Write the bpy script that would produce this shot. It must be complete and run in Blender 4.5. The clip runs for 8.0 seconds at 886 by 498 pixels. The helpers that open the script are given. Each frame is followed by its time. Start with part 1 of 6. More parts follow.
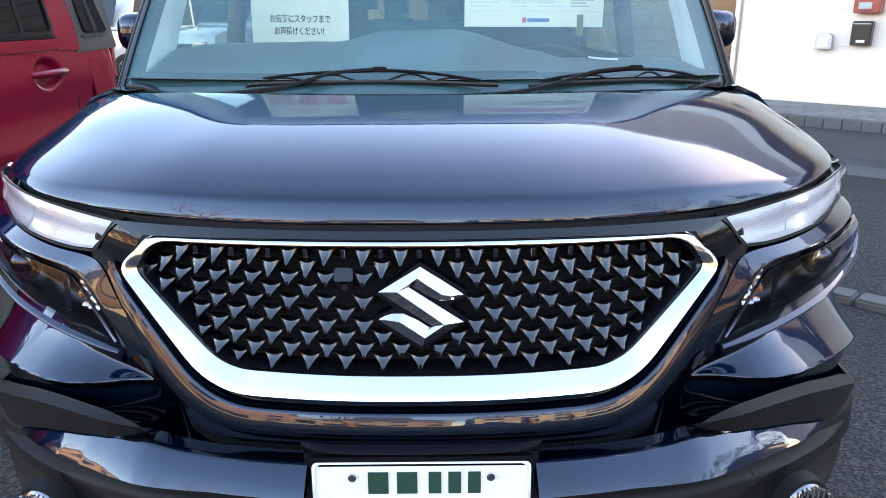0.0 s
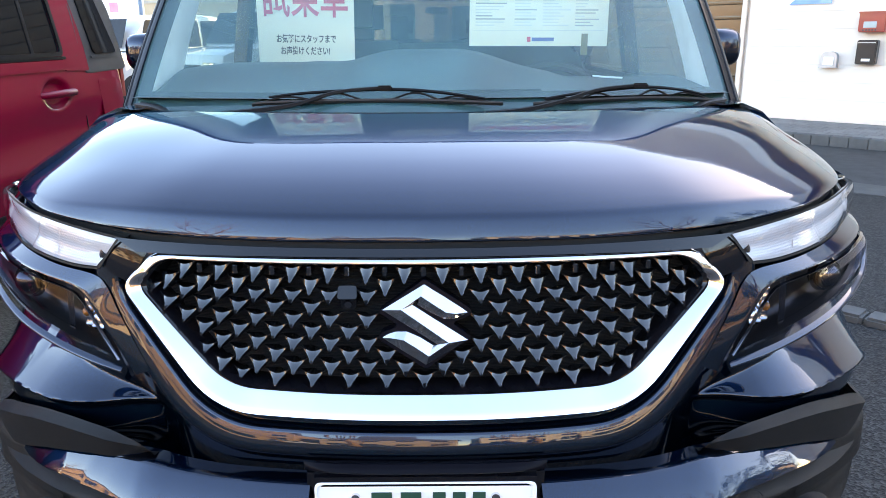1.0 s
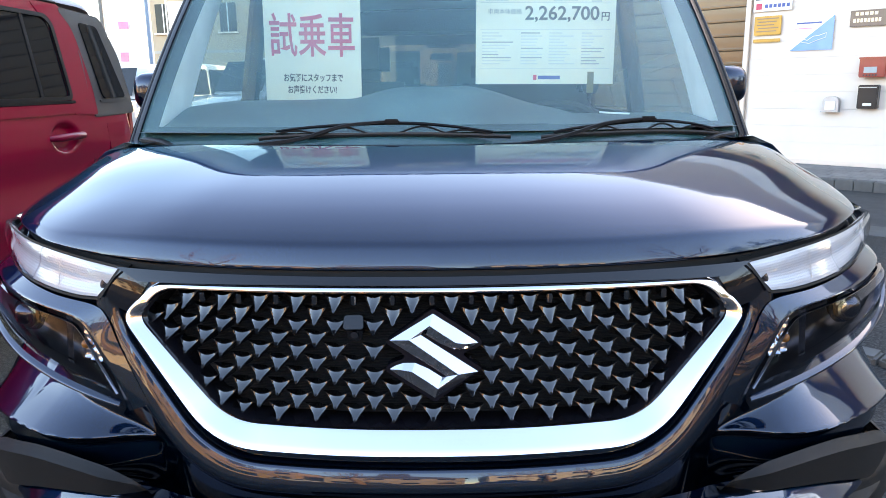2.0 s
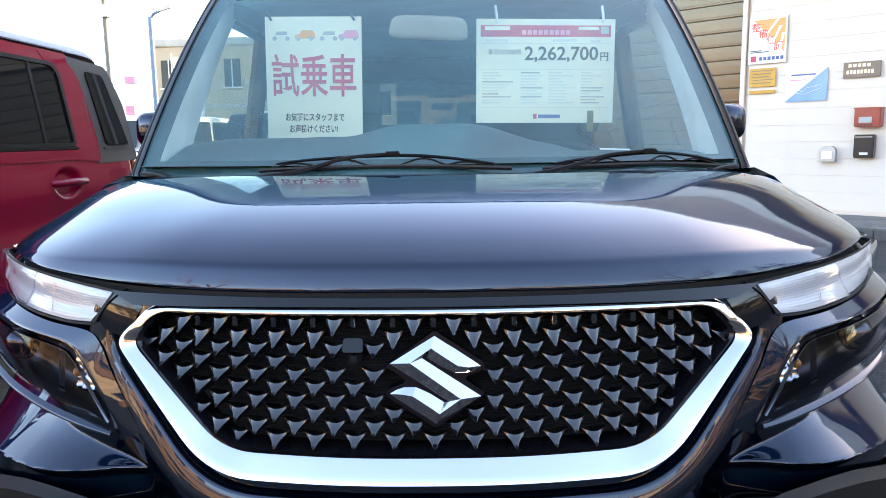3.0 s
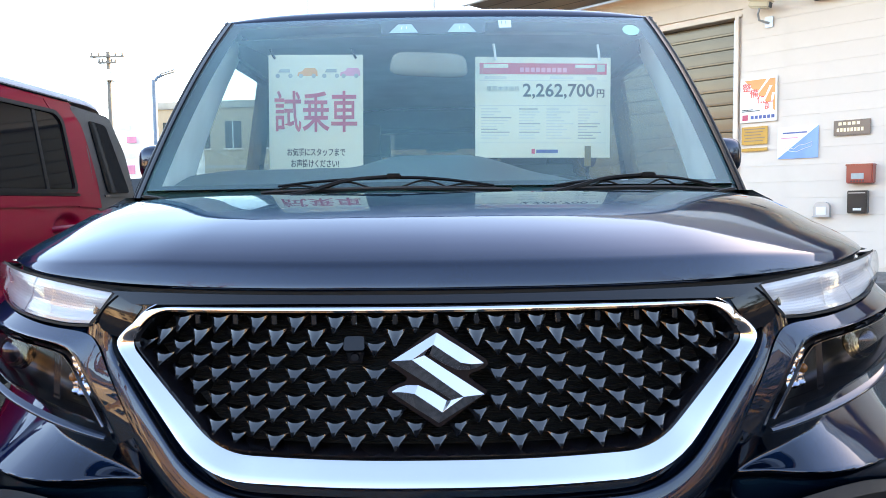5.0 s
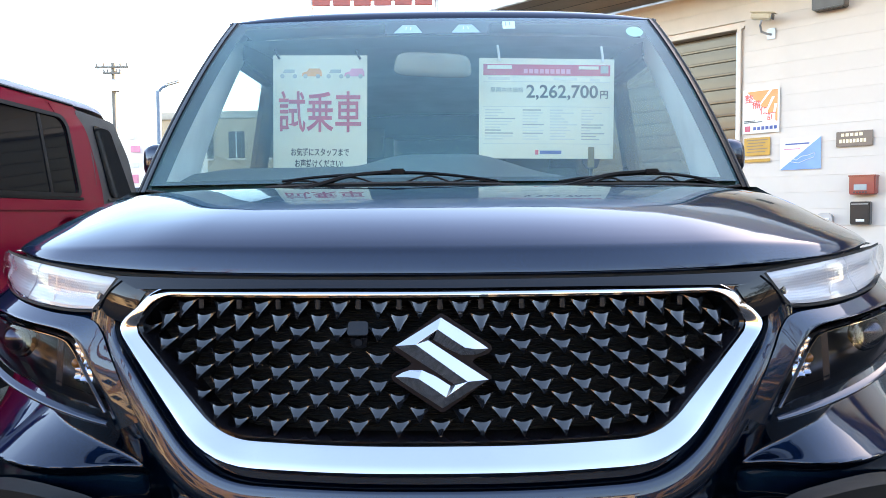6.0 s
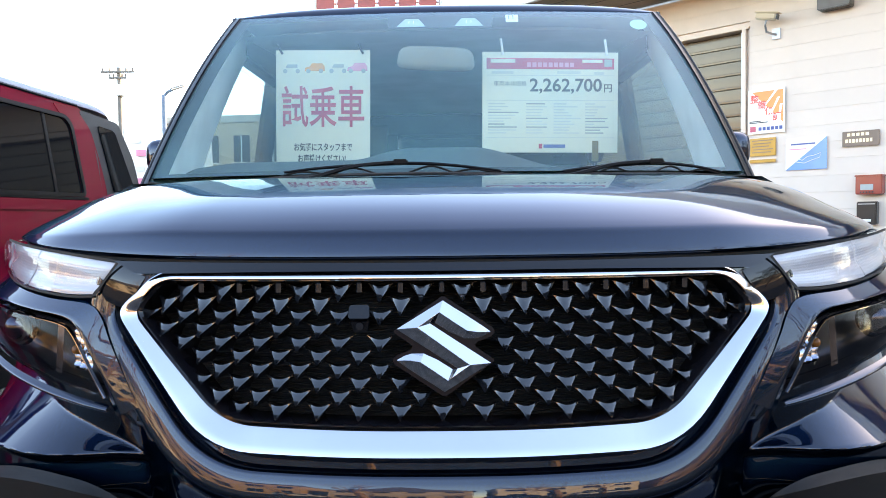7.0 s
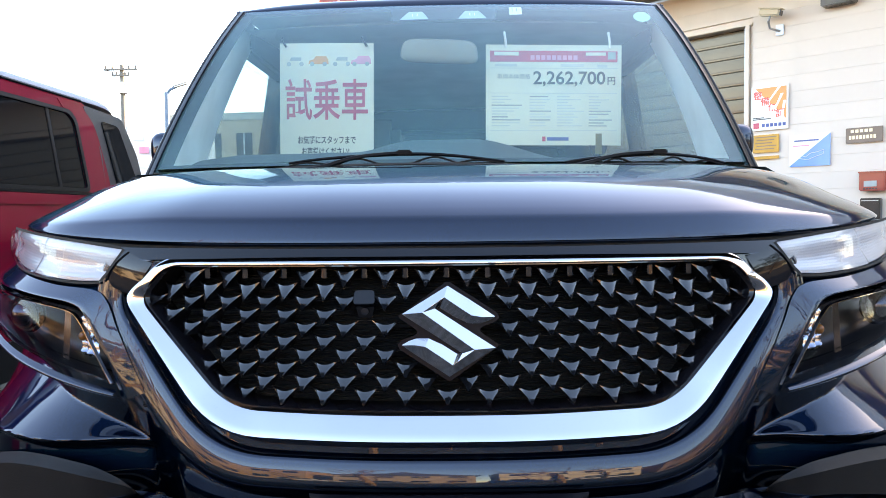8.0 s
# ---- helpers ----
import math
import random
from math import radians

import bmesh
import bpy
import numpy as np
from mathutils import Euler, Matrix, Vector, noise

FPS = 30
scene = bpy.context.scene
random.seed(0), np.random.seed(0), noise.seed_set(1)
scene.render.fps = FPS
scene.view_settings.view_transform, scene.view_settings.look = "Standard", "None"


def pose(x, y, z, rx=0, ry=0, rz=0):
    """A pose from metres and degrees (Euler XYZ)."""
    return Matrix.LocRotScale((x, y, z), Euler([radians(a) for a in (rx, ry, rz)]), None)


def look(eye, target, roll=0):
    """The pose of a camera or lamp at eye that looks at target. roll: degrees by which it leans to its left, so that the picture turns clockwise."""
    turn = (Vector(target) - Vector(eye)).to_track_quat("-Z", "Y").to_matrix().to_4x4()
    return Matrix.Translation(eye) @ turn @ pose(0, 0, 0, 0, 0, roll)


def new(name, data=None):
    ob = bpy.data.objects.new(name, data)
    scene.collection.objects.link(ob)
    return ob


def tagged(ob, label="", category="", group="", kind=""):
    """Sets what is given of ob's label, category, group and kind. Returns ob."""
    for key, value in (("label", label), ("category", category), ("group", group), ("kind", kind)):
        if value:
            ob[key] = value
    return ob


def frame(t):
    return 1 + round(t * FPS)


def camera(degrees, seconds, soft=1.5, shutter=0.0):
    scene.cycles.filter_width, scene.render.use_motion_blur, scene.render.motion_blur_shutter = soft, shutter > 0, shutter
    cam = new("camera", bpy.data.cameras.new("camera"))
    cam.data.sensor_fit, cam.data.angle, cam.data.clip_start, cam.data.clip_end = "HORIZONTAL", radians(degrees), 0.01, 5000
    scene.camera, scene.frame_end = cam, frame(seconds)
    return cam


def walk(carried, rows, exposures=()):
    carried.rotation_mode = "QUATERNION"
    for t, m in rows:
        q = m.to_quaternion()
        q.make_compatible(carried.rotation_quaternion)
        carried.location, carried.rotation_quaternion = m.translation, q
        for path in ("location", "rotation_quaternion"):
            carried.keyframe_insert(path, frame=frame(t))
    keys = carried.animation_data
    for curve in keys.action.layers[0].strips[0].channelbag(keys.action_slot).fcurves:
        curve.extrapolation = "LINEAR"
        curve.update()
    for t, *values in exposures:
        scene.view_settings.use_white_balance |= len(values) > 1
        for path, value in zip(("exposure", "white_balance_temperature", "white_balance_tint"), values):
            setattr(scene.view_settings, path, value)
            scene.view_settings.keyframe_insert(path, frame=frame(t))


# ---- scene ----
cam = camera(62.8, 8.0, soft=0.4)
PATH = [
    (0, (0.027, -0.918, 1.24), (0.038, 0.987, 0.63), -0.3),
    (0.5, (0.029, -0.918, 1.24), (0.031, 0.992, 0.646), -0.4),
    (1, (0.03, -0.915, 1.237), (0.024, 1.005, 0.677), -0.5),
    (1.5, (0.027, -0.906, 1.225), (0.012, 1.029, 0.72), -0.6),
    (3, (0.022, -0.886, 1.164), (0.004, 1.092, 0.867), -0.8),
    (3.5, (0.024, -0.888, 1.141), (0.01, 1.098, 0.904), -1.0),
    (4, (0.022, -0.892, 1.121), (0.01, 1.098, 0.931), -1.0),
    (4.5, (0.018, -0.894, 1.101), (0.009, 1.1, 0.946), -0.9),
    (6, (0.011, -0.895, 1.048), (-0.003, 1.103, 0.951), -0.5),
    (6.5, (0.013, -0.89, 1.033), (-0.009, 1.108, 0.945), -0.6),
    (7, (0.015, -0.887, 1.021), (-0.013, 1.111, 0.934), -0.7),
    (7.5, (0.014, -0.889, 1.013), (-0.019, 1.109, 0.92), -0.8),
    (8, (0.012, -0.892, 1.006), (-0.023, 1.105, 0.913), -0.7),
]
walk(cam, [(t, look(eye, target, roll)) for t, eye, target, roll in PATH], exposures=[(0, 3.64, 10700, 17), (1.5, 3.59, 10700, 17), (4.5, 3.28, 10700, 17), (8, 3.29, 10700, 17)])

# ---------- world, sun, exposure ----------
SUN_AZ, SUN_EL = 54.0, 26.0     # degrees to the right of straight ahead, degrees up
world = bpy.data.worlds.new("sky")
scene.world = world
world.use_nodes = True
wn = world.node_tree.nodes
sky = wn.new("ShaderNodeTexSky")
sky.sky_type, sky.sun_disc = "NISHITA", False
sky.sun_elevation, sky.sun_rotation = radians(SUN_EL), radians(SUN_AZ)
sky.air_density, sky.dust_density, sky.ozone_density = 0.8, 0.40, 2.0
wn["Background"].inputs["Strength"].default_value = 0.15
clear = wn.new("ShaderNodeHueSaturation")
clear.inputs["Saturation"].default_value = 1.11
world.node_tree.links.new(sky.outputs["Color"], clear.inputs["Color"])
world.node_tree.links.new(clear.outputs["Color"], wn["Background"].inputs["Color"])
sun = new("sun", bpy.data.lights.new("sun", "SUN"))
sun.data.energy, sun.data.angle, sun.data.color = 3.0, radians(0.5), (1.0, 0.86, 0.68)
sun_way = Vector((math.sin(radians(SUN_AZ)) * math.cos(radians(SUN_EL)), math.cos(radians(SUN_AZ)) * math.cos(radians(SUN_EL)), math.sin(radians(SUN_EL))))
sun.matrix_world = look(sun_way * 60, (0, 0, 0))


# ---------- materials ----------
def node_mat(name):
    m = bpy.data.materials.new(name)
    m.use_nodes = True
    nt = m.node_tree
    return m, nt, nt.nodes["Principled BSDF"], nt.nodes["Material Output"]


def surf(name, color, rough=0.5, metal=0.0, vary=0.12, scale=6.0, bump=0.0, bump_scale=80.0, coat=0.0, coat_rough=0.03, spec=0.5, rnd=0.0, stain=0.0, stain_scale=1.5):
    """A painted, cast or moulded surface: colour with broad and fine variation, a fine relief and wear in its gloss."""
    m, nt, p, _ = node_mat(name)
    n, l = nt.nodes, nt.links
    geo = n.new("ShaderNodeTexCoord")
    broad = n.new("ShaderNodeTexNoise")
    broad.inputs["Scale"].default_value, broad.inputs["Detail"].default_value = scale, 6.0
    l.new(geo.outputs["Object"], broad.inputs["Vector"])
    hsv = n.new("ShaderNodeHueSaturation")
    hsv.inputs["Color"].default_value = (*color, 1)
    mr = n.new("ShaderNodeMapRange")
    mr.inputs["From Min"].default_value, mr.inputs["From Max"].default_value = 0.3, 0.7
    mr.inputs["To Min"].default_value, mr.inputs["To Max"].default_value = 1 - vary, 1 + vary
    l.new(broad.outputs["Fac"], mr.inputs["Value"])
    last = mr.outputs["Result"]
    if rnd:
        oi = n.new("ShaderNodeObjectInfo")
        ma = n.new("ShaderNodeMapRange")
        ma.inputs["To Min"].default_value, ma.inputs["To Max"].default_value = 1 - rnd, 1 + rnd
        l.new(oi.outputs["Random"], ma.inputs["Value"])
        mu = n.new("ShaderNodeMath")
        mu.operation = "MULTIPLY"
        l.new(last, mu.inputs[0]), l.new(ma.outputs["Result"], mu.inputs[1])
        last = mu.outputs[0]
    if stain:
        big = n.new("ShaderNodeTexNoise")
        big.inputs["Scale"].default_value, big.inputs["Detail"].default_value = stain_scale, 8.0
        l.new(geo.outputs["Object"], big.inputs["Vector"])
        mb = n.new("ShaderNodeMapRange")
        mb.inputs["From Min"].default_value, mb.inputs["From Max"].default_value = 0.45, 0.7
        mb.inputs["To Min"].default_value, mb.inputs["To Max"].default_value = 1.0, 1 - stain
        l.new(big.outputs["Fac"], mb.inputs["Value"])
        mu = n.new("ShaderNodeMath")
        mu.operation = "MULTIPLY"
        l.new(last, mu.inputs[0]), l.new(mb.outputs["Result"], mu.inputs[1])
        last = mu.outputs[0]
    l.new(last, hsv.inputs["Value"])
    l.new(hsv.outputs["Color"], p.inputs["Base Color"])
    p.inputs["Roughness"].default_value, p.inputs["Metallic"].default_value = rough, metal
    p.inputs["Specular IOR Level"].default_value = spec
    p.inputs["Coat Weight"].default_value, p.inputs["Coat Roughness"].default_value = coat, coat_rough
    if bump:
        fine = n.new("ShaderNodeTexNoise")
        fine.inputs["Scale"].default_value, fine.inputs["Detail"].default_value = bump_scale, 5.0
        l.new(geo.outputs["Object"], fine.inputs["Vector"])
        b = n.new("ShaderNodeBump")
        b.inputs["Strength"].default_value, b.inputs["Distance"].default_value = bump, 0.002
        l.new(fine.outputs["Fac"], b.inputs["Height"])
        l.new(b.outputs["Normal"], p.inputs["Normal"])
    return m


def car_paint(name, color, flake, metal=0.5, gloss=1.5, spread=0.45, edge=(1, 1, 1)):
    """Metallic paint under clear lacquer: tiny flakes, a trace of dust and orange peel."""
    m, nt, p, _ = node_mat(name)
    n, l = nt.nodes, nt.links
    geo = n.new("ShaderNodeTexCoord")
    v = n.new("ShaderNodeTexVoronoi")
    v.inputs["Scale"].default_value = 2200
    l.new(geo.outputs["Object"], v.inputs["Vector"])
    mix = n.new("ShaderNodeMix")
    mix.data_type = "RGBA"
    mix.inputs["A"].default_value, mix.inputs["B"].default_value = (*color, 1), (*flake, 1)
    r = n.new("ShaderNodeMapRange")
    r.inputs["From Min"].default_value, r.inputs["From Max"].default_value = 0.0, 1.0
    l.new(v.outputs["Color"], r.inputs["Value"])
    l.new(r.outputs["Result"], mix.inputs["Factor"])
    l.new(mix.outputs["Result"], p.inputs["Base Color"])
    p.inputs["Metallic"].default_value, p.inputs["Roughness"].default_value = metal, spread
    p.inputs["Specular IOR Level"].default_value = 0.05
    p.inputs["Specular Tint"].default_value = (*edge, 1)
    p.inputs["Coat Weight"].default_value, p.inputs["Coat IOR"].default_value = 1.0, gloss
    dust = n.new("ShaderNodeTexNoise")
    dust.inputs["Scale"].default_value, dust.inputs["Detail"].default_value = 9.0, 8.0
    l.new(geo.outputs["Object"], dust.inputs["Vector"])
    dr = n.new("ShaderNodeMapRange")
    dr.inputs["From Min"].default_value, dr.inputs["From Max"].default_value = 0.35, 0.75
    dr.inputs["To Min"].default_value, dr.inputs["To Max"].default_value = 0.008, 0.03
    l.new(dust.outputs["Fac"], dr.inputs["Value"])
    l.new(dr.outputs["Result"], p.inputs["Coat Roughness"])
    peel = n.new("ShaderNodeTexNoise")
    peel.inputs["Scale"].default_value, peel.inputs["Detail"].default_value = 160, 2.0
    l.new(geo.outputs["Object"], peel.inputs["Vector"])
    b = n.new("ShaderNodeBump")
    b.inputs["Strength"].default_value, b.inputs["Distance"].default_value = 0.03, 0.0005
    l.new(peel.outputs["Fac"], b.inputs["Height"])
    l.new(b.outputs["Normal"], p.inputs["Coat Normal"])
    return m


def glass(name, tint, ior=1.5, rough=0.0, haze=0.0, haze_color=(0.8, 0.9, 1.0)):
    """A thin pane: tinted see-through with a mirror coat that follows Fresnel, and a mottled diffuse veil of
    haze_color.
    """
    m, nt, p, out = node_mat(name)
    n, l = nt.nodes, nt.links
    n.remove(p)
    t = n.new("ShaderNodeBsdfTransparent")
    t.inputs["Color"].default_value = (*tint, 1)
    g = n.new("ShaderNodeBsdfGlossy")
    g.inputs["Roughness"].default_value = rough
    lw = n.new("ShaderNodeLayerWeight")
    lw.inputs["Blend"].default_value = 0.5
    pw = n.new("ShaderNodeMath")
    pw.operation, pw.inputs[1].default_value = "POWER", 5.0
    l.new(lw.outputs["Facing"], pw.inputs[0])
    f = n.new("ShaderNodeMapRange")
    f.inputs["To Min"].default_value = ((ior - 1) / (ior + 1)) ** 2
    l.new(pw.outputs[0], f.inputs["Value"])
    mx = n.new("ShaderNodeMixShader")
    l.new(f.outputs[0], mx.inputs[0]), l.new(t.outputs[0], mx.inputs[1]), l.new(g.outputs[0], mx.inputs[2])
    last = mx
    if haze:
        d = n.new("ShaderNodeBsdfDiffuse")
        d.inputs["Color"].default_value = (*haze_color, 1)
        m2 = n.new("ShaderNodeMixShader")
        ns = n.new("ShaderNodeTexNoise")
        tc = n.new("ShaderNodeTexCoord")
        ns.inputs["Scale"].default_value, ns.inputs["Detail"].default_value = 5.0, 6.0
        l.new(tc.outputs["Object"], ns.inputs["Vector"])
        mu = n.new("ShaderNodeMath")
        mu.operation, mu.inputs[1].default_value = "MULTIPLY", haze * 2
        l.new(ns.outputs["Fac"], mu.inputs[0])
        l.new(mu.outputs[0], m2.inputs[0]), l.new(mx.outputs[0], m2.inputs[1]), l.new(d.outputs[0], m2.inputs[2])
        last = m2
    l.new(last.outputs[0], out.inputs["Surface"])
    return m


M_PAINT = car_paint("dark violet paint", (0.0005, 0.0070, 0.0200), (0.0012, 0.0160, 0.0440), 1.0, 1.57, 0.34, (0.10, 0.45, 0.55))
M_RED = car_paint("wine red paint", (0.19, 0.0008, 0.017), (0.30, 0.0015, 0.028), 0.0, 1.27)
M_CARWINDOW = surf("tinted car window", (0.008, 0.009, 0.011), 0.03, spec=0.09, vary=0.05)
M_CARGREY = surf("dark grey pillar moulding", (0.050, 0.050, 0.052), 0.35, spec=0.3, bump=0.2, bump_scale=300)
M_SEAL = surf("black window seal", (0.006, 0.006, 0.008), 0.45, spec=0.15)
M_RED_TRIM = surf("red moulded plastic", (0.20, 0.0015, 0.022), 0.38, spec=0.3, vary=0.05)
M_SILVER_ROOF = surf("satin silver roof", (0.30, 0.32, 0.36), 0.45, 0.0, vary=0.05, spec=0.25)
M_WHITE_CAR = car_paint("pearl white paint", (0.50, 0.51, 0.50), (0.60, 0.61, 0.60), 0.1)
M_SILVER_CAR = car_paint("silver paint", (0.07, 0.08, 0.10), (0.12, 0.13, 0.16), 0.2, 1.36)
M_BLUE_CAR = car_paint("navy paint", (0.02, 0.04, 0.12), (0.05, 0.09, 0.25), 0.4)
M_PIANO = surf("black gloss moulding", (0.006, 0.006, 0.008), 0.04, vary=0.05)
M_STUD = surf("stud black gloss", (0.006, 0.007, 0.009), 0.07, 0.0, vary=0.05, bump=0.03, bump_scale=200, rnd=0.15, spec=1.0, coat=0.3)
M_GRILLE = surf("grille backing black", (0.014, 0.015, 0.0165), 0.40, bump=0.3, bump_scale=300)
M_CHROME = surf("chrome", (0.71, 0.70, 0.72), 0.045, 1.0, vary=0.02, scale=20)
M_CHROME_DARK = surf("smoked chrome", (0.20, 0.20, 0.22), 0.09, 1.0, vary=0.05)
M_CLAD = surf("grained black plastic", (0.011, 0.011, 0.0115), 0.5, spec=0.18, bump=0.35, bump_scale=700, vary=0.15)
M_PILLAR_GLOSS = surf("gloss black windscreen pillar", (0.003, 0.004, 0.008), 0.25, spec=0.09, vary=0.05)
M_PILLAR = surf("satin black pillar", (0.0035, 0.0035, 0.006), 0.42, spec=0.08, vary=0.05)
M_RUBBER = surf("black rubber", (0.012, 0.012, 0.013), 0.55, bump=0.2, bump_scale=300)
M_TYRE = surf("tyre rubber", (0.02, 0.02, 0.02), 0.8, bump=0.4, bump_scale=90)
M_ALLOY = surf("alloy", (0.5, 0.5, 0.52), 0.25, 0.9)
M_WIPER = surf("wiper satin black", (0.005, 0.005, 0.006), 0.5, spec=0.15)
# the teal veil paints reflected sky and cabin brightness into the pane
M_GLASS = glass("windscreen glass", (0.88, 1.0, 0.97), 1.75, haze=0.096, haze_color=(0.12, 0.62, 0.67))
M_SIDEGLASS = glass("side window glass", (0.72, 0.80, 0.80), 1.45, haze=0.01)
M_PRIVACY = glass("privacy glass", (0.10, 0.11, 0.12), 1.5)
M_LENS = glass("lamp lens", (0.96, 0.97, 0.98), 1.5)
M_LENS_DARK = glass("smoked lamp lens", (0.52, 0.54, 0.60), 1.12)
M_LAMPWHITE = surf("lamp diffuser", (0.45, 0.47, 0.50), 0.2, 0.0, coat=0.6)
M_REFLECT = surf("lamp reflector", (0.82, 0.84, 0.88), 0.12, 1.0, vary=0.08, scale=60)
M_LAMPBLACK = surf("lamp housing", (0.012, 0.012, 0.014), 0.3)
M_AMBER = surf("amber bulb", (0.75, 0.25, 0.05), 0.2, coat=1.0)
M_DASH = surf("dashboard vinyl", (0.040, 0.050, 0.050), 0.6, bump=0.4, bump_scale=400)
M_SEAT = surf("seat cloth", (0.045, 0.060, 0.060), 0.9, bump=0.5, bump_scale=500)
M_MIRRORBACK = surf("mirror back", (0.24, 0.21, 0.16), 0.6)
M_LINER = surf("headliner", (0.55, 0.55, 0.52), 0.9, bump=0.3, bump_scale=300)
M_QUARTER = surf("grey rear pillar trim", (0.13, 0.12, 0.11), 0.4, bump=0.2, bump_scale=300)
M_TRIMGREY = surf("pillar trim", (0.72, 0.74, 0.73), 0.7)
M_GAP = surf("shut line shadow gap", (0.006, 0.006, 0.006), 0.7)


def translucent_paper():
    """Laminated paper that lets light through from behind."""
    m, nt, p, out = node_mat("laminated translucent paper")
    n, l = nt.nodes, nt.links
    p.inputs["Base Color"].default_value, p.inputs["Roughness"].default_value = (0.90, 0.87, 0.74, 1), 0.3
    tc, ns, bp = n.new("ShaderNodeTexCoord"), n.new("ShaderNodeTexNoise"), n.new("ShaderNodeBump")
    ns.inputs["Scale"].default_value, ns.inputs["Detail"].default_value = 14.0, 4.0
    bp.inputs["Strength"].default_value, bp.inputs["Distance"].default_value = 0.25, 0.004
    l.new(tc.outputs["Object"], ns.inputs["Vector"]), l.new(ns.outputs["Fac"], bp.inputs["Height"]), l.new(bp.outputs["Normal"], p.inputs["Normal"])
    t = n.new("ShaderNodeBsdfTranslucent")
    t.inputs["Color"].default_value = (0.90, 0.92, 0.76, 1)
    mx = n.new("ShaderNodeMixShader")
    mx.inputs[0].default_value = 0.22
    l.new(p.outputs[0], mx.inputs[1]), l.new(t.outputs[0], mx.inputs[2]), l.new(mx.outputs[0], out.inputs["Surface"])
    return m


M_PAPER = translucent_paper()
M_PRINT_RED = surf("print red", (0.60, 0.030, 0.10), 0.4, coat=0.3, vary=0.05)
M_PRINT_SCARLET = surf("print scarlet", (0.80, 0.06, 0.035), 0.4, coat=0.3, vary=0.05)
M_PRINT_PINK = surf("print pink", (0.80, 0.28, 0.42), 0.4, coat=0.6)
M_PRINT_DARK = surf("print dark", (0.02, 0.03, 0.04), 0.4, coat=0.2)
M_PRINT_GREY = surf("print grey", (0.32, 0.38, 0.38), 0.4, coat=0.6)
M_PRINT_PALE = surf("print pale grey", (0.66, 0.71, 0.66), 0.4, coat=0.6)
M_PRINT_ORANGE = surf("print orange", (0.85, 0.30, 0.06), 0.4, coat=0.3, vary=0.05)
M_PRINT_BLUE = surf("print blue", (0.10, 0.32, 0.72), 0.4, coat=0.3, vary=0.12, scale=3)
M_PRINT_NAVY = surf("print navy", (0.05, 0.10, 0.32), 0.4)
M_GREEN = surf("print green", (0.30, 0.62, 0.46), 0.4)
M_PLATE = surf("plate white", (0.80, 0.81, 0.80), 0.3, coat=0.3, vary=0.02)
M_PLATE_GREEN = surf("plate green", (0.012, 0.06, 0.04), 0.35)
M_BRASS = surf("brass plaque", (0.40, 0.23, 0.06), 0.38, 0.6, vary=0.1)
M_PLAQUE = surf("bronze plaque", (0.17, 0.13, 0.11), 0.4, 0.5)
M_GOLDTEXT = surf("plaque lettering", (0.70, 0.60, 0.42), 0.35, 0.6)
M_BOXRED = surf("red enamel", (0.36, 0.045, 0.03), 0.35, coat=0.3, vary=0.08)
M_BOXBLACK = surf("black enamel", (0.012, 0.012, 0.013), 0.3, coat=0.3)
M_WALL = surf("white siding", (0.775, 0.665, 0.580), 0.55, vary=0.03, scale=2, bump=0.15, bump_scale=60, rnd=0.02, stain=0.08)
M_TRIMWHITE = surf("white metal trim", (0.76, 0.63, 0.53), 0.35, vary=0.03)
M_SHUTTER = surf("shutter steel", (0.15, 0.113, 0.076), 0.22, 0.35, vary=0.12, scale=3, rnd=0.06, stain=0.2)
M_PANEL = surf("grey-tan facade panel", (0.42, 0.37, 0.33), 0.5, vary=0.05, rnd=0.04, stain=0.1)
M_SOFFIT = surf("soffit board", (0.40, 0.31, 0.24), 0.7, vary=0.05)
M_FASCIA = surf("roof fascia", (0.70, 0.70, 0.70), 0.4)
M_PAVER = surf("paver", (0.20, 0.19, 0.185), 0.85, vary=0.15, scale=30, bump=0.6, bump_scale=120, rnd=0.12)
M_KERB = surf("kerb concrete", (0.105, 0.103, 0.10), 0.85, vary=0.12, scale=12, bump=0.6, bump_scale=90, rnd=0.1, stain=0.25)
M_MORTAR = surf("bedding mortar", (0.13, 0.125, 0.12), 0.95, bump=0.5)
M_CONC = surf("concrete render", (0.45, 0.42, 0.38), 0.85, vary=0.08, scale=2, stain=0.2, bump=0.3, bump_scale=40)
M_BEIGE = surf("beige render", (0.50, 0.38, 0.27), 0.85, vary=0.08, scale=1.5, stain=0.15)
M_TAN = surf("tan tile cladding", (0.46, 0.29, 0.15), 0.7, vary=0.1, scale=2, stain=0.15)
M_CREAM = surf("cream render", (0.72, 0.60, 0.44), 0.85, vary=0.06, scale=1.5, stain=0.15)
M_BRICK = surf("brown cladding", (0.22, 0.12, 0.07), 0.8, vary=0.15, scale=4)
M_ROOFTILE = surf("grey roof tile", (0.10, 0.10, 0.11), 0.7, vary=0.2, scale=8)
M_WINDOWDARK = surf("far window pane", (0.02, 0.024, 0.028), 0.05, spec=0.16)
M_ALU = surf("grey aluminium", (0.42, 0.43, 0.45), 0.35, 0.7)
M_POLE = surf("concrete pole", (0.15, 0.145, 0.14), 0.8, vary=0.1)
M_STEELBLUE = surf("painted steel pole", (0.10, 0.17, 0.26), 0.45)
M_WIRE = surf("cable", (0.02, 0.02, 0.02), 0.6)
M_BARK = surf("winter bark", (0.26, 0.15, 0.075), 0.9, bump=0.8, bump_scale=40, vary=0.25)
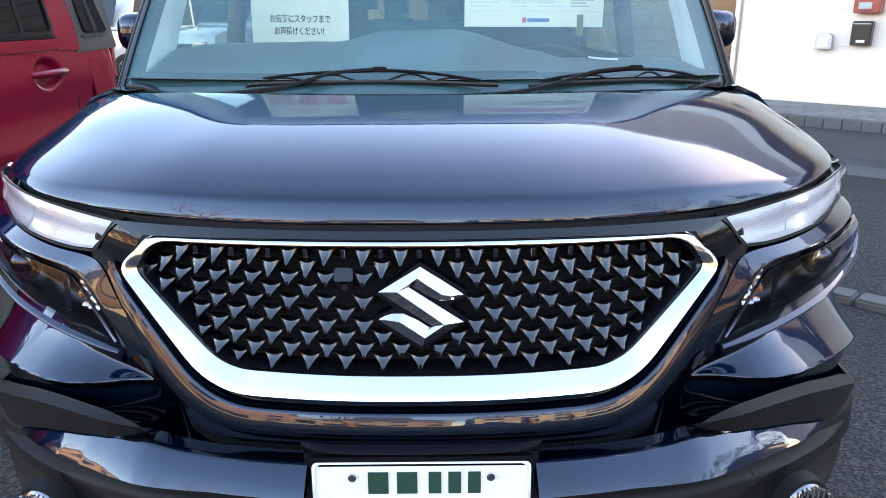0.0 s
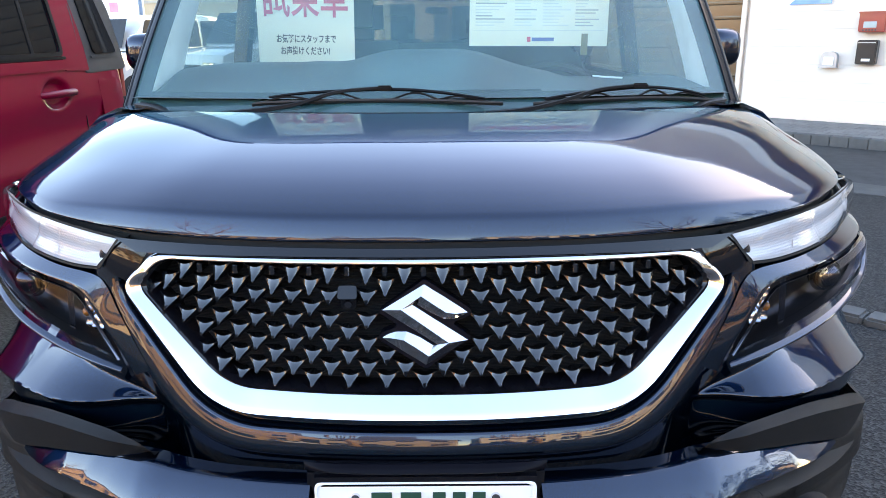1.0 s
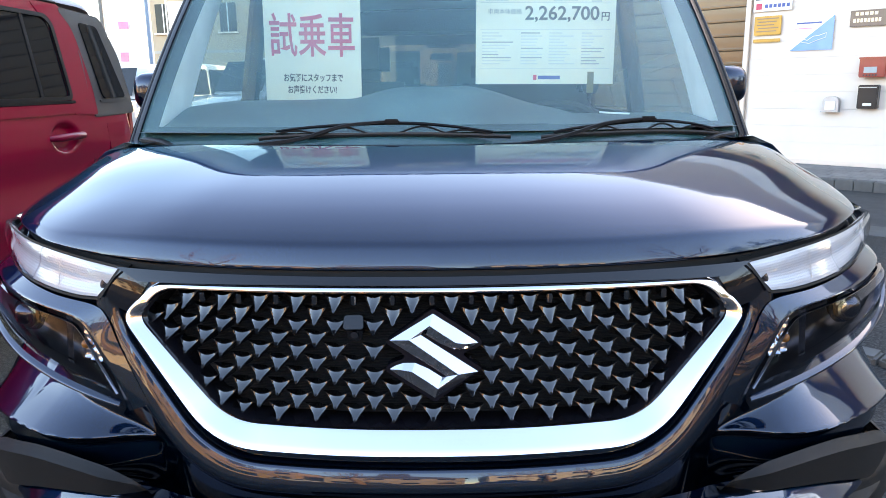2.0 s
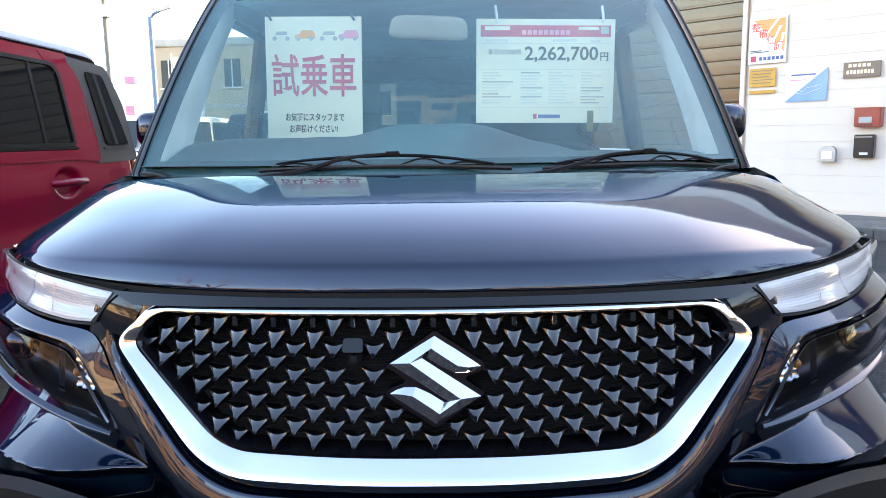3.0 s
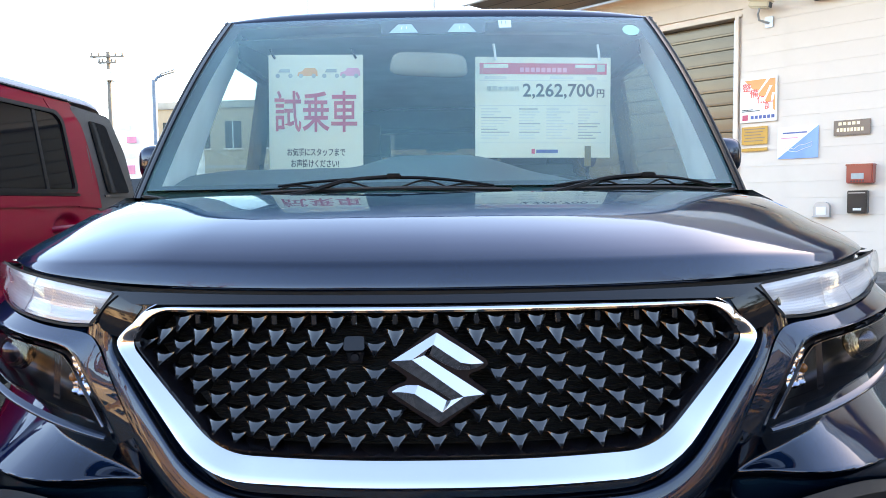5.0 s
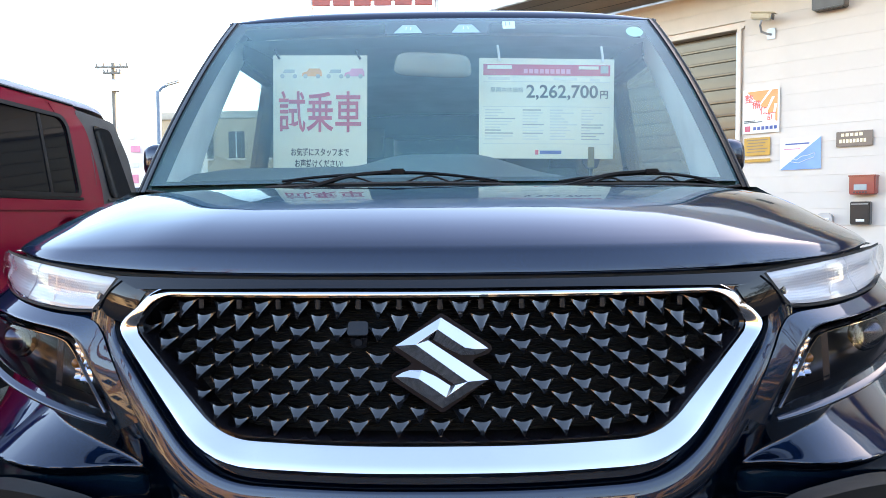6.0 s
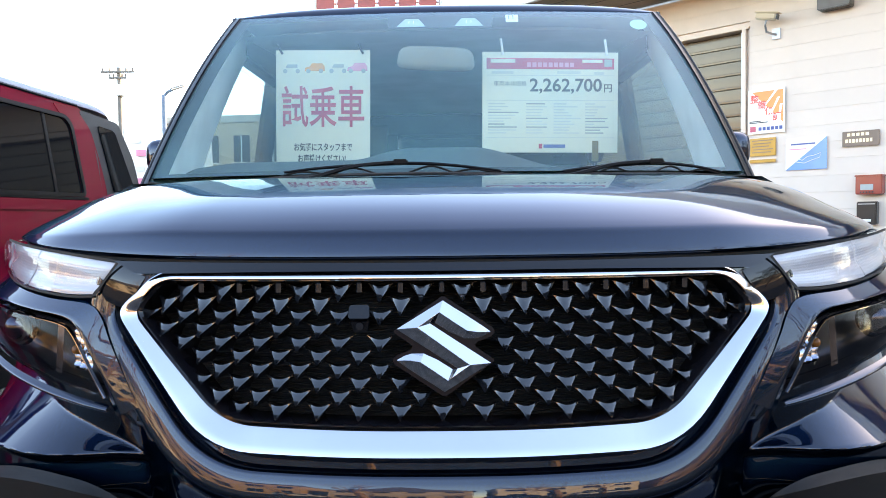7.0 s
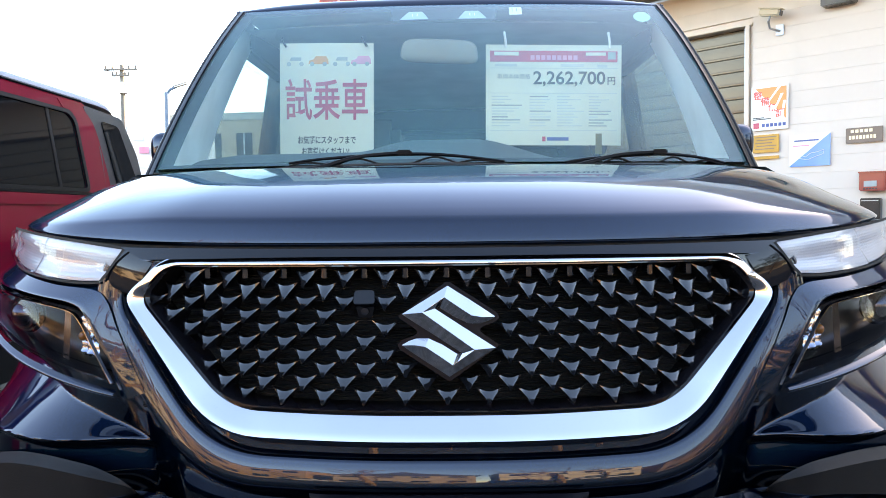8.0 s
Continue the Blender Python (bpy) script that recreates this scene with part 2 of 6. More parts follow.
M_HEDGE = surf("evergreen leaf", (0.05, 0.075, 0.025), 0.6, vary=0.35, scale=9)
M_YELLOW = surf("yellow plastic", (0.16, 0.12, 0.035), 0.4)
M_SCREEN = surf("grey display", (0.32, 0.40, 0.42), 0.2)


def asphalt():
    m, nt, p, _ = node_mat("asphalt")
    n, l = nt.nodes, nt.links
    tc = n.new("ShaderNodeTexCoord")
    v = n.new("ShaderNodeTexVoronoi")
    v.inputs["Scale"].default_value = 120
    big = n.new("ShaderNodeTexNoise")
    big.inputs["Scale"].default_value, big.inputs["Detail"].default_value = 0.7, 9
    for k in (v, big):
        l.new(tc.outputs["Object"], k.inputs["Vector"])
    ramp = n.new("ShaderNodeValToRGB")
    ramp.color_ramp.elements[0].color, ramp.color_ramp.elements[1].color = (0.003, 0.0032, 0.0035, 1), (0.060, 0.059, 0.058, 1)
    ramp.color_ramp.elements[0].position, ramp.color_ramp.elements[1].position = 0.38, 1.0
    l.new(v.outputs["Color"], ramp.inputs["Fac"])
    hsv = n.new("ShaderNodeHueSaturation")
    mr = n.new("ShaderNodeMapRange")
    mr.inputs["From Min"].default_value, mr.inputs["From Max"].default_value, mr.inputs["To Min"].default_value, mr.inputs["To Max"].default_value = 0.3, 0.7, 0.7, 1.35
    l.new(big.outputs["Fac"], mr.inputs["Value"]), l.new(mr.outputs["Result"], hsv.inputs["Value"])
    l.new(ramp.outputs["Color"], hsv.inputs["Color"]), l.new(hsv.outputs["Color"], p.inputs["Base Color"])
    p.inputs["Roughness"].default_value = 0.8
    b = n.new("ShaderNodeBump")
    b.inputs["Strength"].default_value, b.inputs["Distance"].default_value = 0.9, 0.006
    l.new(v.outputs["Distance"], b.inputs["Height"]), l.new(b.outputs["Normal"], p.inputs["Normal"])
    return m


M_ASPHALT = asphalt()
M_GUTTER = surf("gutter concrete", (0.085, 0.083, 0.080), 0.85, vary=0.2, scale=5, bump=0.6, bump_scale=150, stain=0.3)
M_APRON = surf("smooth apron asphalt", (0.043, 0.043, 0.044), 0.85, vary=0.2, scale=8, bump=0.5, bump_scale=200, stain=0.3)


# ---------- mesh helpers ----------
def finish(name, mesh, material, parent=None, label="", smooth=True, angle=40):
    mesh.materials.append(material)
    if smooth:
        mesh.shade_smooth()
        mesh.set_sharp_from_angle(angle=radians(angle))
    ob = new(name, mesh)
    if parent:
        ob.parent = parent
    if label:
        ob["label"] = label
    return ob


def part(name, bm, material, parent=None, label="", smooth=True, angle=40):
    mesh = bpy.data.meshes.new(name)
    bmesh.ops.recalc_face_normals(bm, faces=bm.faces)
    bm.to_mesh(mesh)
    bm.free()
    return finish(name, mesh, material, parent, label, smooth, angle)


def thing(name, label, category, group="", kind="", at=(0, 0, 0)):
    e = new(name)
    e.location = at
    return tagged(e, label, category, group, kind)


def box(bm, c, size, bevel=0.0, m=None, seg=2):
    """A box with rounded edges about c."""
    r = bmesh.ops.create_cube(bm, size=1.0, matrix=(m or Matrix.Identity(4)) @ Matrix.Translation(c) @ Matrix.Diagonal((*size, 1)))
    if bevel:
        es = list({e for v in r["verts"] for e in v.link_edges})
        bmesh.ops.bevel(bm, geom=es, offset=bevel, segments=seg, affect="EDGES", clamp_overlap=True)
    return bm


def boxed(c, size, bevel=0.0, m=None, seg=2):
    return box(bmesh.new(), c, size, bevel, m, seg)


def rod(bm, a, b, r1, r2=None, n=10):
    """A round bar from a to b."""
    a, b = Vector(a), Vector(b)
    d = b - a
    bmesh.ops.create_cone(bm, cap_ends=True, segments=n, radius1=r1, radius2=r1 if r2 is None else r2, depth=d.length, matrix=Matrix.Translation((a + b) / 2) @ d.to_track_quat("Z", "Y").to_matrix().to_4x4())
    return bm


def tube(bm, pts, r, n=8):
    """A bent round bar through pts; r a number or one for each point."""
    rows = []
    pts = [Vector(p) for p in pts]
    for i, p in enumerate(pts):
        d = (pts[min(i + 1, len(pts) - 1)] - pts[max(i - 1, 0)]).normalized()
        q = d.to_track_quat("Z", "Y")
        k = r[i] if isinstance(r, (list, tuple)) else r
        rows.append([bm.verts.new(p + q @ Vector((k * math.cos(2 * math.pi * j / n), k * math.sin(2 * math.pi * j / n), 0))) for j in range(n)])
    for a, b in zip(rows, rows[1:]):
        for j in range(n):
            bm.faces.new((a[j], a[(j + 1) % n], b[(j + 1) % n], b[j]))
    bm.faces.new(rows[0][::-1]), bm.faces.new(rows[-1])
    return bm


def sheet(rows, closed=False):
    """A smooth skin over rows of points."""
    bm = bmesh.new()
    vs = [[bm.verts.new(p) for p in r] for r in rows]
    w = len(rows[0])
    for a, b in zip(vs, vs[1:] + ([vs[0]] if closed else [])):
        for j in range(w - 1):
            bm.faces.new((a[j], a[j + 1], b[j + 1], b[j]))
    return bm


def prism(outline, depth, m=None, bevel=0.0, seg=2):
    """A plate of that outline (x, z), its front at y = 0, its back at y = depth."""
    bm = bmesh.new()
    f = bm.faces.new([bm.verts.new((x, 0, z)) for x, z in outline])
    r = bmesh.ops.extrude_face_region(bm, geom=[f])
    bmesh.ops.translate(bm, vec=(0, depth, 0), verts=[v for v in r["geom"] if isinstance(v, bmesh.types.BMVert)])
    if bevel:
        bmesh.ops.bevel(bm, geom=list(bm.edges), offset=bevel, segments=seg, affect="EDGES", clamp_overlap=True)
    if m:
        bmesh.ops.transform(bm, matrix=m, verts=bm.verts)
    return bm


def curve_pts(pts, n, closed=False):
    """n points along a smooth line through pts (Catmull-Rom, even in length)."""
    P = [np.array(p, float) for p in pts]
    if closed:
        P = [P[-1], *P, P[0], P[1]]
    else:
        P = [2 * P[0] - P[1], *P, 2 * P[-1] - P[-2]]
    fine = []
    for i in range(1, len(P) - 2):
        for k in range(24):
            t = k / 24
            fine.append(0.5 * ((2 * P[i]) + (P[i + 1] - P[i - 1]) * t + (2 * P[i - 1] - 5 * P[i] + 4 * P[i + 1] - P[i + 2]) * t * t + (3 * P[i] - P[i - 1] - 3 * P[i + 1] + P[i + 2]) * t ** 3))
    fine.append(P[-2])
    return even(fine, n, closed)


def even(pts, n, closed=False):
    """n points at even steps along straight legs through pts."""
    P = np.array([np.array(p, float) for p in pts])
    s = np.concatenate([[0], np.cumsum(np.linalg.norm(np.diff(P, axis=0), axis=1))])
    w = np.linspace(0, s[-1], n + 1)[:-1] if closed else np.linspace(0, s[-1], n)
    return np.stack([np.interp(w, s, P[:, k]) for k in range(P.shape[1])], 1)


def rounded(pts, r, n=6):
    """A closed outline with its corners rounded; r one radius, or one for each corner."""
    out = []
    for i, p in enumerate(pts):
        a, b, c = (np.array(q, float) for q in (pts[i - 1], p, pts[(i + 1) % len(pts)]))
        k = r[i] if isinstance(r, (list, tuple)) else r
        u, v = (a - b) / np.linalg.norm(a - b), (c - b) / np.linalg.norm(c - b)
        k = min(k, 0.45 * np.linalg.norm(a - b), 0.45 * np.linalg.norm(c - b))
        for t in np.linspace(0, 1, n):
            out.append((b + u * k) * (1 - t) ** 2 + 2 * b * t * (1 - t) + (b + v * k) * t * t)
    return out


def smooth01(a, b, x):
    t = np.clip((x - a) / (b - a), 0, 1)
    return t * t * (3 - 2 * t)


def lettering(name, words, size, material, parent, m, align="CENTER", depth=0.0006, wide=1.0, bold=0.0):
    """Raised or printed letters in the built-in font, as one mesh, in the plane x, y of m."""
    cu = bpy.data.curves.new(name, "FONT")
    cu.body, cu.size, cu.align_x, cu.align_y, cu.extrude, cu.offset, cu.resolution_u = words, size, align, "CENTER", depth, bold, 3
    tmp = new(name, cu)
    bpy.context.view_layer.update()
    mesh = bpy.data.meshes.new_from_object(tmp.evaluated_get(bpy.context.evaluated_depsgraph_get()))
    bpy.data.objects.remove(tmp)
    mesh.transform(m @ Matrix.Diagonal((wide, 1, 1, 1)))
    return finish(name, mesh, material, parent, smooth=False)

# ---------- the violet car: its front surface ----------
_x = np.linspace(0, 0.72, 145)
_y = 0.24 * _x ** 2 + 0.77 * _x ** 4.8
_t = np.linspace(0, 1, 60)[1:]
_bx = (1 - _t) ** 2 * 0.72 + 2 * _t * (1 - _t) * 0.79 + _t ** 2 * 0.79
_by = (1 - _t) ** 2 * _y[-1] + 2 * _t * (1 - _t) * (_y[-1] + 0.0985) + _t ** 2 * 0.62
PLAN_X, PLAN_Y = np.concatenate([_x, _bx, [0.79]]), np.concatenate([_y, _by, [1.0]])
_len = np.concatenate([[0], np.cumsum(np.hypot(np.diff(PLAN_X), np.diff(PLAN_Y)))])
PLAN_Q = np.where(np.arange(len(PLAN_X)) < 145, PLAN_X, 0.72 + _len - _len[144])
_tx, _ty = np.gradient(PLAN_X, _len), np.gradient(PLAN_Y, _len)


def skin(q, z, off=0.0):
    """A point of the car's front: q is x as far as 0.72 m from the middle, then the way round the corner; off: metres proud of it."""
    q, z = np.asarray(q, float), np.asarray(z, float)
    a, s = np.abs(q), np.sign(q)
    x, y = np.interp(a, PLAN_Q, PLAN_X), np.interp(a, PLAN_Q, PLAN_Y)
    tx, ty = np.interp(a, PLAN_Q, _tx), np.interp(a, PLAN_Q, _ty)
    k = np.hypot(tx, ty)
    nx, ny = ty / k, -tx / k
    x = x * (1 - 0.012 * smooth01(0.6, 0.8, a) + (0.055 * smooth01(0.94, 0.88, z) + 0.02 * smooth01(0.82, 0.66, z)) * smooth01(0.45, 0.78, a)) + nx * off
    y = y + 0.14 * (z - 0.8) * -ny + ny * off
    return np.stack([s * x, y, z + 0 * x], -1)


def dist_to(outline, q, z):
    """Signed distance to a closed outline, inside below nought."""
    P = np.array(outline)
    d, ins = np.full(q.shape, 9.0), np.zeros(q.shape, bool)
    for a, b in zip(P, np.roll(P, -1, 0)):
        e = b - a
        t = np.clip(((q - a[0]) * e[0] + (z - a[1]) * e[1]) / max(e @ e, 1e-12), 0, 1)
        d = np.minimum(d, np.hypot(q - a[0] - t * e[0], z - a[1] - t * e[1]))
        if a[1] != b[1]:
            ins ^= ((a[1] > z) != (b[1] > z)) & (q < (b[0] - a[0]) * (z - a[1]) / (b[1] - a[1]) + a[0])
    return np.where(ins, -d, d)


def mirrored(half):
    return list(half) + [(-x, z) for x, z in half[::-1]]


# outlines, right half, from the top middle clockwise
RING_OUT = rounded(mirrored([(0.379, 0.9565), (0.427, 0.903), (0.295, 0.735), (0.12, 0.730)]), [0.05, 0.02, 0.06, 0.06, 0.06, 0.06, 0.02, 0.05], 8)
RING_IN = rounded(mirrored([(0.369, 0.9455), (0.407, 0.902), (0.281, 0.7695), (0.12, 0.7645)]), [0.05, 0.015, 0.04, 0.06, 0.06, 0.04, 0.015, 0.05], 8)
LAMP_TOP = [(0.436, 0.966), (0.54, 0.9775), (0.676, 0.990), (0.74, 0.992), (0.80, 0.988), (0.88, 0.980)]
LAMP_BOT = [(0.474, 0.921), (0.52, 0.920), (0.60, 0.926), (0.675, 0.936), (0.76, 0.953), (0.88, 0.974)]
LOW_TOP = [(0.450, 0.786), (0.480, 0.828), (0.507, 0.866), (0.530, 0.879), (0.60, 0.887), (0.70, 0.897), (0.765, 0.900)]
LOW_BOT = [(0.451, 0.785), (0.49, 0.791), (0.55, 0.801), (0.62, 0.816), (0.68, 0.832), (0.73, 0.850), (0.775, 0.880)]
LOW_OUT = LOW_TOP + LOW_BOT[::-1]
LAMP_OUT = LAMP_TOP + LAMP_BOT[::-1]


def strip_top(a):
    return np.interp(a, [0.16, 0.30, 0.36, 0.41, 0.46, 0.51, 0.56, 0.60, 0.64, 0.668, 0.688], [0.633, 0.634, 0.637, 0.642, 0.637, 0.630, 0.618, 0.605, 0.586, 0.571, 0.562])


def strip_bot(a):
    return np.interp(a, [0.16, 0.30, 0.36, 0.42, 0.49, 0.565, 0.635, 0.668, 0.688], [0.590, 0.592, 0.590, 0.589, 0.586, 0.579, 0.566, 0.559, 0.558])


def relief(q, z):
    """How far the bumper stands proud of the plain front, over its whole face."""
    return relief_outer(dist_to(RING_OUT, q, z), q, z)


# the wing's shelf between lower lamp and cladding: its inner fold, its crest, and the lamp's lip above
SHELF_Q = [0.452, 0.49, 0.53, 0.60, 0.655, 0.72, 0.80, 0.88, 0.97]
SHELF_FOLD = [0.6925, 0.713, 0.733, 0.757, 0.771, 0.786, 0.803, 0.818, 0.828]
SHELF_CREST = [0.6915, 0.697, 0.698, 0.697, 0.694, 0.684, 0.670, 0.658, 0.646]
LIP_LOW = [0.735, 0.769, 0.779, 0.796, 0.806, 0.828, 0.850, 0.865, 0.875]


def cheek(a, z, at_lip):
    """The shelf, which looks up, the recess over it, which looks down, and the turned edge below it."""
    fold, crest, lip = (np.interp(a, SHELF_Q, k) for k in (SHELF_FOLD, SHELF_CREST, LIP_LOW))
    deep = np.minimum(fold - crest, 0.075) * smooth01(1.02, 0.74, a)
    far = smooth01(0.46, 0.62, a)
    edge = 0.010 * far + (at_lip - 0.42 * (lip - fold) + deep) * (1 - far)      # its tip grows out of the recess
    up = (z - crest) / np.maximum(fold - crest, 1e-4)
    shelf = edge - deep * (up + 0.10 * np.sin(np.pi * np.clip(up, 0, 1)))
    over = edge - deep + (at_lip - edge + deep) * (z - fold) / np.maximum(lip - fold, 1e-4)
    under = edge - 0.016 * smooth01(0.0, 0.016, crest - z)
    return np.where(z < crest, under, np.where(z < fold, shelf, np.minimum(over, at_lip)))


def overhang(a, z):
    """The cheek beside the grille leans in under itself, most of all below the lamp."""
    lean = 0.15 * np.clip(0.90 - z, 0, 0.2) * smooth01(0.28, 0.50, a) * smooth01(0.80, 0.62, a)
    lean += 0.26 * np.clip(0.785 - z, 0, 0.10) * smooth01(0.36, 0.44, a) * smooth01(0.60, 0.50, a)
    return -lean - 0.022 * smooth01(0.93, 0.91, z) * smooth01(0.74, 0.56, a)


def relief_outer(d, q, z):
    """The same, without the ridge round the grille."""
    a = np.abs(q)
    r = -0.014 * smooth01(0.953, 0.958, z) * smooth01(0.45, 0.42, a)
    r += -0.25 * np.clip(0.685 - z, 0, 0.07) * smooth01(0.015, 0.05, d)      # undercut above the strip
    r += overhang(a, z)
    w = smooth01(0.425, 0.47, a) * smooth01(0.60, 0.65, z) * smooth01(0.02, -0.002, z - np.interp(a, SHELF_Q, LIP_LOW))
    r = r * (1 - w) + cheek(a, z, overhang(a, np.interp(a, SHELF_Q, LIP_LOW))) * w
    r += -0.050 * smooth01(0.004, -0.006, dist_to(LOW_OUT, a, z))
    r += -0.055 * smooth01(0.004, -0.006, dist_to(LAMP_OUT, a, z))
    return r - 0.05 * smooth01(0.52, 0.30, z)


car = thing("parked_car", "dark violet-black compact car with chrome-framed studded grille, parked on asphalt", "car")

q_grid, z_grid = np.meshgrid(np.linspace(-1.12, 1.12, 561), np.linspace(0.24, 0.9665, 331))
z_cap = 0.9600 + 0.0065 * smooth01(0.40, 0.46, np.abs(q_grid)) + 0.024 * smooth01(0.40, 0.76, np.abs(q_grid))
z_grid = 0.24 + (z_grid - 0.24) / (0.9665 - 0.24) * (z_cap - 0.24)
rel = relief(q_grid, z_grid)
face_pts = skin(q_grid, z_grid, rel)
keep = dist_to(RING_OUT, q_grid, z_grid) > -0.014
keep &= ~((np.abs(q_grid) > 0.93) & (z_grid < 0.62) & (((np.abs(q_grid) - 1.13) / 0.20) ** 2 + ((z_grid - 0.30) / 0.34) ** 2 < 1))
nr, nc = q_grid.shape
idx = np.arange(nr * nc).reshape(nr, nc)
ok = keep[:-1, :-1] & keep[1:, :-1] & keep[:-1, 1:] & keep[1:, 1:]
quads = np.stack([idx[:-1, :-1], idx[:-1, 1:], idx[1:, 1:], idx[1:, :-1]], -1)[ok]
mesh = bpy.data.meshes.new("bumper")
mesh.from_pydata(face_pts.reshape(-1, 3).tolist(), [], quads.tolist())
finish("bumper", mesh, M_PAINT, car, "glossy dark violet painted bumper", angle=60)


def on_front(name, top, bot, material, parent, n=40, w=10, proud=None, label="", side=1, bottom=False):
    """A patch of the front between an upper and a lower line (q, z); proud(v) says how far it stands out across its width, its rims turn in."""
    A, B = curve_pts(top, n), curve_pts(bot, n)
    rows = []
    for i in range(n):
        row = []
        for j in range(w + 1):
            v = j / w
            p = A[i] * (1 - v) + B[i] * v
            row.append(tuple(skin(side * p[0], p[1], proud(i / (n - 1), v))))
        rows.append(row)
    return part(name, sheet(rows), material, parent, label, angle=50)


# painted surround of the grille: a dark channel, then a ridge, swept along the frame's sides and foot
def surround_off(d, q, z):
    r = np.interp(d, [-0.004, 0.004, 0.010, 0.024, 0.027, 0.030, 0.037, 0.044, 0.051, 0.058, 0.063, 0.072, 0.112], [-0.004, -0.006, -0.020, -0.024, -0.006, -0.0040, -0.0021, -0.0009, -0.0003, -0.0002, -0.0016, -0.008, -0.024])
    return r + relief_outer(d, q, z) * smooth01(0.06, 0.11, d)


sweep = even([p for p in RING_OUT if p[0] > 0 and p[1] < 0.925] + [p for p in RING_OUT if p[0] <= 0 and p[1] < 0.925], 300)
sweep = np.array([np.mean(sweep[max(0, i - 2):i + 3], axis=0) for i in range(len(sweep))])
tang = np.gradient(sweep, axis=0)
norm = np.stack([-tang[:, 1], tang[:, 0]], 1) / np.linalg.norm(tang, axis=1)[:, None]
if norm[150][1] > 0:
    norm = -norm
for _ in range(30):
    norm[1:-1] = (norm[:-2] + norm[1:-1] + norm[2:]) / 3
norm /= np.linalg.norm(norm, axis=1)[:, None]
rows = []
for p, n in zip(sweep, norm):
    ds = np.concatenate([np.linspace(-0.004, 0.022, 14), np.linspace(0.023, 0.032, 10), np.linspace(0.034, 0.112, 34)])
    pts = p[None] + n[None] * ds[:, None]
    end = 0.0 - 0.006 * smooth01(0.10, 0.112, ds)
    rows.append([tuple(v) for v in skin(pts[:, 0], pts[:, 1], surround_off(ds, pts[:, 0], pts[:, 1]) + end)])
part("grille_surround", sheet(rows), M_PAINT, car, "glossy violet ridge round the grille", angle=70)

# bright frame of the grille: a closed, softly crowned section
def dense(outline, corners=8):
    """The outline with its straight legs cut up alike, so that two outlines of the same corners pair point by point."""
    pts, n = [], len(outline)
    for i in range(n):
        a, b = np.array(outline[i]), np.array(outline[(i + 1) % n])
        k = 26 if (i + 1) % (n // corners) == 0 else 2
        pts += [a + (b - a) * j / k for j in range(k)]
    return pts


RC = np.array((0.0, 0.85))
outer, inner = dense(RING_OUT), dense(RING_IN)
rows = []
for o, i in zip(outer, inner):
    row = [tuple(skin(o[0], o[1], -0.022))]
    for v in np.linspace(0, 1, 9):
        p = o * (1 - v) + i * v
        up = smooth01(0.93, 0.90, o[1])      # lower and side legs face upwards, the top leg is a soft crown
        row.append(tuple(skin(p[0], p[1], up * (0.0125 - 0.022 * v - 0.0015 * (2 * v - 1) ** 6) + (1 - up) * (0.002 + 0.007 * v - 0.0015 * (2 * v - 1) ** 6))))
    row.append(tuple(skin(i[0], i[1], -0.035)))
    rows.append(row)
part("grille_frame", sheet(rows, True), M_CHROME, car, "bright chrome frame with scratches of reflection", angle=45)
rows = []
for i in inner:
    c = RC + (i - RC) * 0.990
    rows.append([tuple(skin(i[0], i[1], 0.000)), tuple(skin(c[0], c[1], -0.004)), tuple(skin(c[0], c[1], -0.05))])
part("grille_inner_rim", sheet(rows, True), M_PIANO, car, "gloss black inner rim", angle=35)

# grille backing with fine horizontal ribs
zz, qq = np.linspace(0.745, 0.962, 200), np.linspace(-0.44, 0.44, 60)
back = sheet([[tuple(skin(q, z, -0.046 + 0.0016 * (k % 2))) for q in qq] for k, z in enumerate(zz)])
part("grille_backing", back, M_GRILLE, car, "black ribbed grille backing", angle=20)


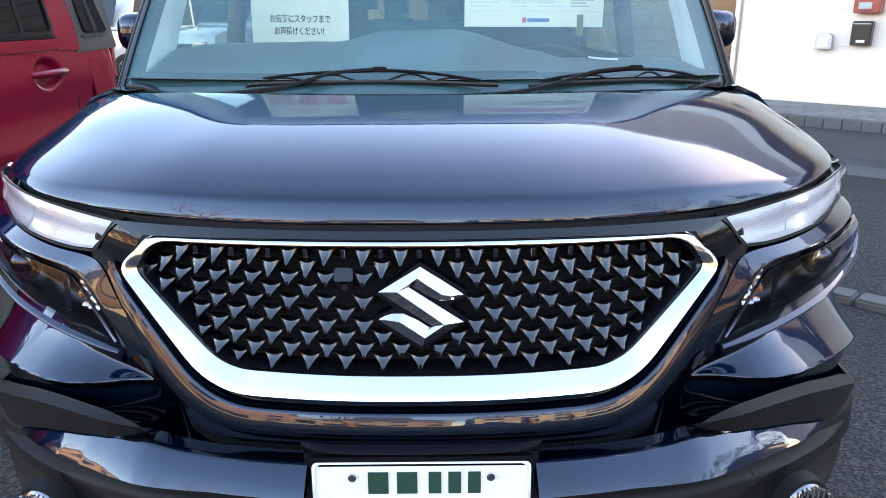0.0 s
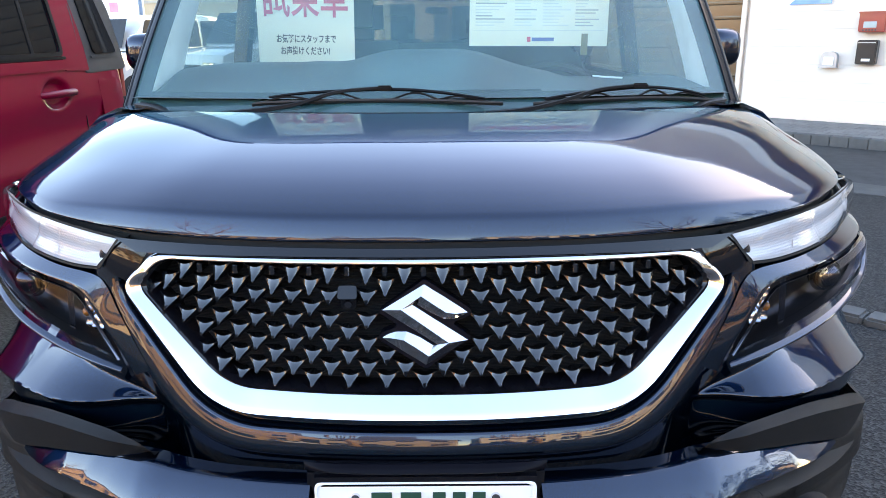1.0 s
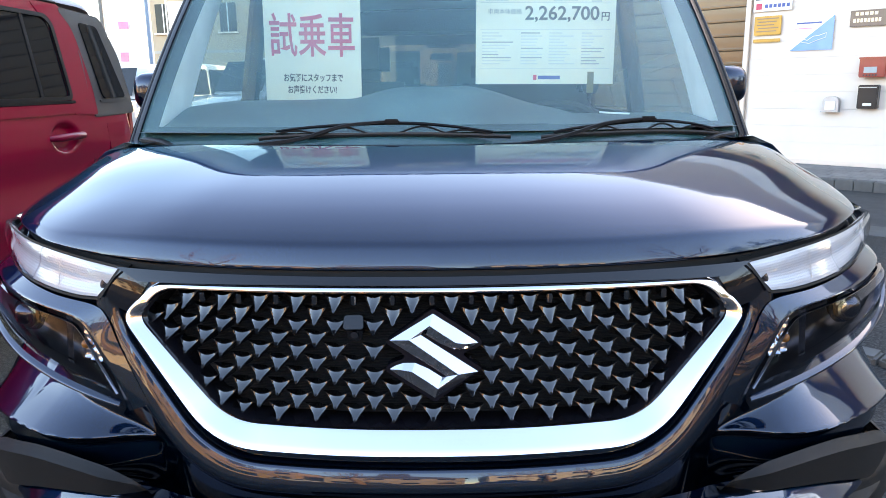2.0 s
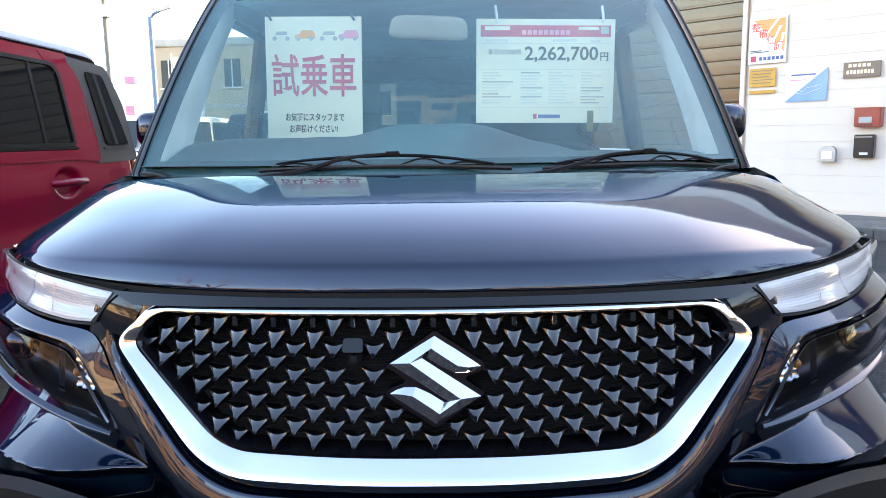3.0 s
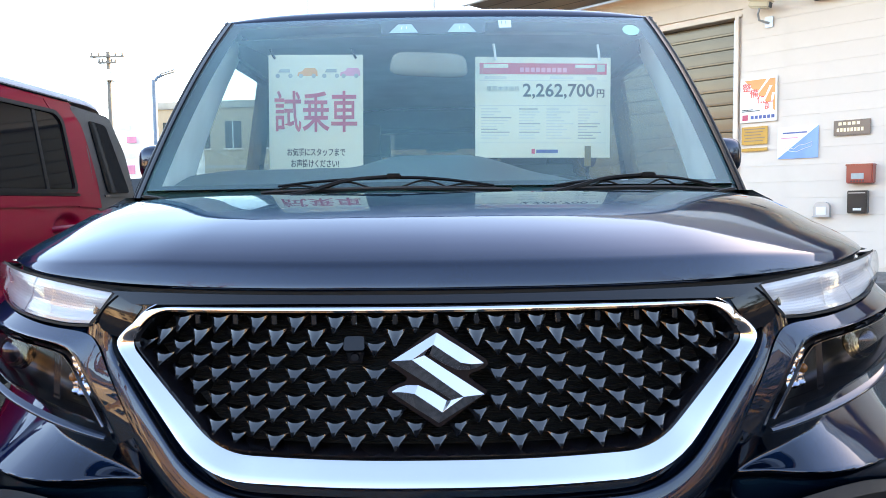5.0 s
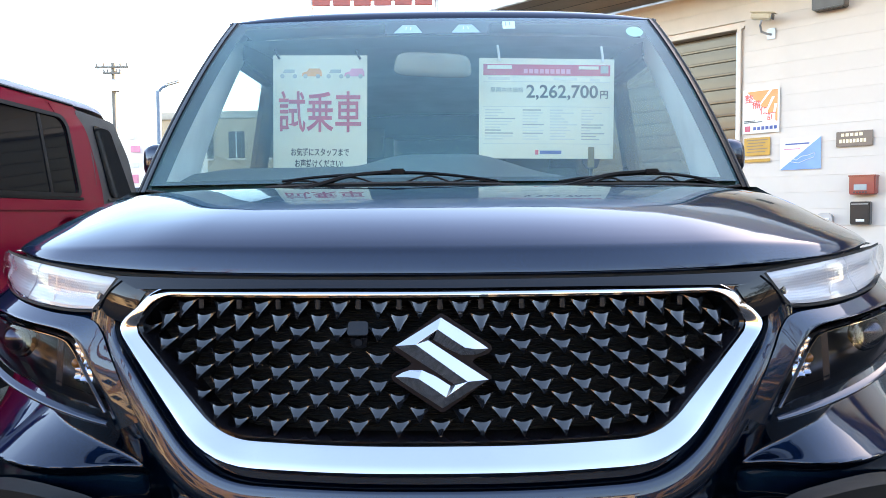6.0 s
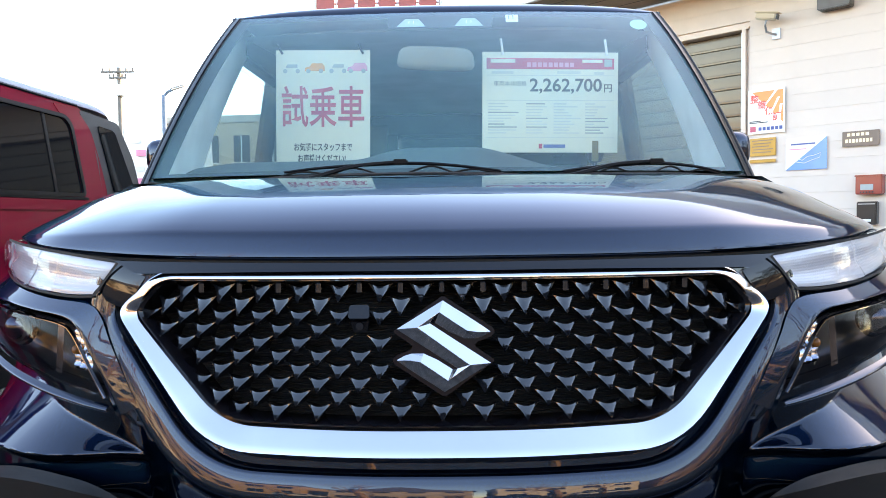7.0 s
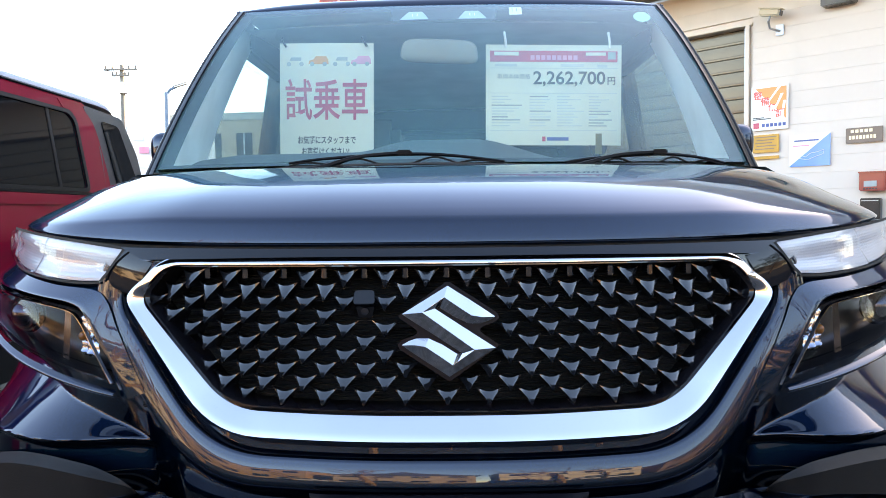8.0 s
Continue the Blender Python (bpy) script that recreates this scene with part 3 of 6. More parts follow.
# studs: three-pointed scooped blades on tapering stalks, in staggered rows
def stud_mesh(width, horn, tip):
    """A blade with two raised horns and a tip that hooks forward; horn and tip are its reach up and down."""
    bm = bmesh.new()
    us = (-1, -0.72, -0.42, -0.16, 0.16, 0.42, 0.72, 1)
    rows = []
    for v in (0.0, 0.25, 0.5, 0.72, 0.88, 1.0):
        row = []
        for u in us:
            half = width * (1 - v) ** 1.25 + 0.0024 * v      # sides drawn in to the tip
            top = horn * (0.42 + 0.58 * abs(u) ** 1.6) * (1 - v)
            z = top - tip * v ** 1.15 * (1 - 0.15 * abs(u))
            y = 0.0060 * abs(u) ** 1.7 * (1 - 0.6 * v) - (0.95 if tip < 0.010 else 0.48) * tip * v ** 1.7 - 0.006 * max(0.0, v - 0.72) + 0.003 * (1 - v)
            row.append(bm.verts.new((u * half, y, z)))
        rows.append(row)
    lip = [bm.verts.new((c.co.x * 0.9, c.co.y + 0.0022, c.co.z - 0.0026)) for c in rows[-1]]
    for a, b in zip(rows, rows[1:] + [lip]):
        for j in range(7):
            bm.faces.new((a[j], a[j + 1], b[j + 1], b[j]))
    rim = rows[0] + [r[-1] for r in rows[1:]] + [lip[-1]] + lip[-2::-1] + [r[0] for r in rows[:0:-1]]
    back = [bm.verts.new((c.co.x * 0.34, 0.036, c.co.z * 0.55 - 0.004)) for c in rim]
    mid = [bm.verts.new((c.co.x * 0.80, c.co.y + 0.006, c.co.z * 0.9 - 0.0006)) for c in rim]
    n = len(rim)
    for a, b in ((rim, mid), (mid, back)):
        for j in range(n):
            bm.faces.new((a[j], b[j], b[(j + 1) % n], a[(j + 1) % n]))
    bmesh.ops.recalc_face_normals(bm, faces=bm.faces)
    m = bpy.data.meshes.new("grille_stud")
    bm.to_mesh(m)
    bm.free()
    m.materials.append(M_STUD)
    m.shade_smooth()
    m.set_sharp_from_angle(angle=radians(55))
    return m


STUD_WIDE, STUD_TALL = stud_mesh(0.0190, 0.0112, 0.0085), stud_mesh(0.0176, 0.0105, 0.0138)
EMBLEM_Z = 0.8625
rhomb = [(0, 0.068), (0.072, 0.022), (0.072, -0.022), (0, -0.068), (-0.072, -0.022), (-0.072, 0.022)]
for r in range(11):
    z = 0.9300 - 0.0166 * r
    for c in range(-9, 10):
        q = 0.0522 * c + (0.0 if r % 2 else 0.0261)
        inside = -float(dist_to(RING_IN, np.array(q), np.array(z)))
        if inside < 0.0035 or dist_to([(x, EMBLEM_Z + zz) for x, zz in rhomb], np.array(q), np.array(z)) < -0.006:
            continue
        if abs(q + 0.1045) < 0.015 and 0.88 < z < 0.92:
            continue
        st = new("grille_stud", STUD_TALL if r <= 1 else STUD_WIDE)
        st.parent = car
        st.location = skin(q, z, -0.005)
        if z < 0.92 and inside < 0.011:     # smaller ones along the rim
            st.location = skin(q, z + 0.002, -0.009)
            st.scale = (0.80, 0.80, 0.75)
        st.rotation_euler = (radians(-5), 0, math.atan(0.48 * q + 3.7 * abs(q) ** 3.8 * np.sign(q)))

# short pins under the frame's top edge
pin_mesh = bpy.data.meshes.new("grille_pin")
bm = boxed((0, -0.004, -0.004), (0.007, 0.03, 0.014), 0.0015, None, 1)
bm.to_mesh(pin_mesh), bm.free()
pin_mesh.materials.append(M_STUD)
for c in range(-6, 7):
    pn = new("grille_pin", pin_mesh)
    pn.parent, pn.location = car, skin(0.0522 * c, 0.938, -0.014)

# forward camera in the grille
lens_box = part("front_camera", prism(rounded([(-0.0125, 0.0095), (0.0125, 0.0095), (0.0135, -0.0095), (-0.0135, -0.0095)], 0.004), 0.026, Matrix.Translation(skin(-0.1045, 0.904, -0.002)) @ Matrix.Rotation(radians(-30), 4, "X"), 0.0018), M_PIANO, car, "small gloss black camera pod", angle=35)
part("camera_neck", prism(rounded([(-0.012, 0.010), (0.012, 0.010), (0.009, -0.010), (-0.009, -0.010)], 0.004), 0.024, Matrix.Translation(skin(-0.1045, 0.886, -0.010)) @ Matrix.Rotation(radians(14), 4, "X"), 0.0015), M_PIANO, lens_box, angle=35)
part("camera_lens", rod(bmesh.new(), skin(-0.1045, 0.886, -0.012), skin(-0.1045, 0.885, -0.0070), 0.0062, 0.0050, 24), M_CHROME_DARK, lens_box)

# bright angular badge: folded ridges on a dark base
def turned(half):
    return half + [(-x, -z) for x, z in half]


BADGE_UNIT = 0.000249
seat = Matrix.Translation(skin(0.002, EMBLEM_Z, 0.006)) @ Matrix.Rotation(radians(-8), 4, "X")
base = [(x * BADGE_UNIT, z * BADGE_UNIT) for x, z in turned([(-3, 251), (246, 88), (256, 66), (236, 44), (168, 20), (152, 2), (176, -18), (256, -72)])]
badge = part("emblem", prism(rounded(base, 0.004, 4), 0.03, seat @ Matrix.Translation((0, 0.001, 0)), 0.004), M_PILLAR_GLOSS, car, "chrome angular emblem on black base", angle=30)
# outer edge, ridge and inner edge of the stroke, from one tip to the middle
STROKE = [((232, 70), (231, 69), (230, 66)), ((200, 93), (198, 68), (196, 47)), ((165, 116), (165, 68), (160, 36)), ((105, 156), (115, 76), (100, 36)), ((50, 190), (45, 122), (30, 68)), ((-3, 225), (-20, 167), (-42, 114)), ((-233, 85), (-128, 92), (-68, 112)), ((-50, -34), (0, 0), (50, 34))]
STROKE += [tuple((-x, -z) for x, z in row[::-1]) for row in STROKE[-2::-1]]
bm = bmesh.new()
rows = []
for k, (o, r, i) in enumerate(STROKE):
    high = 0.0010 + 0.0085 * smooth01(0, 2.6, min(k, len(STROKE) - 1 - k))
    pts = [(o[0], 0.004, o[1]), (o[0], -0.001, o[1]), (r[0], -high, r[1]), (i[0], -0.001, i[1]), (i[0], 0.004, i[1])]
    rows.append([bm.verts.new((x * BADGE_UNIT, y, z * BADGE_UNIT)) for x, y, z in pts])
for a, b in zip(rows, rows[1:]):
    for j in range(4):
        bm.faces.new((a[j], a[j + 1], b[j + 1], b[j]))
bmesh.ops.transform(bm, matrix=seat @ Matrix.Translation((0, -0.001, 0)), verts=bm.verts)
bmesh.ops.bevel(bm, geom=[e for e in bm.edges if e.is_manifold and e.calc_face_angle(0) > 0.35], offset=0.0006, segments=2, affect="EDGES", clamp_overlap=True)
part("emblem_face", bm, M_CHROME, badge, "mirror chrome in folded facets", angle=16)

# gloss black bar between bonnet and grille frame, and the panels beside the frame
on_front("upper_garnish", [(-0.44, 0.9680), (-0.2, 0.9655), (0, 0.9648), (0.2, 0.9655), (0.44, 0.9680)], [(-0.40, 0.952), (-0.2, 0.955), (0, 0.955), (0.2, 0.955), (0.40, 0.952)], M_PIANO, car, 60, 6, lambda u, v: 0.0030 + 0.0060 * v, "gloss black bar")
for s in (1, -1):
    on_front("side_garnish", [(0.385, 0.958), (0.41, 0.961), (0.4355, 0.9655)], [(0.420, 0.903), (0.445, 0.910), (0.4725, 0.9205)], M_PIANO, car, 14, 14, lambda u, v: -0.002 + 0.004 * math.sin(math.pi * v), "gloss black corner panel", s)
    # upper lamp
    lamp = on_front("headlight", LAMP_TOP, LAMP_BOT, M_LENS, car, 44, 10, lambda u, v: 0.0055 + 0.0035 * math.sin(math.pi * v) ** 0.5, "clear slim upper lamp with white light guide", s)
    on_front("lamp_housing", LAMP_TOP, LAMP_BOT, M_LAMPBLACK, lamp, 30, 4, lambda u, v: -0.045, "", s)
    on_front("light_guide", [(q + 0.003, z - 0.0015) for q, z in LAMP_TOP], [(q + 0.001, z + 0.0015) for q, z in LAMP_BOT], M_LAMPWHITE, lamp, 120, 60, lambda u, v: -0.0020 + 0.0016 * math.sin(v * 8.5) + 0.00018 * abs(math.sin(v * 40)) - 0.0030 * smooth01(0.33, 0.345, u) + 0.0022 * smooth01(0.60, 0.61, u) + 0.003 * v, "milky white light guide with fine ribs", s)
    on_front("lamp_divider", [(0.541, 0.974), (0.5418, 0.974), (0.5425, 0.974)], [(0.549, 0.926), (0.5498, 0.926), (0.5505, 0.926)], M_ALU, lamp, 4, 10, lambda u, v: 0.0022, "", s)
    on_front("lamp_seal_top", [(q, z + 0.0030) for q, z in [(0.40, 0.9610)] + LAMP_TOP[:4]], [(q, z - 0.001) for q, z in [(0.40, 0.9600)] + LAMP_TOP[:4]], M_GAP, car, 40, 2, lambda u, v: 0.001, "", s)
    on_front("lamp_seal_low", [(q, z + 0.0005) for q, z in LAMP_BOT], [(q, z - 0.0030) for q, z in LAMP_BOT], M_GAP, car, 50, 2, lambda u, v: 0.003, "", s)
    on_front("lamp_seal_inner", [(0.4355, 0.9660), (0.4540, 0.9440), (0.4725, 0.9220)], [(0.4320, 0.9645), (0.4505, 0.9425), (0.4690, 0.9205)], M_GAP, car, 12, 3, lambda u, v: 0.004, "", s)
    # painted brow under the upper lamp, carried down beside the lower lamp
    brow_out = [(0.83, 0.958), (0.74, 0.941), (0.66, 0.927), (0.56, 0.914), (0.485, 0.909), (0.462, 0.894), (0.445, 0.860), (0.420, 0.815), (0.398, 0.778)]
    brow_in = [(0.83, 0.915), (0.74, 0.908), (0.66, 0.901), (0.58, 0.893), (0.525, 0.886), (0.500, 0.872), (0.476, 0.836), (0.452, 0.798), (0.432, 0.764)]
    on_front("lamp_brow", brow_out, brow_in, M_PAINT, car, 80, 12, lambda u, v: (0.001 + 0.010 * min(1.0, v / 0.72) - 0.018 * smooth01(0.72, 1.0, v)) * smooth01(1.06, 0.72, u), "glossy violet brow wrapping the lower lamp", s)
    # lower lamp
    low = on_front("lower_headlight", LOW_TOP, LOW_BOT, M_LENS_DARK, car, 44, 10, lambda u, v: -0.003 + 0.006 * math.sin(math.pi * v), "smoked lower lamp with projector lens", s)
    on_front("lamp_housing", LOW_TOP, LOW_BOT, M_LAMPBLACK, low, 30, 20, lambda u, v: -0.046 + 0.036 * abs(2 * v - 1) ** 6, "", s)
    on_front("lamp_bezel", [(q - 0.0025, z + 0.0015) for q, z in LOW_TOP], [(q + 0.001, z - 0.0005) for q, z in LOW_TOP], M_CHROME_DARK, low, 50, 3, lambda u, v: 0.001 + 0.004 * math.sin(math.pi * v), "thin bright bezel", s)
    on_front("lamp_lip", [(0.444, 0.777), (0.49, 0.783), (0.55, 0.793), (0.62, 0.808), (0.68, 0.824), (0.735, 0.843), (0.79, 0.885)], [(0.441, 0.768), (0.49, 0.773), (0.55, 0.782), (0.62, 0.797), (0.68, 0.813), (0.74, 0.831), (0.80, 0.875)], M_PAINT, low, 50, 6, lambda u, v: -0.004 + 0.011 * math.sin(math.pi * (0.1 + 0.7 * v)), "glossy violet lower lip", s)
    p = skin(s * 0.645, 0.862, -0.030)
    d = Vector((s * 0.28, -1, -0.02)).normalized()
    bm = rod(bmesh.new(), p, Vector(p) + d * 0.022, 0.024, 0.022, 28)
    part("projector_shroud", bm, M_LAMPBLACK, low)
    bm = bmesh.new()
    bmesh.ops.create_uvsphere(bm, u_segments=24, v_segments=14, radius=0.019, matrix=Matrix.Translation(Vector(p) + d * 0.018) @ Matrix.Diagonal((1, 0.7, 1, 1)))
    part("projector_lens", bm, M_CHROME_DARK, low, "dark glass projector lens")
    bm = bmesh.new()
    rod(bm, Vector(p) + d * 0.010, Vector(p) + d * 0.016, 0.029, 0.026, 28)
    part("projector_ring", bm, M_CHROME_DARK, low)
    on_front("indicator_reflector", [(0.507, 0.862), (0.522, 0.868), (0.535, 0.872)], [(0.500, 0.812), (0.516, 0.812), (0.534, 0.815)], M_REFLECT, low, 16, 12, lambda u, v: -0.020 - 0.008 * abs(((v * 5) % 1) - 0.5) - 0.008 * abs(((u * 3) % 1) - 0.5), "faceted indicator reflector", s)
    bm = bmesh.new()
    bmesh.ops.create_uvsphere(bm, u_segments=12, v_segments=8, radius=0.007, matrix=Matrix.Translation(skin(s * 0.519, 0.842, -0.016)))
    part("indicator_bulb", bm, M_AMBER, low)
    on_front("lamp_divider", [(0.545, 0.876), (0.551, 0.877), (0.557, 0.877)], [(0.547, 0.806), (0.553, 0.807), (0.559, 0.808)], M_CHROME_DARK, low, 4, 8, lambda u, v: -0.018, "", s)
    on_front("lamp_step", [(0.47, 0.800), (0.55, 0.812), (0.64, 0.830), (0.72, 0.852)], [(0.468, 0.793), (0.55, 0.805), (0.64, 0.823), (0.72, 0.846)], M_PIANO, low, 24, 3, lambda u, v: -0.016 - 0.01 * v, "", s)
    # cladding above the painted strip
    qs = np.linspace(0.41, 0.686, 20)
    clad_bot = [(q, strip_top(q) - 0.001) for q in qs] + [(0.74, 0.545), (0.80, 0.535), (0.90, 0.52)]
    on_front("bumper_cladding", [(0.406, 0.644), (0.433, 0.663), (0.467, 0.675), (0.515, 0.678), (0.56, 0.677), (0.61, 0.669), (0.68, 0.643), (0.73, 0.612), (0.80, 0.585), (0.93, 0.565)], clad_bot, M_CLAD, car, 60, 16, lambda u, v: -0.006 + 0.010 * smooth01(0.0, 0.12, u) + 0.018 * smooth01(0, 0.15, u) * smooth01(0, 0.20, v) - 0.016 * v, "matt grained black plastic trim", s)
    on_front("corner_cladding", [(0.60, 0.585), (0.70, 0.575), (0.80, 0.570), (0.90, 0.560), (1.0, 0.55)], [(0.60, 0.50), (0.70, 0.50), (0.80, 0.50), (0.90, 0.49), (1.0, 0.48)], M_CLAD, car, 24, 10, lambda u, v: 0.020 - 0.034 * smooth01(0.4, 0.0, u) - 0.01 * smooth01(0.2, 0.0, v), "matt grained black plastic corner", s)
    # painted strip below the cladding, running out to a point
    qs = np.concatenate([[0.163], np.linspace(0.17, 0.688, 30)])
    on_front("bumper_strip", [(q, strip_top(q)) for q in qs], [(q, strip_bot(q)) for q in qs], M_PAINT, car, 110, 36, lambda u, v: 0.004 + (0.95 * v - 0.26 * v * v) * float(strip_top(0.163 + 0.525 * u) - strip_bot(0.163 + 0.525 * u)) - 0.012 * smooth01(0.4, 0.75, u) - 0.03 * smooth01(0.05, 0.0, v) - 0.030 * smooth01(0.93, 1.0, v), "glossy violet strip mirroring trees and sky", s)
    # cladding below the strip, with the fog lamp pocket
    def pocket(u, v):
        q, z = 0.165 + u * 0.72, 0.575 - 0.19 * v
        return -0.012 + 0.024 * min(1, 10 * v + 0.1) - 0.02 * smooth01(0.22, 0.165, q) - 0.035 * max(0, 1 - ((q - 0.605) / 0.16) ** 2 - ((z - 0.485) / 0.075) ** 2) - 0.05 * max(0, v - 0.6)
    on_front("lower_cladding", [(0.165, 0.581), (0.30, 0.579), (0.40, 0.574), (0.47, 0.572), (0.535, 0.566), (0.635, 0.555), (0.70, 0.552), (0.82, 0.555), (0.90, 0.56)], [(0.165, 0.385), (0.30, 0.385), (0.45, 0.385), (0.56, 0.387), (0.66, 0.39), (0.76, 0.395), (0.885, 0.40)], M_CLAD, car, 70, 34, pocket, "matt grained black plastic lower trim", s)
    c = Vector(skin(s * 0.590, 0.478, 0.012))
    d = Vector((s * 0.30, -1, 0.0)).normalized()
    fog = part("fog_light", rod(bmesh.new(), c, c + d * 0.022, 0.050, 0.046, 32), M_CLAD, car, "round fog lamp in black pocket")
    bm = bmesh.new()
    bmesh.ops.create_uvsphere(bm, u_segments=26, v_segments=14, radius=0.042, matrix=Matrix.Translation(c + d * 0.016) @ d.to_track_quat("Z", "Y").to_matrix().to_4x4() @ Matrix.Diagonal((1, 1, 0.42, 1)))
    part("fog_lens", bm, M_CHROME_DARK, fog, "fluted bright lens")
    for k in range(-3, 4):
        h = math.sqrt(0.040 ** 2 - (k * 0.011) ** 2)
        side = Vector((d.y, -d.x, 0)).normalized()
        part("flute", rod(bmesh.new(), c + d * 0.034 + side * k * 0.011 + Vector((0, 0, h)), c + d * 0.034 + side * k * 0.011 - Vector((0, 0, h)), 0.0026, None, 8), M_REFLECT, fog)
# tow cover outline on the strip
bm = tube(bmesh.new(), [skin(0.445 + 0.05 * t, 0.576 - 0.008 * t + 0.013 * math.sin(math.pi * t) ** 0.6, 0.0235) for t in np.linspace(0, 1, 12)], 0.0012, 5)
part("tow_cover_line", bm, M_GAP, car)

# number plate, its writing as plain bars
pm = Matrix.Translation((0, -0.040, 0.5640)) @ Matrix.Rotation(radians(-4), 4, "X")
plate = thing("number_plate", "white number plate with green writing as plain bars, screwed to bumper", "number plate")
plate.matrix_world = pm
part("plate_sheet", prism(rounded([(-0.154, 0.078), (0.154, 0.078), (0.154, -0.078), (-0.154, -0.078)], 0.010), 0.003, None, 0.0012), M_PLATE, plate)
part("plate_rim", sheet([[(x * a, y, z * a * (1 if a < 1.01 else 1.012)) for a, y in ((0.965, -0.0005), (0.985, -0.003), (1.008, -0.001), (1.008, 0.004))] for x, z in rounded([(-0.154, 0.078), (0.154, 0.078), (0.154, -0.078), (-0.154, -0.078)], 0.010, 8)], True), M_PLATE, plate, "raised rim")
for x0, x1 in ((-0.078, -0.045), (-0.037, -0.004), (0.008, 0.030), (0.036, 0.058), (0.064, 0.086)):
    part("plate_bar", boxed(((x0 + x1) / 2, -0.0010, 0.046), (x1 - x0 - 0.004, 0.0016, 0.034), 0.0005), M_PLATE_GREEN, plate)
for x0, x1 in ((-0.128, -0.100), (-0.085, -0.040), (-0.034, 0.011), (0.025, 0.070), (0.076, 0.121)):
    part("plate_bar", boxed(((x0 + x1) / 2, -0.0010, -0.028), (x1 - x0 - 0.004, 0.0016, 0.078), 0.0005), M_PLATE_GREEN, plate)
for x in (-0.098, 0.098):
    sc = part("screw", rod(bmesh.new(), (x, 0.002, 0.056), (x, -0.005, 0.056), 0.0065, 0.0058, 20), M_CHROME, plate, "steel screw")
    part("screw_slot", boxed((x, -0.0054, 0.056), (0.009, 0.001, 0.0016)), M_GAP, sc)
part("plate_carrier", boxed((0, -0.017, 0.570), (0.335, 0.036, 0.185), 0.012), M_PIANO, car, "gloss black plate carrier")
on_front("plate_brow", [(-0.17, 0.668), (0, 0.669), (0.17, 0.668)], [(-0.168, 0.655), (0, 0.656), (0.168, 0.655)], M_PILLAR, car, 30, 6, lambda u, v: 0.010 + 0.016 * math.sin(math.pi * (0.1 + 0.8 * v)) * (1 - (2 * u - 1) ** 8), "black ledge over the plate")

# ---------- bonnet ----------
EDGE = [(0.0, 0.036, 0.9720), (0.20, 0.045, 0.9725), (0.36, 0.074, 0.9745), (0.47, 0.113, 0.9785), (0.58, 0.172, 0.986), (0.665, 0.256, 0.995), (0.715, 0.335, 0.999), (0.742, 0.43, 1.008), (0.752, 0.54, 1.022), (0.752, 0.66, 1.036)]
REAR = [(0.0, 0.478, 1.101), (0.10, 0.482, 1.101), (0.20, 0.492, 1.101), (0.30, 0.508, 1.101), (0.40, 0.532, 1.101), (0.48, 0.560, 1.100), (0.54, 0.588, 1.098), (0.58, 0.612, 1.096), (0.605, 0.635, 1.094), (0.62, 0.66, 1.091)]


# how the bonnet's slope, in degrees, eases off from its lip to the windscreen
_run = np.linspace(0, 1, 2001)
_tilt = np.interp(_run, [0, 0.004, 0.020, 0.027, 0.04, 0.08, 0.14, 0.22, 0.36, 0.60, 1.0], [80, 73, 67, 51, 35, 29, 24.5, 19.5, 14.5, 9.5, 4.8])
_rise = np.concatenate([[0], np.cumsum(np.tan(np.radians(_tilt))[1:])])
_rise /= _rise[-1]


def bonnet_rows(n=120, w=72):
    E, R = curve_pts(EDGE, n), curve_pts(REAR, n)
    rows = []
    for e, r in zip(E, R):
        row = []
        for j in range(w + 1):
            t = (j / w) ** 2.4
            p = e * (1 - t) + r * t
            side = smooth01(0.36, 0.74, e[0])
            z = e[2] + (r[2] - e[2]) * ((1 - side) * np.interp(t, _run, _rise) + side * (0.75 * (1 - (1 - t) ** 2.2) + 0.25 * t ** 0.6))
            # shoulder crest with a soft hollow outside it
            z += smooth01(0.50, 0.75, e[0]) * (0.002 * math.exp(-((t - 0.55) / 0.25) ** 2) - 0.004 * math.exp(-((t - 0.20) / 0.15) ** 2)) * (1 - t) ** 0.3
            row.append((p[0], p[1], z))
        rows.append(row)
    left = [[(-x, y, z) for x, y, z in row] for row in rows[:0:-1]]
    return left + rows


rows = bonnet_rows()
bonnet = part("bonnet", sheet([[(r[0][0], r[0][1] + 0.020, r[0][2] - 0.010), (r[0][0], r[0][1] + 0.002, r[0][2] - 0.003), *r, (r[-1][0], r[-1][1] + 0.003, r[-1][2] - 0.004), (r[-1][0], r[-1][1] + 0.004, r[-1][2] - 0.03)] for r in rows]), M_PAINT, car, "glossy dark violet bonnet mirroring the sky", angle=70)
# dark gap under the bonnet's edge
part("bonnet_gap", sheet([[(r[0][0] * 0.995, r[0][1] + 0.008, r[0][2] + 0.002), (r[0][0] * 0.992, r[0][1] + 0.010, r[0][2] - 0.02), (r[0][0], r[0][1] + 0.05, r[0][2] - 0.02)] for r in rows]), M_GAP, car)

# ---------- windscreen, pillars, roof ----------
def screen_pt(u, v):
    """u -1..1 across, v 0..1 up."""
    b = Vector((0.668 * u, 0.60 + 0.122 * u * u, 1.085))
    t = Vector((0.60 * u + 0.012 * u ** 3, 1.265 + 0.035 * u * u, 1.621 - 0.003 * u * u))
    p = b.lerp(t, v)
    bow = 4 * v * (1 - v)
    return Vector((p.x, p.y - 0.018 * bow, p.z + 0.020 * bow))


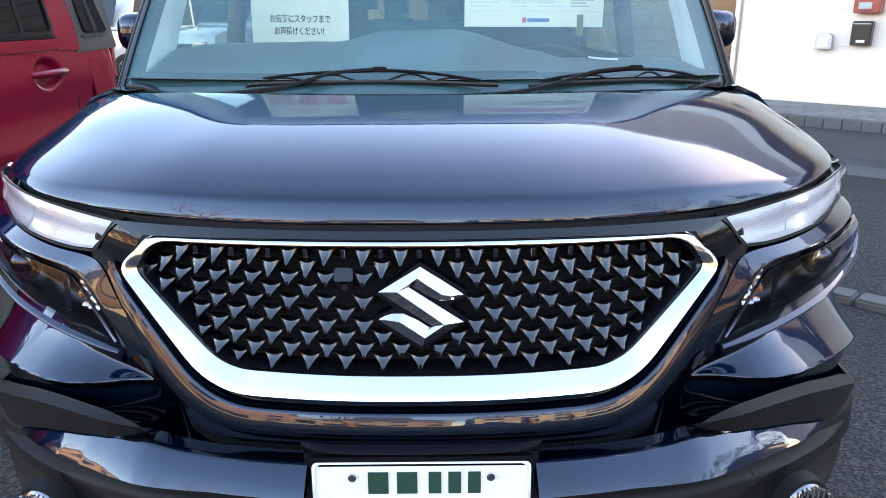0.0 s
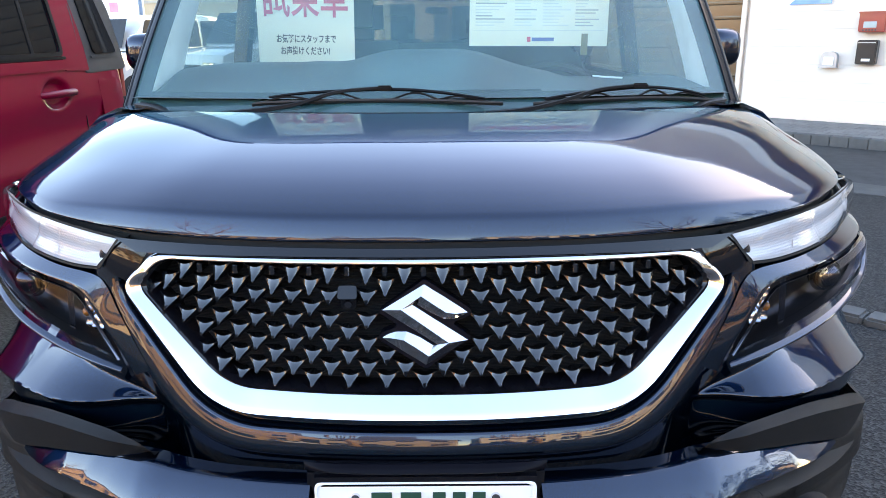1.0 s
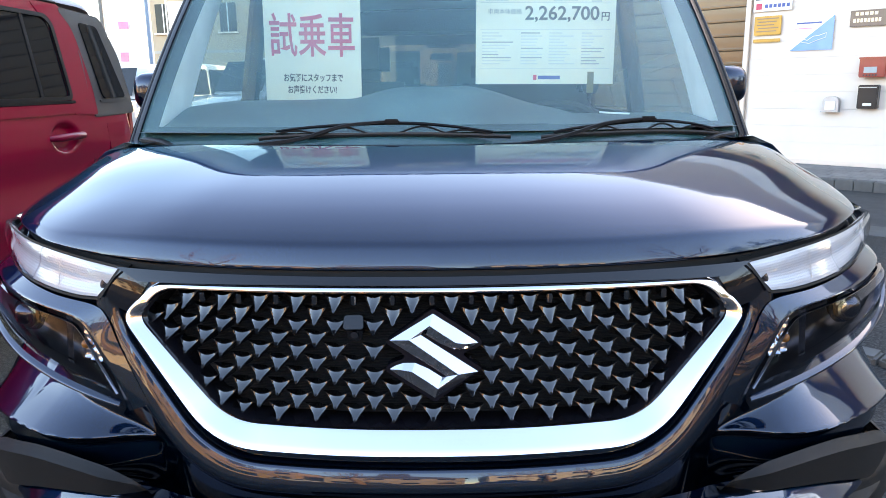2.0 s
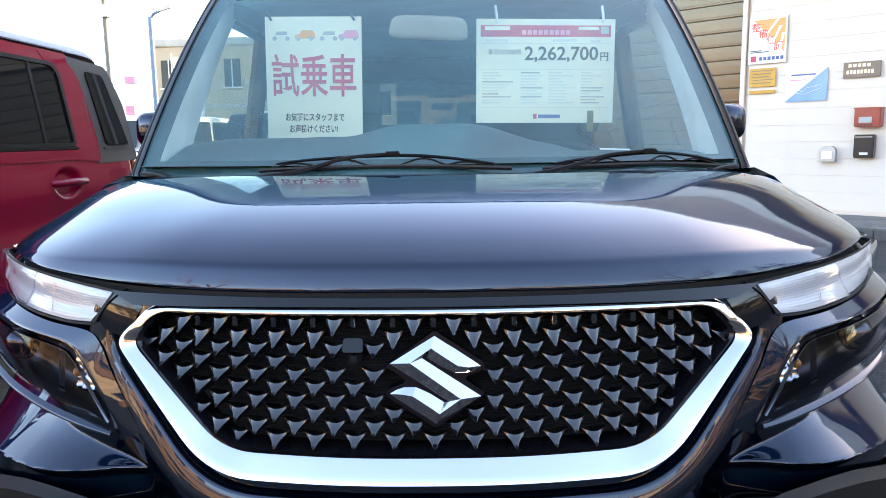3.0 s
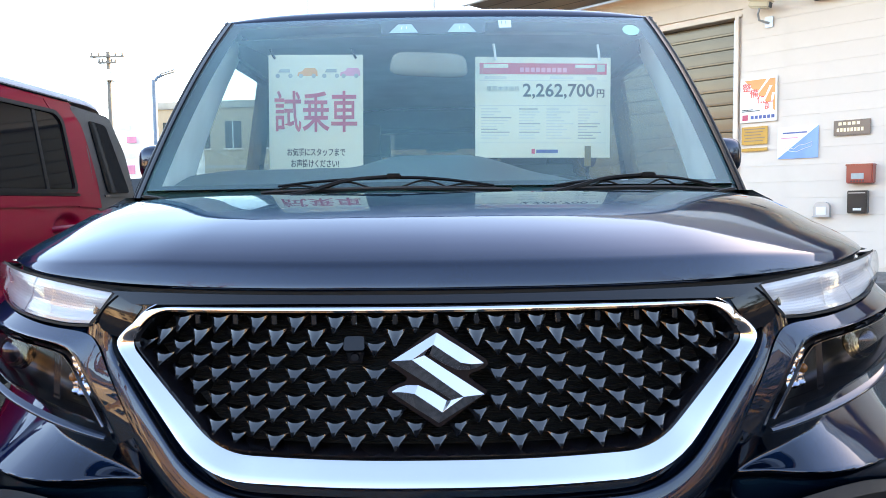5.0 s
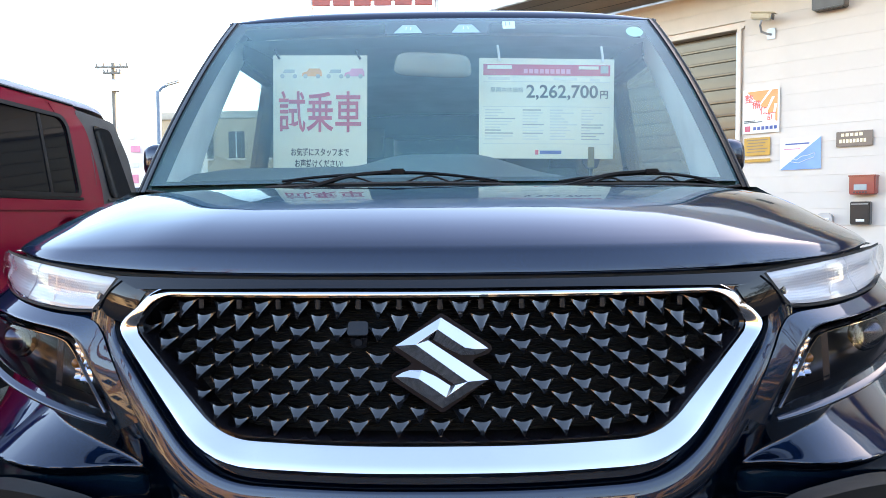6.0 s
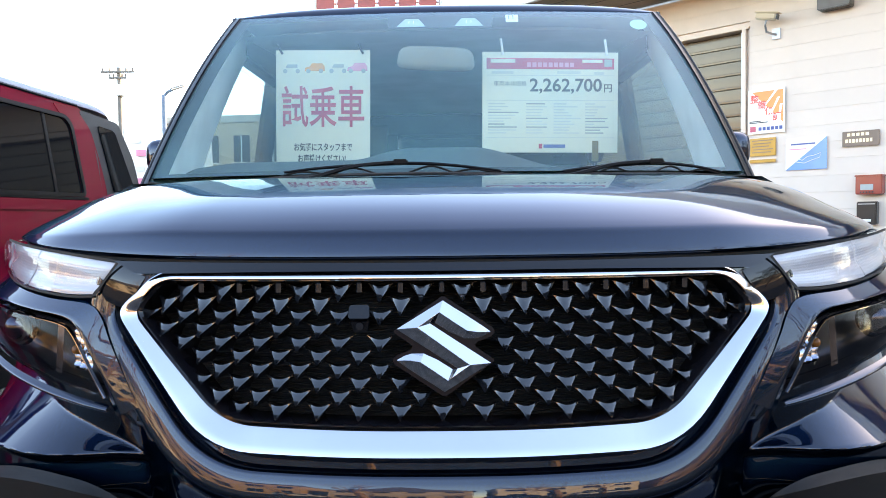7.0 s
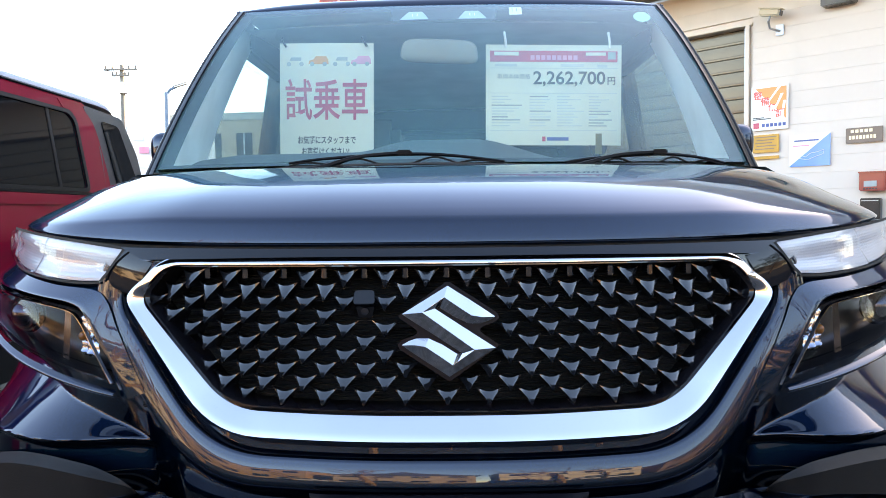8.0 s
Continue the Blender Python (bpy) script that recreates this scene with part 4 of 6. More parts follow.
US, VS = np.linspace(-1, 1, 41), np.linspace(0, 1, 25)
screen = part("windscreen", sheet([[screen_pt(u, v) for u in US] for v in VS]), M_GLASS, car, "clear windscreen with blue sky reflected", angle=80)
screen.visible_shadow = False


def along_edge(name, f, material, parent, label="", n=40):
    return part(name, sheet([f(v) for v in np.linspace(0, 1, n)]), material, parent, label, angle=45)


for s in (1, -1):
    def pillar(v):
        a = screen_pt(s, v)
        b = a + Vector((s * 0.012, 0.012, 0.003))
        c = a + Vector((s * (0.040 - 0.004 * v), 0.050, -0.006))
        d = c + Vector((s * 0.014, 0.09, -0.01))
        return [a + Vector((-s * 0.002, 0.02, -0.01)), a + Vector((0, -0.004, 0.004)), b + Vector((0, -0.004, 0.004)), a.lerp(c, 0.6) + Vector((s * 0.006, -0.006, 0.005)), c, d]
    along_edge("a_pillar", pillar, M_PILLAR_GLOSS, car, "glossy black windscreen pillar")
    along_edge("pillar_seal", lambda v: [screen_pt(s, v) + Vector((s * k, 0.003 + abs(k) * 0.9, 0.006)) for k in (-0.007, -0.004, 0.002, 0.005)], M_RUBBER, car, "black rubber seal")
    along_edge("pillar_seal", lambda v: [screen_pt(s, v) + Vector((s * (0.0185 + k), 0.014 + abs(k), 0.0095)) for k in (-0.003, 0.0, 0.003)], M_RUBBER, car, "black rubber seal")
    along_edge("screen_frit", lambda v: [screen_pt(s * k, v) + Vector((0, 0.006, -0.005)) for k in (0.945, 0.97, 1.0)], M_GAP, car, "black ceramic band")
    along_edge("pillar_trim", lambda v: [screen_pt(0.995 * s, v) + Vector((s * 0.045 * k * (1 - 0.5 * v), 0.012 + 0.42 * k * (1 - 0.45 * v), -0.006 + 0.02 * k * (1 - v))) for k in (0, 0.06, 0.3, 0.65, 0.94, 1.0)], M_TRIMGREY, car, "pale grey inner pillar trim")
part("screen_frit", sheet([[screen_pt(u, v) + Vector((0, 0.006, -0.005)) for u in US] for v in (-0.02, 0.03, 0.075)]), M_GAP, car, "black ceramic band")
part("header_trim", sheet([[screen_pt(u, 0.985) + Vector((0, 0.010 + 0.34 * k, -0.008 + 0.012 * k)) for u in np.linspace(-1, 1, 25)] for k in (0, 0.05, 0.5, 0.95, 1.0)]), M_LINER, car, "pale roof lining behind the top of the glass")
part("screen_frit", sheet([[screen_pt(u, v) + Vector((0, 0.006, -0.005)) for u in US] for v in (0.965, 1.0)]), M_GAP, car, "black ceramic band")


def roof_pt(u, v):
    f = screen_pt(u, 1.0)
    y = f.y + 0.004 + (3.55 - f.y) * v
    run = (3.55 - f.y) * v
    crown = (0.019 * (1 - math.exp(-run / 0.014)) + 0.100 * (1 - math.exp(-run / 0.35))) * (1 - 0.55 * u ** 6)
    return Vector((f.x * (1 + 0.05 * smooth01(0, 0.3, v)), y, f.z + 0.004 + crown - 0.05 * smooth01(0.75, 1.0, v)))


VR = np.concatenate([np.linspace(0, 0.03, 30), np.linspace(0.033, 0.16, 40), np.linspace(0.18, 1, 16)])
US2 = np.linspace(-1.04, 1.04, 41)
part("roof", sheet([[screen_pt(u, 1.0) + Vector((0, 0.004, -0.012)) for u in US2]] + [[roof_pt(u, v) for u in US2] for v in VR]), M_PAINT, car, "dark violet roof mirroring the pale sky", angle=60)
part("headliner", sheet([[roof_pt(u, v) + Vector((0, 0.02, -0.05)) for u in np.linspace(-1.03, 1.03, 15)] for v in np.linspace(0.0, 0.97, 14)]), M_LINER, car, "pale grey headliner")
for s in (1, -1):
    # flank with wheel arches
    prof = [(0.70, 0.35)]
    prof += [(0.72 + 0.31 * -math.cos(a), 0.29 + 0.33 * math.sin(a)) for a in np.linspace(0.1, math.pi - 0.1, 14)]
    prof += [(1.1, 0.26), (2.9, 0.26)]
    prof += [(3.16 - 0.31 * math.cos(a), 0.29 + 0.33 * math.sin(a)) for a in np.linspace(0.1, math.pi - 0.1, 14)]
    prof += [(3.55, 0.30), (3.70, 0.40), (3.74, 0.75), (3.70, 1.06), (3.0, 1.09), (1.45, 1.06), (1.0, 1.00), (0.66, 0.96)]
    prof = [p for p in prof[1:]]
    fm = Matrix(((0, s * 1.0, 0, s * 0.742), (1, 0, 0, 0), (0, 0, 1, 0), (0, 0, 0, 1)))
    flank = part("flank", prism(prof, 0.04, fm, 0.010), M_PAINT, car, "dark violet door side")
    for y0, y1 in ((1.02, 1.95), (2.03, 2.90)):
        part("side_window", prism(rounded([(y0 + (0.30 if y0 < 1.5 else 0), 1.56), (y1, 1.58), (y1, 1.08), (y0 - 0.06, 1.07)], 0.04), 0.004, Matrix(((0, s, -s * 0.16, s * 0.935), (1, 0, 0, 0), (0, 0, 1, 0), (0, 0, 0, 1)))), M_SIDEGLASS, car).visible_shadow = False
    part("side_window", prism(rounded([(2.98, 1.58), (3.42, 1.56), (3.46, 1.10), (2.98, 1.08)], 0.04), 0.004, Matrix(((0, s, -s * 0.16, s * 0.935), (1, 0, 0, 0), (0, 0, 1, 0), (0, 0, 0, 1)))), M_PRIVACY, car).visible_shadow = False
    for y0, w0 in ((1.95, 0.09), (2.90, 0.09), (3.44, 0.16)):
        part("pillar", prism([(y0, 1.60), (y0 + w0, 1.60), (y0 + w0, 1.03), (y0, 1.03)], 0.05, Matrix(((0, s, -s * 0.16, s * 0.91), (1, 0, 0, 0), (0, 0, 1, 0), (0, 0, 0, 1))), 0.008), M_PIANO, car)
    part("cant_rail", prism([(1.36, 1.622), (3.6, 1.675), (3.6, 1.54), (1.44, 1.535)], 0.06, Matrix(((0, s, -s * 0.16, s * 0.880), (1, 0, 0, 0), (0, 0, 1, 0), (0, 0, 0, 1))), 0.012), M_PAINT, car)
    # door mirror
    rows = []
    for i in range(17):
        e = math.pi * (i / 16 - 0.5)
        rows.append([])
        for k in range(33):
            f = 2 * math.pi * k / 32
            p = [math.copysign(abs(w) ** 0.62, w) for w in (math.cos(e) * math.cos(f), math.cos(e) * math.sin(f), math.sin(e))]
            rows[-1].append(Matrix.Translation((s * 0.802, 1.21, 1.203)) @ Matrix.Rotation(radians(s * 14), 4, "Z") @ Vector((p[0] * 0.048, p[1] * 0.050 * (1.25 if p[1] < 0 else 0.8), p[2] * 0.052)))
    mir = part("door_mirror", sheet(rows), M_PAINT, car, "glossy violet door mirror", angle=60)
    part("mirror_stalk", boxed((s * 0.765, 1.21, 1.145), (0.06, 0.05, 0.05), 0.015), M_PIANO, mir)
    part("mirror_glass", boxed((s * 0.808, 1.250, 1.203), (0.07, 0.004, 0.075), 0.0015), M_CHROME, mir)
    for y in (0.72, 3.16):
        wh = part("wheel", rod(bmesh.new(), (s * 0.60, y, 0.29), (s * 0.765, y, 0.29), 0.29, 0.285, 40), M_TYRE, car, "black tyre", angle=30)
        part("rim", rod(bmesh.new(), (s * 0.70, y, 0.29), (s * 0.772, y, 0.29), 0.195, 0.19, 32), M_ALLOY, wh)
    # fender corner piece behind the bonnet
    part("cowl_corner", sheet([[(s * x, y, z + 0.006 * math.sin(k)) for k, (x, y, z) in enumerate(((0.60, 0.60 + 0.02 * i, 1.098), (0.66, 0.64 + 0.025 * i, 1.094), (0.72, 0.68 + 0.03 * i, 1.072), (0.752, 0.66 + 0.04 * i, 1.04)))] for i in range(8)]), M_PAINT, car, angle=70)
    part("cowl_wedge", prism([(0.57, 1.088), (0.635, 1.098), (0.64, 1.106), (0.60, 1.100)], 0.06, Matrix(((s, 0, 0, 0), (0, 1, 0, 0.66), (0, 0, 1, 0), (0, 0, 0, 1))), 0.004), M_RUBBER, car)
part("tailgate", boxed((0, 3.68, 0.78), (1.50, 0.08, 0.86), 0.03), M_PAINT, car)
part("tailgate_lower_window", prism(rounded([(-0.62, 1.56), (0.62, 1.56), (0.66, 1.13), (-0.66, 1.13)], 0.05), 0.005, Matrix.Translation((0, 3.62, 0))), M_PRIVACY, car)
for x in (-0.68, 0.68):
    part("tailgate_post", boxed((x, 3.62, 1.36), (0.13, 0.08, 0.62), 0.02), M_PIANO, car)
part("tailgate_header", boxed((0, 3.60, 1.60), (1.34, 0.10, 0.19), 0.02), M_PAINT, car)
part("underbody", boxed((0, 2.1, 0.30), (1.40, 3.2, 0.14), 0.02), M_CLAD, car)
# cowl and wipers
part("cowl_panel", sheet([[(x, 0.49 + 0.30 * x * x + 0.045 * k, 1.070 + 0.004 * k) for x in np.linspace(-0.62, 0.62, 30)] for k in range(5)]), M_CLAD, car, "black plastic cowl")
for k in range(18):
    x = -0.55 + k * 0.064
    part("cowl_slot", boxed((x, 0.555 + 0.30 * x * x, 1.0805), (0.040, 0.012, 0.006), 0.002), M_GAP, car)


def wiper(foot, arm_line, blade_line):
    """A blade with its sprung spine and yokes, and the arm that carries it from the pivot at foot."""
    n = 30
    spine = [Vector(p) for p in curve_pts(blade_line, n)]
    a, b = spine[0], spine[-1]
    ts = np.linspace(0, 1, n)
    rubber = [p + Vector((0, -0.004, -0.004 - (p.z - (a.z + (b.z - a.z) * t)) * 0.72)) for p, t in zip(spine, ts)]
    w = part("wiper", sheet([[p + Vector((0, dy, dz)) for dy, dz in ((0.003, 0.0035), (-0.004, 0.0035), (-0.0045, 0.0), (-0.001, -0.005), (0.003, 0.0035))] for p in rubber]), M_RUBBER, car, "black windscreen wiper with sprung blade")
    part("wiper_spine", tube(bmesh.new(), [tuple(p) for p in spine[2:-2]], [0.0022 + 0.0018 * math.sin(math.pi * t) for t in ts[2:-2]], 6), M_WIPER, w)
    for i, j in ((1, 8), (7, 13), (16, 22), (21, 28)):
        m = (i + j) // 2
        part("wiper_yoke", tube(bmesh.new(), [tuple(p) for p in curve_pts([rubber[i], spine[m] * 0.75 + rubber[m] * 0.25, rubber[j]], 10)], 0.0022, 5), M_WIPER, w)
    mid = Vector(arm_line[-1])
    part("wiper_clip", boxed(mid + Vector((0.004, -0.002, -0.001)), (0.032, 0.014, 0.011), 0.003), M_WIPER, w, "black adaptor clip")
    line = [Vector(p) for p in curve_pts(arm_line, 26)]
    part("wiper_arm", sheet([[p + Vector((0, dy * k, dz * k)) for dy, dz in ((0.004, 0.0), (0.001, 0.0055), (-0.005, 0.004), (-0.006, -0.003), (0.002, -0.005), (0.004, 0.0))] for p, k in zip(line, np.linspace(1.25, 0.6, 26))]), M_WIPER, w, "satin black wiper arm", angle=25)
    part("wiper_pivot", rod(bmesh.new(), (foot[0], foot[1], foot[2] - 0.03), foot, 0.015, 0.012, 14), M_WIPER, w)


wiper((-0.50, 0.63, 1.086), [(-0.50, 0.635, 1.080), (-0.461, 0.631, 1.084), (-0.366, 0.618, 1.093), (-0.28, 0.616, 1.105), (-0.193, 0.626, 1.129), (-0.097, 0.625, 1.138)], [(-0.372, 0.636, 1.109), (-0.345, 0.640, 1.118), (-0.249, 0.635, 1.128), (-0.097, 0.627, 1.134), (0.01, 0.619, 1.129), (0.151, 0.606, 1.110)])
wiper((0.05, 0.57, 1.084), [(0.05, 0.57, 1.080), (0.101, 0.576, 1.085), (0.195, 0.590, 1.093), (0.267, 0.610, 1.106), (0.355, 0.646, 1.128), (0.444, 0.669, 1.136)], [(0.214, 0.610, 1.108), (0.293, 0.634, 1.120), (0.444, 0.674, 1.131), (0.548, 0.694, 1.123), (0.625, 0.697, 1.104)])

# ---------- cabin ----------
def dash_z(x, y):
    rise = 0.034 + 0.026 * smooth01(-0.20, -0.34, x) - 0.014 * smooth01(-0.54, -0.70, x) - 0.019 * smooth01(0.29, 0.38, x) + 0.058 * smooth01(-0.36, -0.08, x) * smooth01(0.32, 0.06, x)
    return 1.115 + rise * smooth01(0.72, 1.06, y) - 0.35 * smooth01(1.16, 1.24, y)


part("dashboard", sheet([[(x, y + 0.10 * (x / 0.66) ** 2 * (1 - (y - 0.62) / 0.62), dash_z(x, y)) for x in np.linspace(-0.66, 0.66, 67)] for y in np.linspace(0.62, 1.25, 40)]), M_DASH, car, "dark grey vinyl dashboard with raised middle", angle=60)
part("demister_vent", boxed((0.0, 0.76, 1.120), (0.50, 0.014, 0.006), 0.002), M_GAP, car)
for s in (1, -1):
    st = part("seat_back", boxed((0, 0, 0), (0.48, 0.14, 0.62), 0.05, Matrix.Translation((s * 0.34, 2.0, 0.92)) @ Matrix.Rotation(radians(-12), 4, "X"), 4), M_SEAT, car, "black cloth seat", angle=60)
    part("head_restraint", boxed((0, 0, 0), (0.26, 0.11, 0.17), 0.04, Matrix.Translation((s * 0.34, 2.13, 1.315)) @ Matrix.Rotation(radians(-8), 4, "X"), 4), M_SEAT, st, angle=60)
    part("door_lining", boxed((s * 0.735, 2.1, 0.85), (0.05, 2.4, 0.5), 0.02), M_DASH, car)
part("rear_bench", boxed((0, 3.0, 0.90), (1.25, 0.16, 0.62), 0.05), M_SEAT, car, angle=60)
part("cabin_floor", boxed((0, 2.3, 0.42), (1.45, 2.7, 0.04)), M_SEAT, car)
part("steering_wheel", tube(bmesh.new(), [(0.36 + 0.18 * math.cos(a), 1.34 + 0.06 * math.sin(a), 1.00 + 0.15 * math.sin(a)) for a in np.linspace(0, 2 * math.pi, 33)], 0.014, 8), M_DASH, car)
rows = []
for i in range(17):
    e = math.pi * (i / 16 - 0.5)
    ring = [[math.copysign(abs(w) ** k, w) for w, k in ((math.cos(e) * math.cos(f), 0.35), (math.cos(e) * math.sin(f), 0.8), (math.sin(e), 0.55))] for f in np.linspace(0, 2 * math.pi, 41)]
    rows.append([Matrix.Translation((-0.028, 1.20, 1.472)) @ Matrix.Rotation(radians(3), 4, "Y") @ Vector((a * (0.109 - 0.006 * c), b * 0.020, c * 0.034)) for a, b, c in ring])
mirror = part("rear_view_mirror", sheet(rows), M_MIRRORBACK, car, "pale grey back of the driving mirror", angle=60)
part("mirror_glass", boxed((-0.028, 1.220, 1.472), (0.17, 0.003, 0.046), 0.001), M_CHROME, mirror)
# sensor pod behind the top of the glass
rows = []
for v in np.linspace(0.864, 0.995, 8):
    h = 0.143 + 0.10 * (v - 0.864)
    rows.append([screen_pt((x - 0.015) / 0.60, v) + Vector((0, 0.012, -0.004)) for x in np.linspace(-h, h, 9)])
pod = part("sensor_pod", sheet(rows), M_GAP, car, "black stereo camera housing")
for x in (-0.0956, 0.0656):
    rows = []
    for v, h in ((0.867, 0.040), (0.910, 0.029), (0.945, 0.019)):
        rows.append([screen_pt((x + k * h) / 0.60, v) + Vector((0, 0.006, -0.002)) for k in (-1, -0.5, 0, 0.5, 1)])
    win = part("sensor_window", sheet(rows), M_SCREEN, pod, "grey camera window")
    for k in (-1, 1):
        part("sensor_mark", tube(bmesh.new(), [screen_pt((x + k * (0.005 + 0.002 * math.cos(a))) / 0.60, 0.905 + 0.012 * math.sin(a)) + Vector((0, 0.003, -0.001)) for a in np.linspace(-1.2, 1.2, 7)], 0.0008, 4), M_PLATE, win)

# ---------- cards hung inside the windscreen ----------
def flat(bm_parent, name, x0, z0, x1, z1, material, y=-0.0012, label=""):
    return part(name, boxed(((x0 + x1) / 2, y, (z0 + z1) / 2), (abs(x1 - x0), 0.0008, abs(z1 - z0))), material, bm_parent, label, smooth=False)


FACE = Matrix.Rotation(radians(90), 4, "X")      # text plane to x, z, facing -y


def put(x, z, y=-0.0020):
    return Matrix.Translation((x, y, z)) @ FACE


card = thing("test_drive_card", "laminated pale green card with red Japanese writing, hung behind windscreen", "card")
card.matrix_world = pose(-0.3705, 1.300, 1.3225, 0, 1.0, -2)
W, H = 0.284, 0.404
part("card_sheet", boxed((0, 0, 0), (W, 0.0015, H), 0.0004), M_PAPER, card)
lettering("headline", "試乗車", 0.129, M_PRINT_RED, card, put(0.0, 0.0245), wide=0.66, bold=0.0013)
lettering("small_writing", "お気軽にスタッフまで", 0.0250, M_PRINT_DARK, card, put(0.000, -0.088), wide=0.71, bold=0.0004)
lettering("small_writing", "お声掛けください!", 0.0250, M_PRINT_DARK, card, put(-0.004, -0.122), wide=0.71, bold=0.0004)
for x, mt in ((-0.095, M_PRINT_GREY), (-0.025, M_PRINT_ORANGE), (0.045, M_PRINT_GREY), (0.103, M_PRINT_PINK)):
    body = [(x - 0.030, 0.140), (x - 0.028, 0.150), (x - 0.014, 0.154), (x - 0.008, 0.163), (x + 0.024, 0.163), (x + 0.030, 0.153), (x + 0.031, 0.140)]
    if mt != M_PRINT_GREY:
        c = part("printed_vehicle", prism(body, 0.0006, Matrix.Translation((0, -0.0016, 0))), mt, card, smooth=False)
    else:
        c = part("printed_vehicle", prism([(x - 0.018, 0.150), (x - 0.012, 0.160), (x + 0.018, 0.160), (x + 0.018, 0.150)], 0.0006, Matrix.Translation((0, -0.0016, 0))), mt, card, smooth=False)
    for k in (-0.019, 0.019):
        part("printed_wheel", rod(bmesh.new(), (x + k, -0.0012, 0.140), (x + k, -0.0022, 0.140), 0.0065, None, 14), M_PRINT_GREY, c, smooth=False)
for k in (-0.125, 0.118):
    hk = part("hook", tube(bmesh.new(), [(k - 0.010, -0.004, 0.218), (k - 0.002, -0.006, 0.200), (k + 0.004, -0.004, 0.190)], 0.0035, 6), M_RUBBER, card, "black clip")

price = thing("price_card", "laminated white price card with red header, hung behind windscreen", "card")
price.matrix_world = pose(0.3085, 1.290, 1.358, 0, 0.6, 3)
W, H = 0.405, 0.296
part("card_sheet", boxed((0, 0, 0), (W, 0.0015, H), 0.0004), M_PAPER, price)
flat(price, "header_band", -0.190, 0.098, 0.190, 0.130, M_PRINT_RED, label="dull red header band")
for x0, x1 in ((-0.178, -0.105),):
    flat(price, "header_mark", x0, 0.116, x1, 0.127, M_PAPER, -0.0022)
for k in range(9):
    flat(price, "header_mark", -0.070 + 0.016 * k, 0.104, -0.058 + 0.016 * k, 0.117, M_PRINT_PINK, -0.0022)
flat(price, "header_box", 0.095, 0.117, 0.155, 0.126, M_PAPER, -0.0022)
flat(price, "header_box", 0.161, 0.106, 0.184, 0.127, M_PRINT_GREY, -0.0022)
lettering("price_figure", "2,262,700", 0.053, M_PRINT_DARK, price, put(0.046, 0.049), wide=1.04, bold=0.0008)
lettering("price_unit", "円", 0.027, M_PRINT_DARK, price, put(0.172, 0.041), bold=0.0004)
lettering("price_caption", "車両本体価格", 0.0165, M_PRINT_GREY, price, put(-0.120, 0.054))
rng = random.Random(4)
for x0, x1, z in ((-0.175, -0.11, 0.088), (0.02, 0.09, 0.088), (0.13, 0.16, 0.086), (-0.19, 0.19, 0.0795), (-0.19, 0.19, 0.006), (-0.19, 0.19, -0.104)):
    flat(price, "printed_line", x0, z - (0.0008 if x1 - x0 > 0.2 else 0.004), x1, z + (0.0008 if x1 - x0 > 0.2 else 0.004), M_PRINT_PALE)
for col, (x0, w) in enumerate(((-0.185, 0.10), (-0.072, 0.07), (0.010, 0.085), (0.105, 0.075))):
    for r in range(11):
        z = -0.004 - 0.0086 * r
        flat(price, "printed_line", x0, z - 0.0018, x0 + w * rng.uniform(0.35, 0.95), z + 0.0018, M_PRINT_PALE if rng.random() < 0.75 else M_PRINT_GREY)
flat(price, "brand_bar", -0.020, -0.134, 0.045, -0.124, M_PRINT_NAVY)
flat(price, "brand_mark", -0.034, -0.136, -0.024, -0.122, M_PRINT_RED)
for k in (-0.145, 0.165):
    hk = part("hook", tube(bmesh.new(), [(k - 0.004, -0.004, 0.185), (k, -0.005, 0.160), (k + 0.002, -0.004, 0.138)], 0.0040, 6), M_PLATE, price, "white plastic clip")

sticker = thing("inspection_sticker", "small white square inspection sticker reading 11 on glass", "sticker")
m = Matrix.Translation(screen_pt(0.190 / 0.6, 0.945) + Vector((0, 0.004, -0.004))) @ Matrix.Rotation(radians(-42), 4, "X")
sticker.matrix_world = m
part("sticker_sheet", boxed((0, 0, 0), (0.036, 0.0008, 0.036)), M_PLATE, sticker, smooth=False)
lettering("sticker_number", "11", 0.024, M_PRINT_GREY, sticker, put(-0.003, 0.004, -0.0012))
sticker2 = thing("round_sticker", "round translucent green sticker on glass", "sticker")
sticker2.matrix_world = Matrix.Translation(screen_pt(0.540 / 0.6, 0.900) + Vector((0, 0.004, -0.004))) @ Matrix.Rotation(radians(-42), 4, "X")
part("sticker_sheet", rod(bmesh.new(), (0, 0, 0), (0, 0.0008, 0), 0.024, None, 28), M_GREEN, sticker2, smooth=False)

# charging lead with a dark handle, hanging behind the price card
lead = thing("hanging_fob", "black and yellow fob hanging on a cord behind windscreen", "fob")
part("fob_body", prism(rounded([(-0.024, 0.050), (0.024, 0.050), (0.026, -0.020), (0.017, -0.042), (-0.015, -0.042), (-0.025, -0.020)], 0.006), 0.018, Matrix.Translation((0.4435, 1.300, 1.222)), 0.004), M_RUBBER, lead, angle=40)
part("fob_label", boxed((0.4420, 1.2975, 1.214), (0.020, 0.004, 0.062), 0.0012), M_YELLOW, lead, "dull yellow strip")
part("fob_neck", rod(bmesh.new(), (0.4430, 1.308, 1.184), (0.4415, 1.303, 1.160), 0.008, 0.0045, 12), M_RUBBER, lead)
part("strap", tube(bmesh.new(), [(0.4415, 1.303, 1.163), (0.438, 1.262, 1.148), (0.430, 1.15, 1.137), (0.428, 1.08, 1.1345)], 0.0038, 6), M_RUBBER, lead)
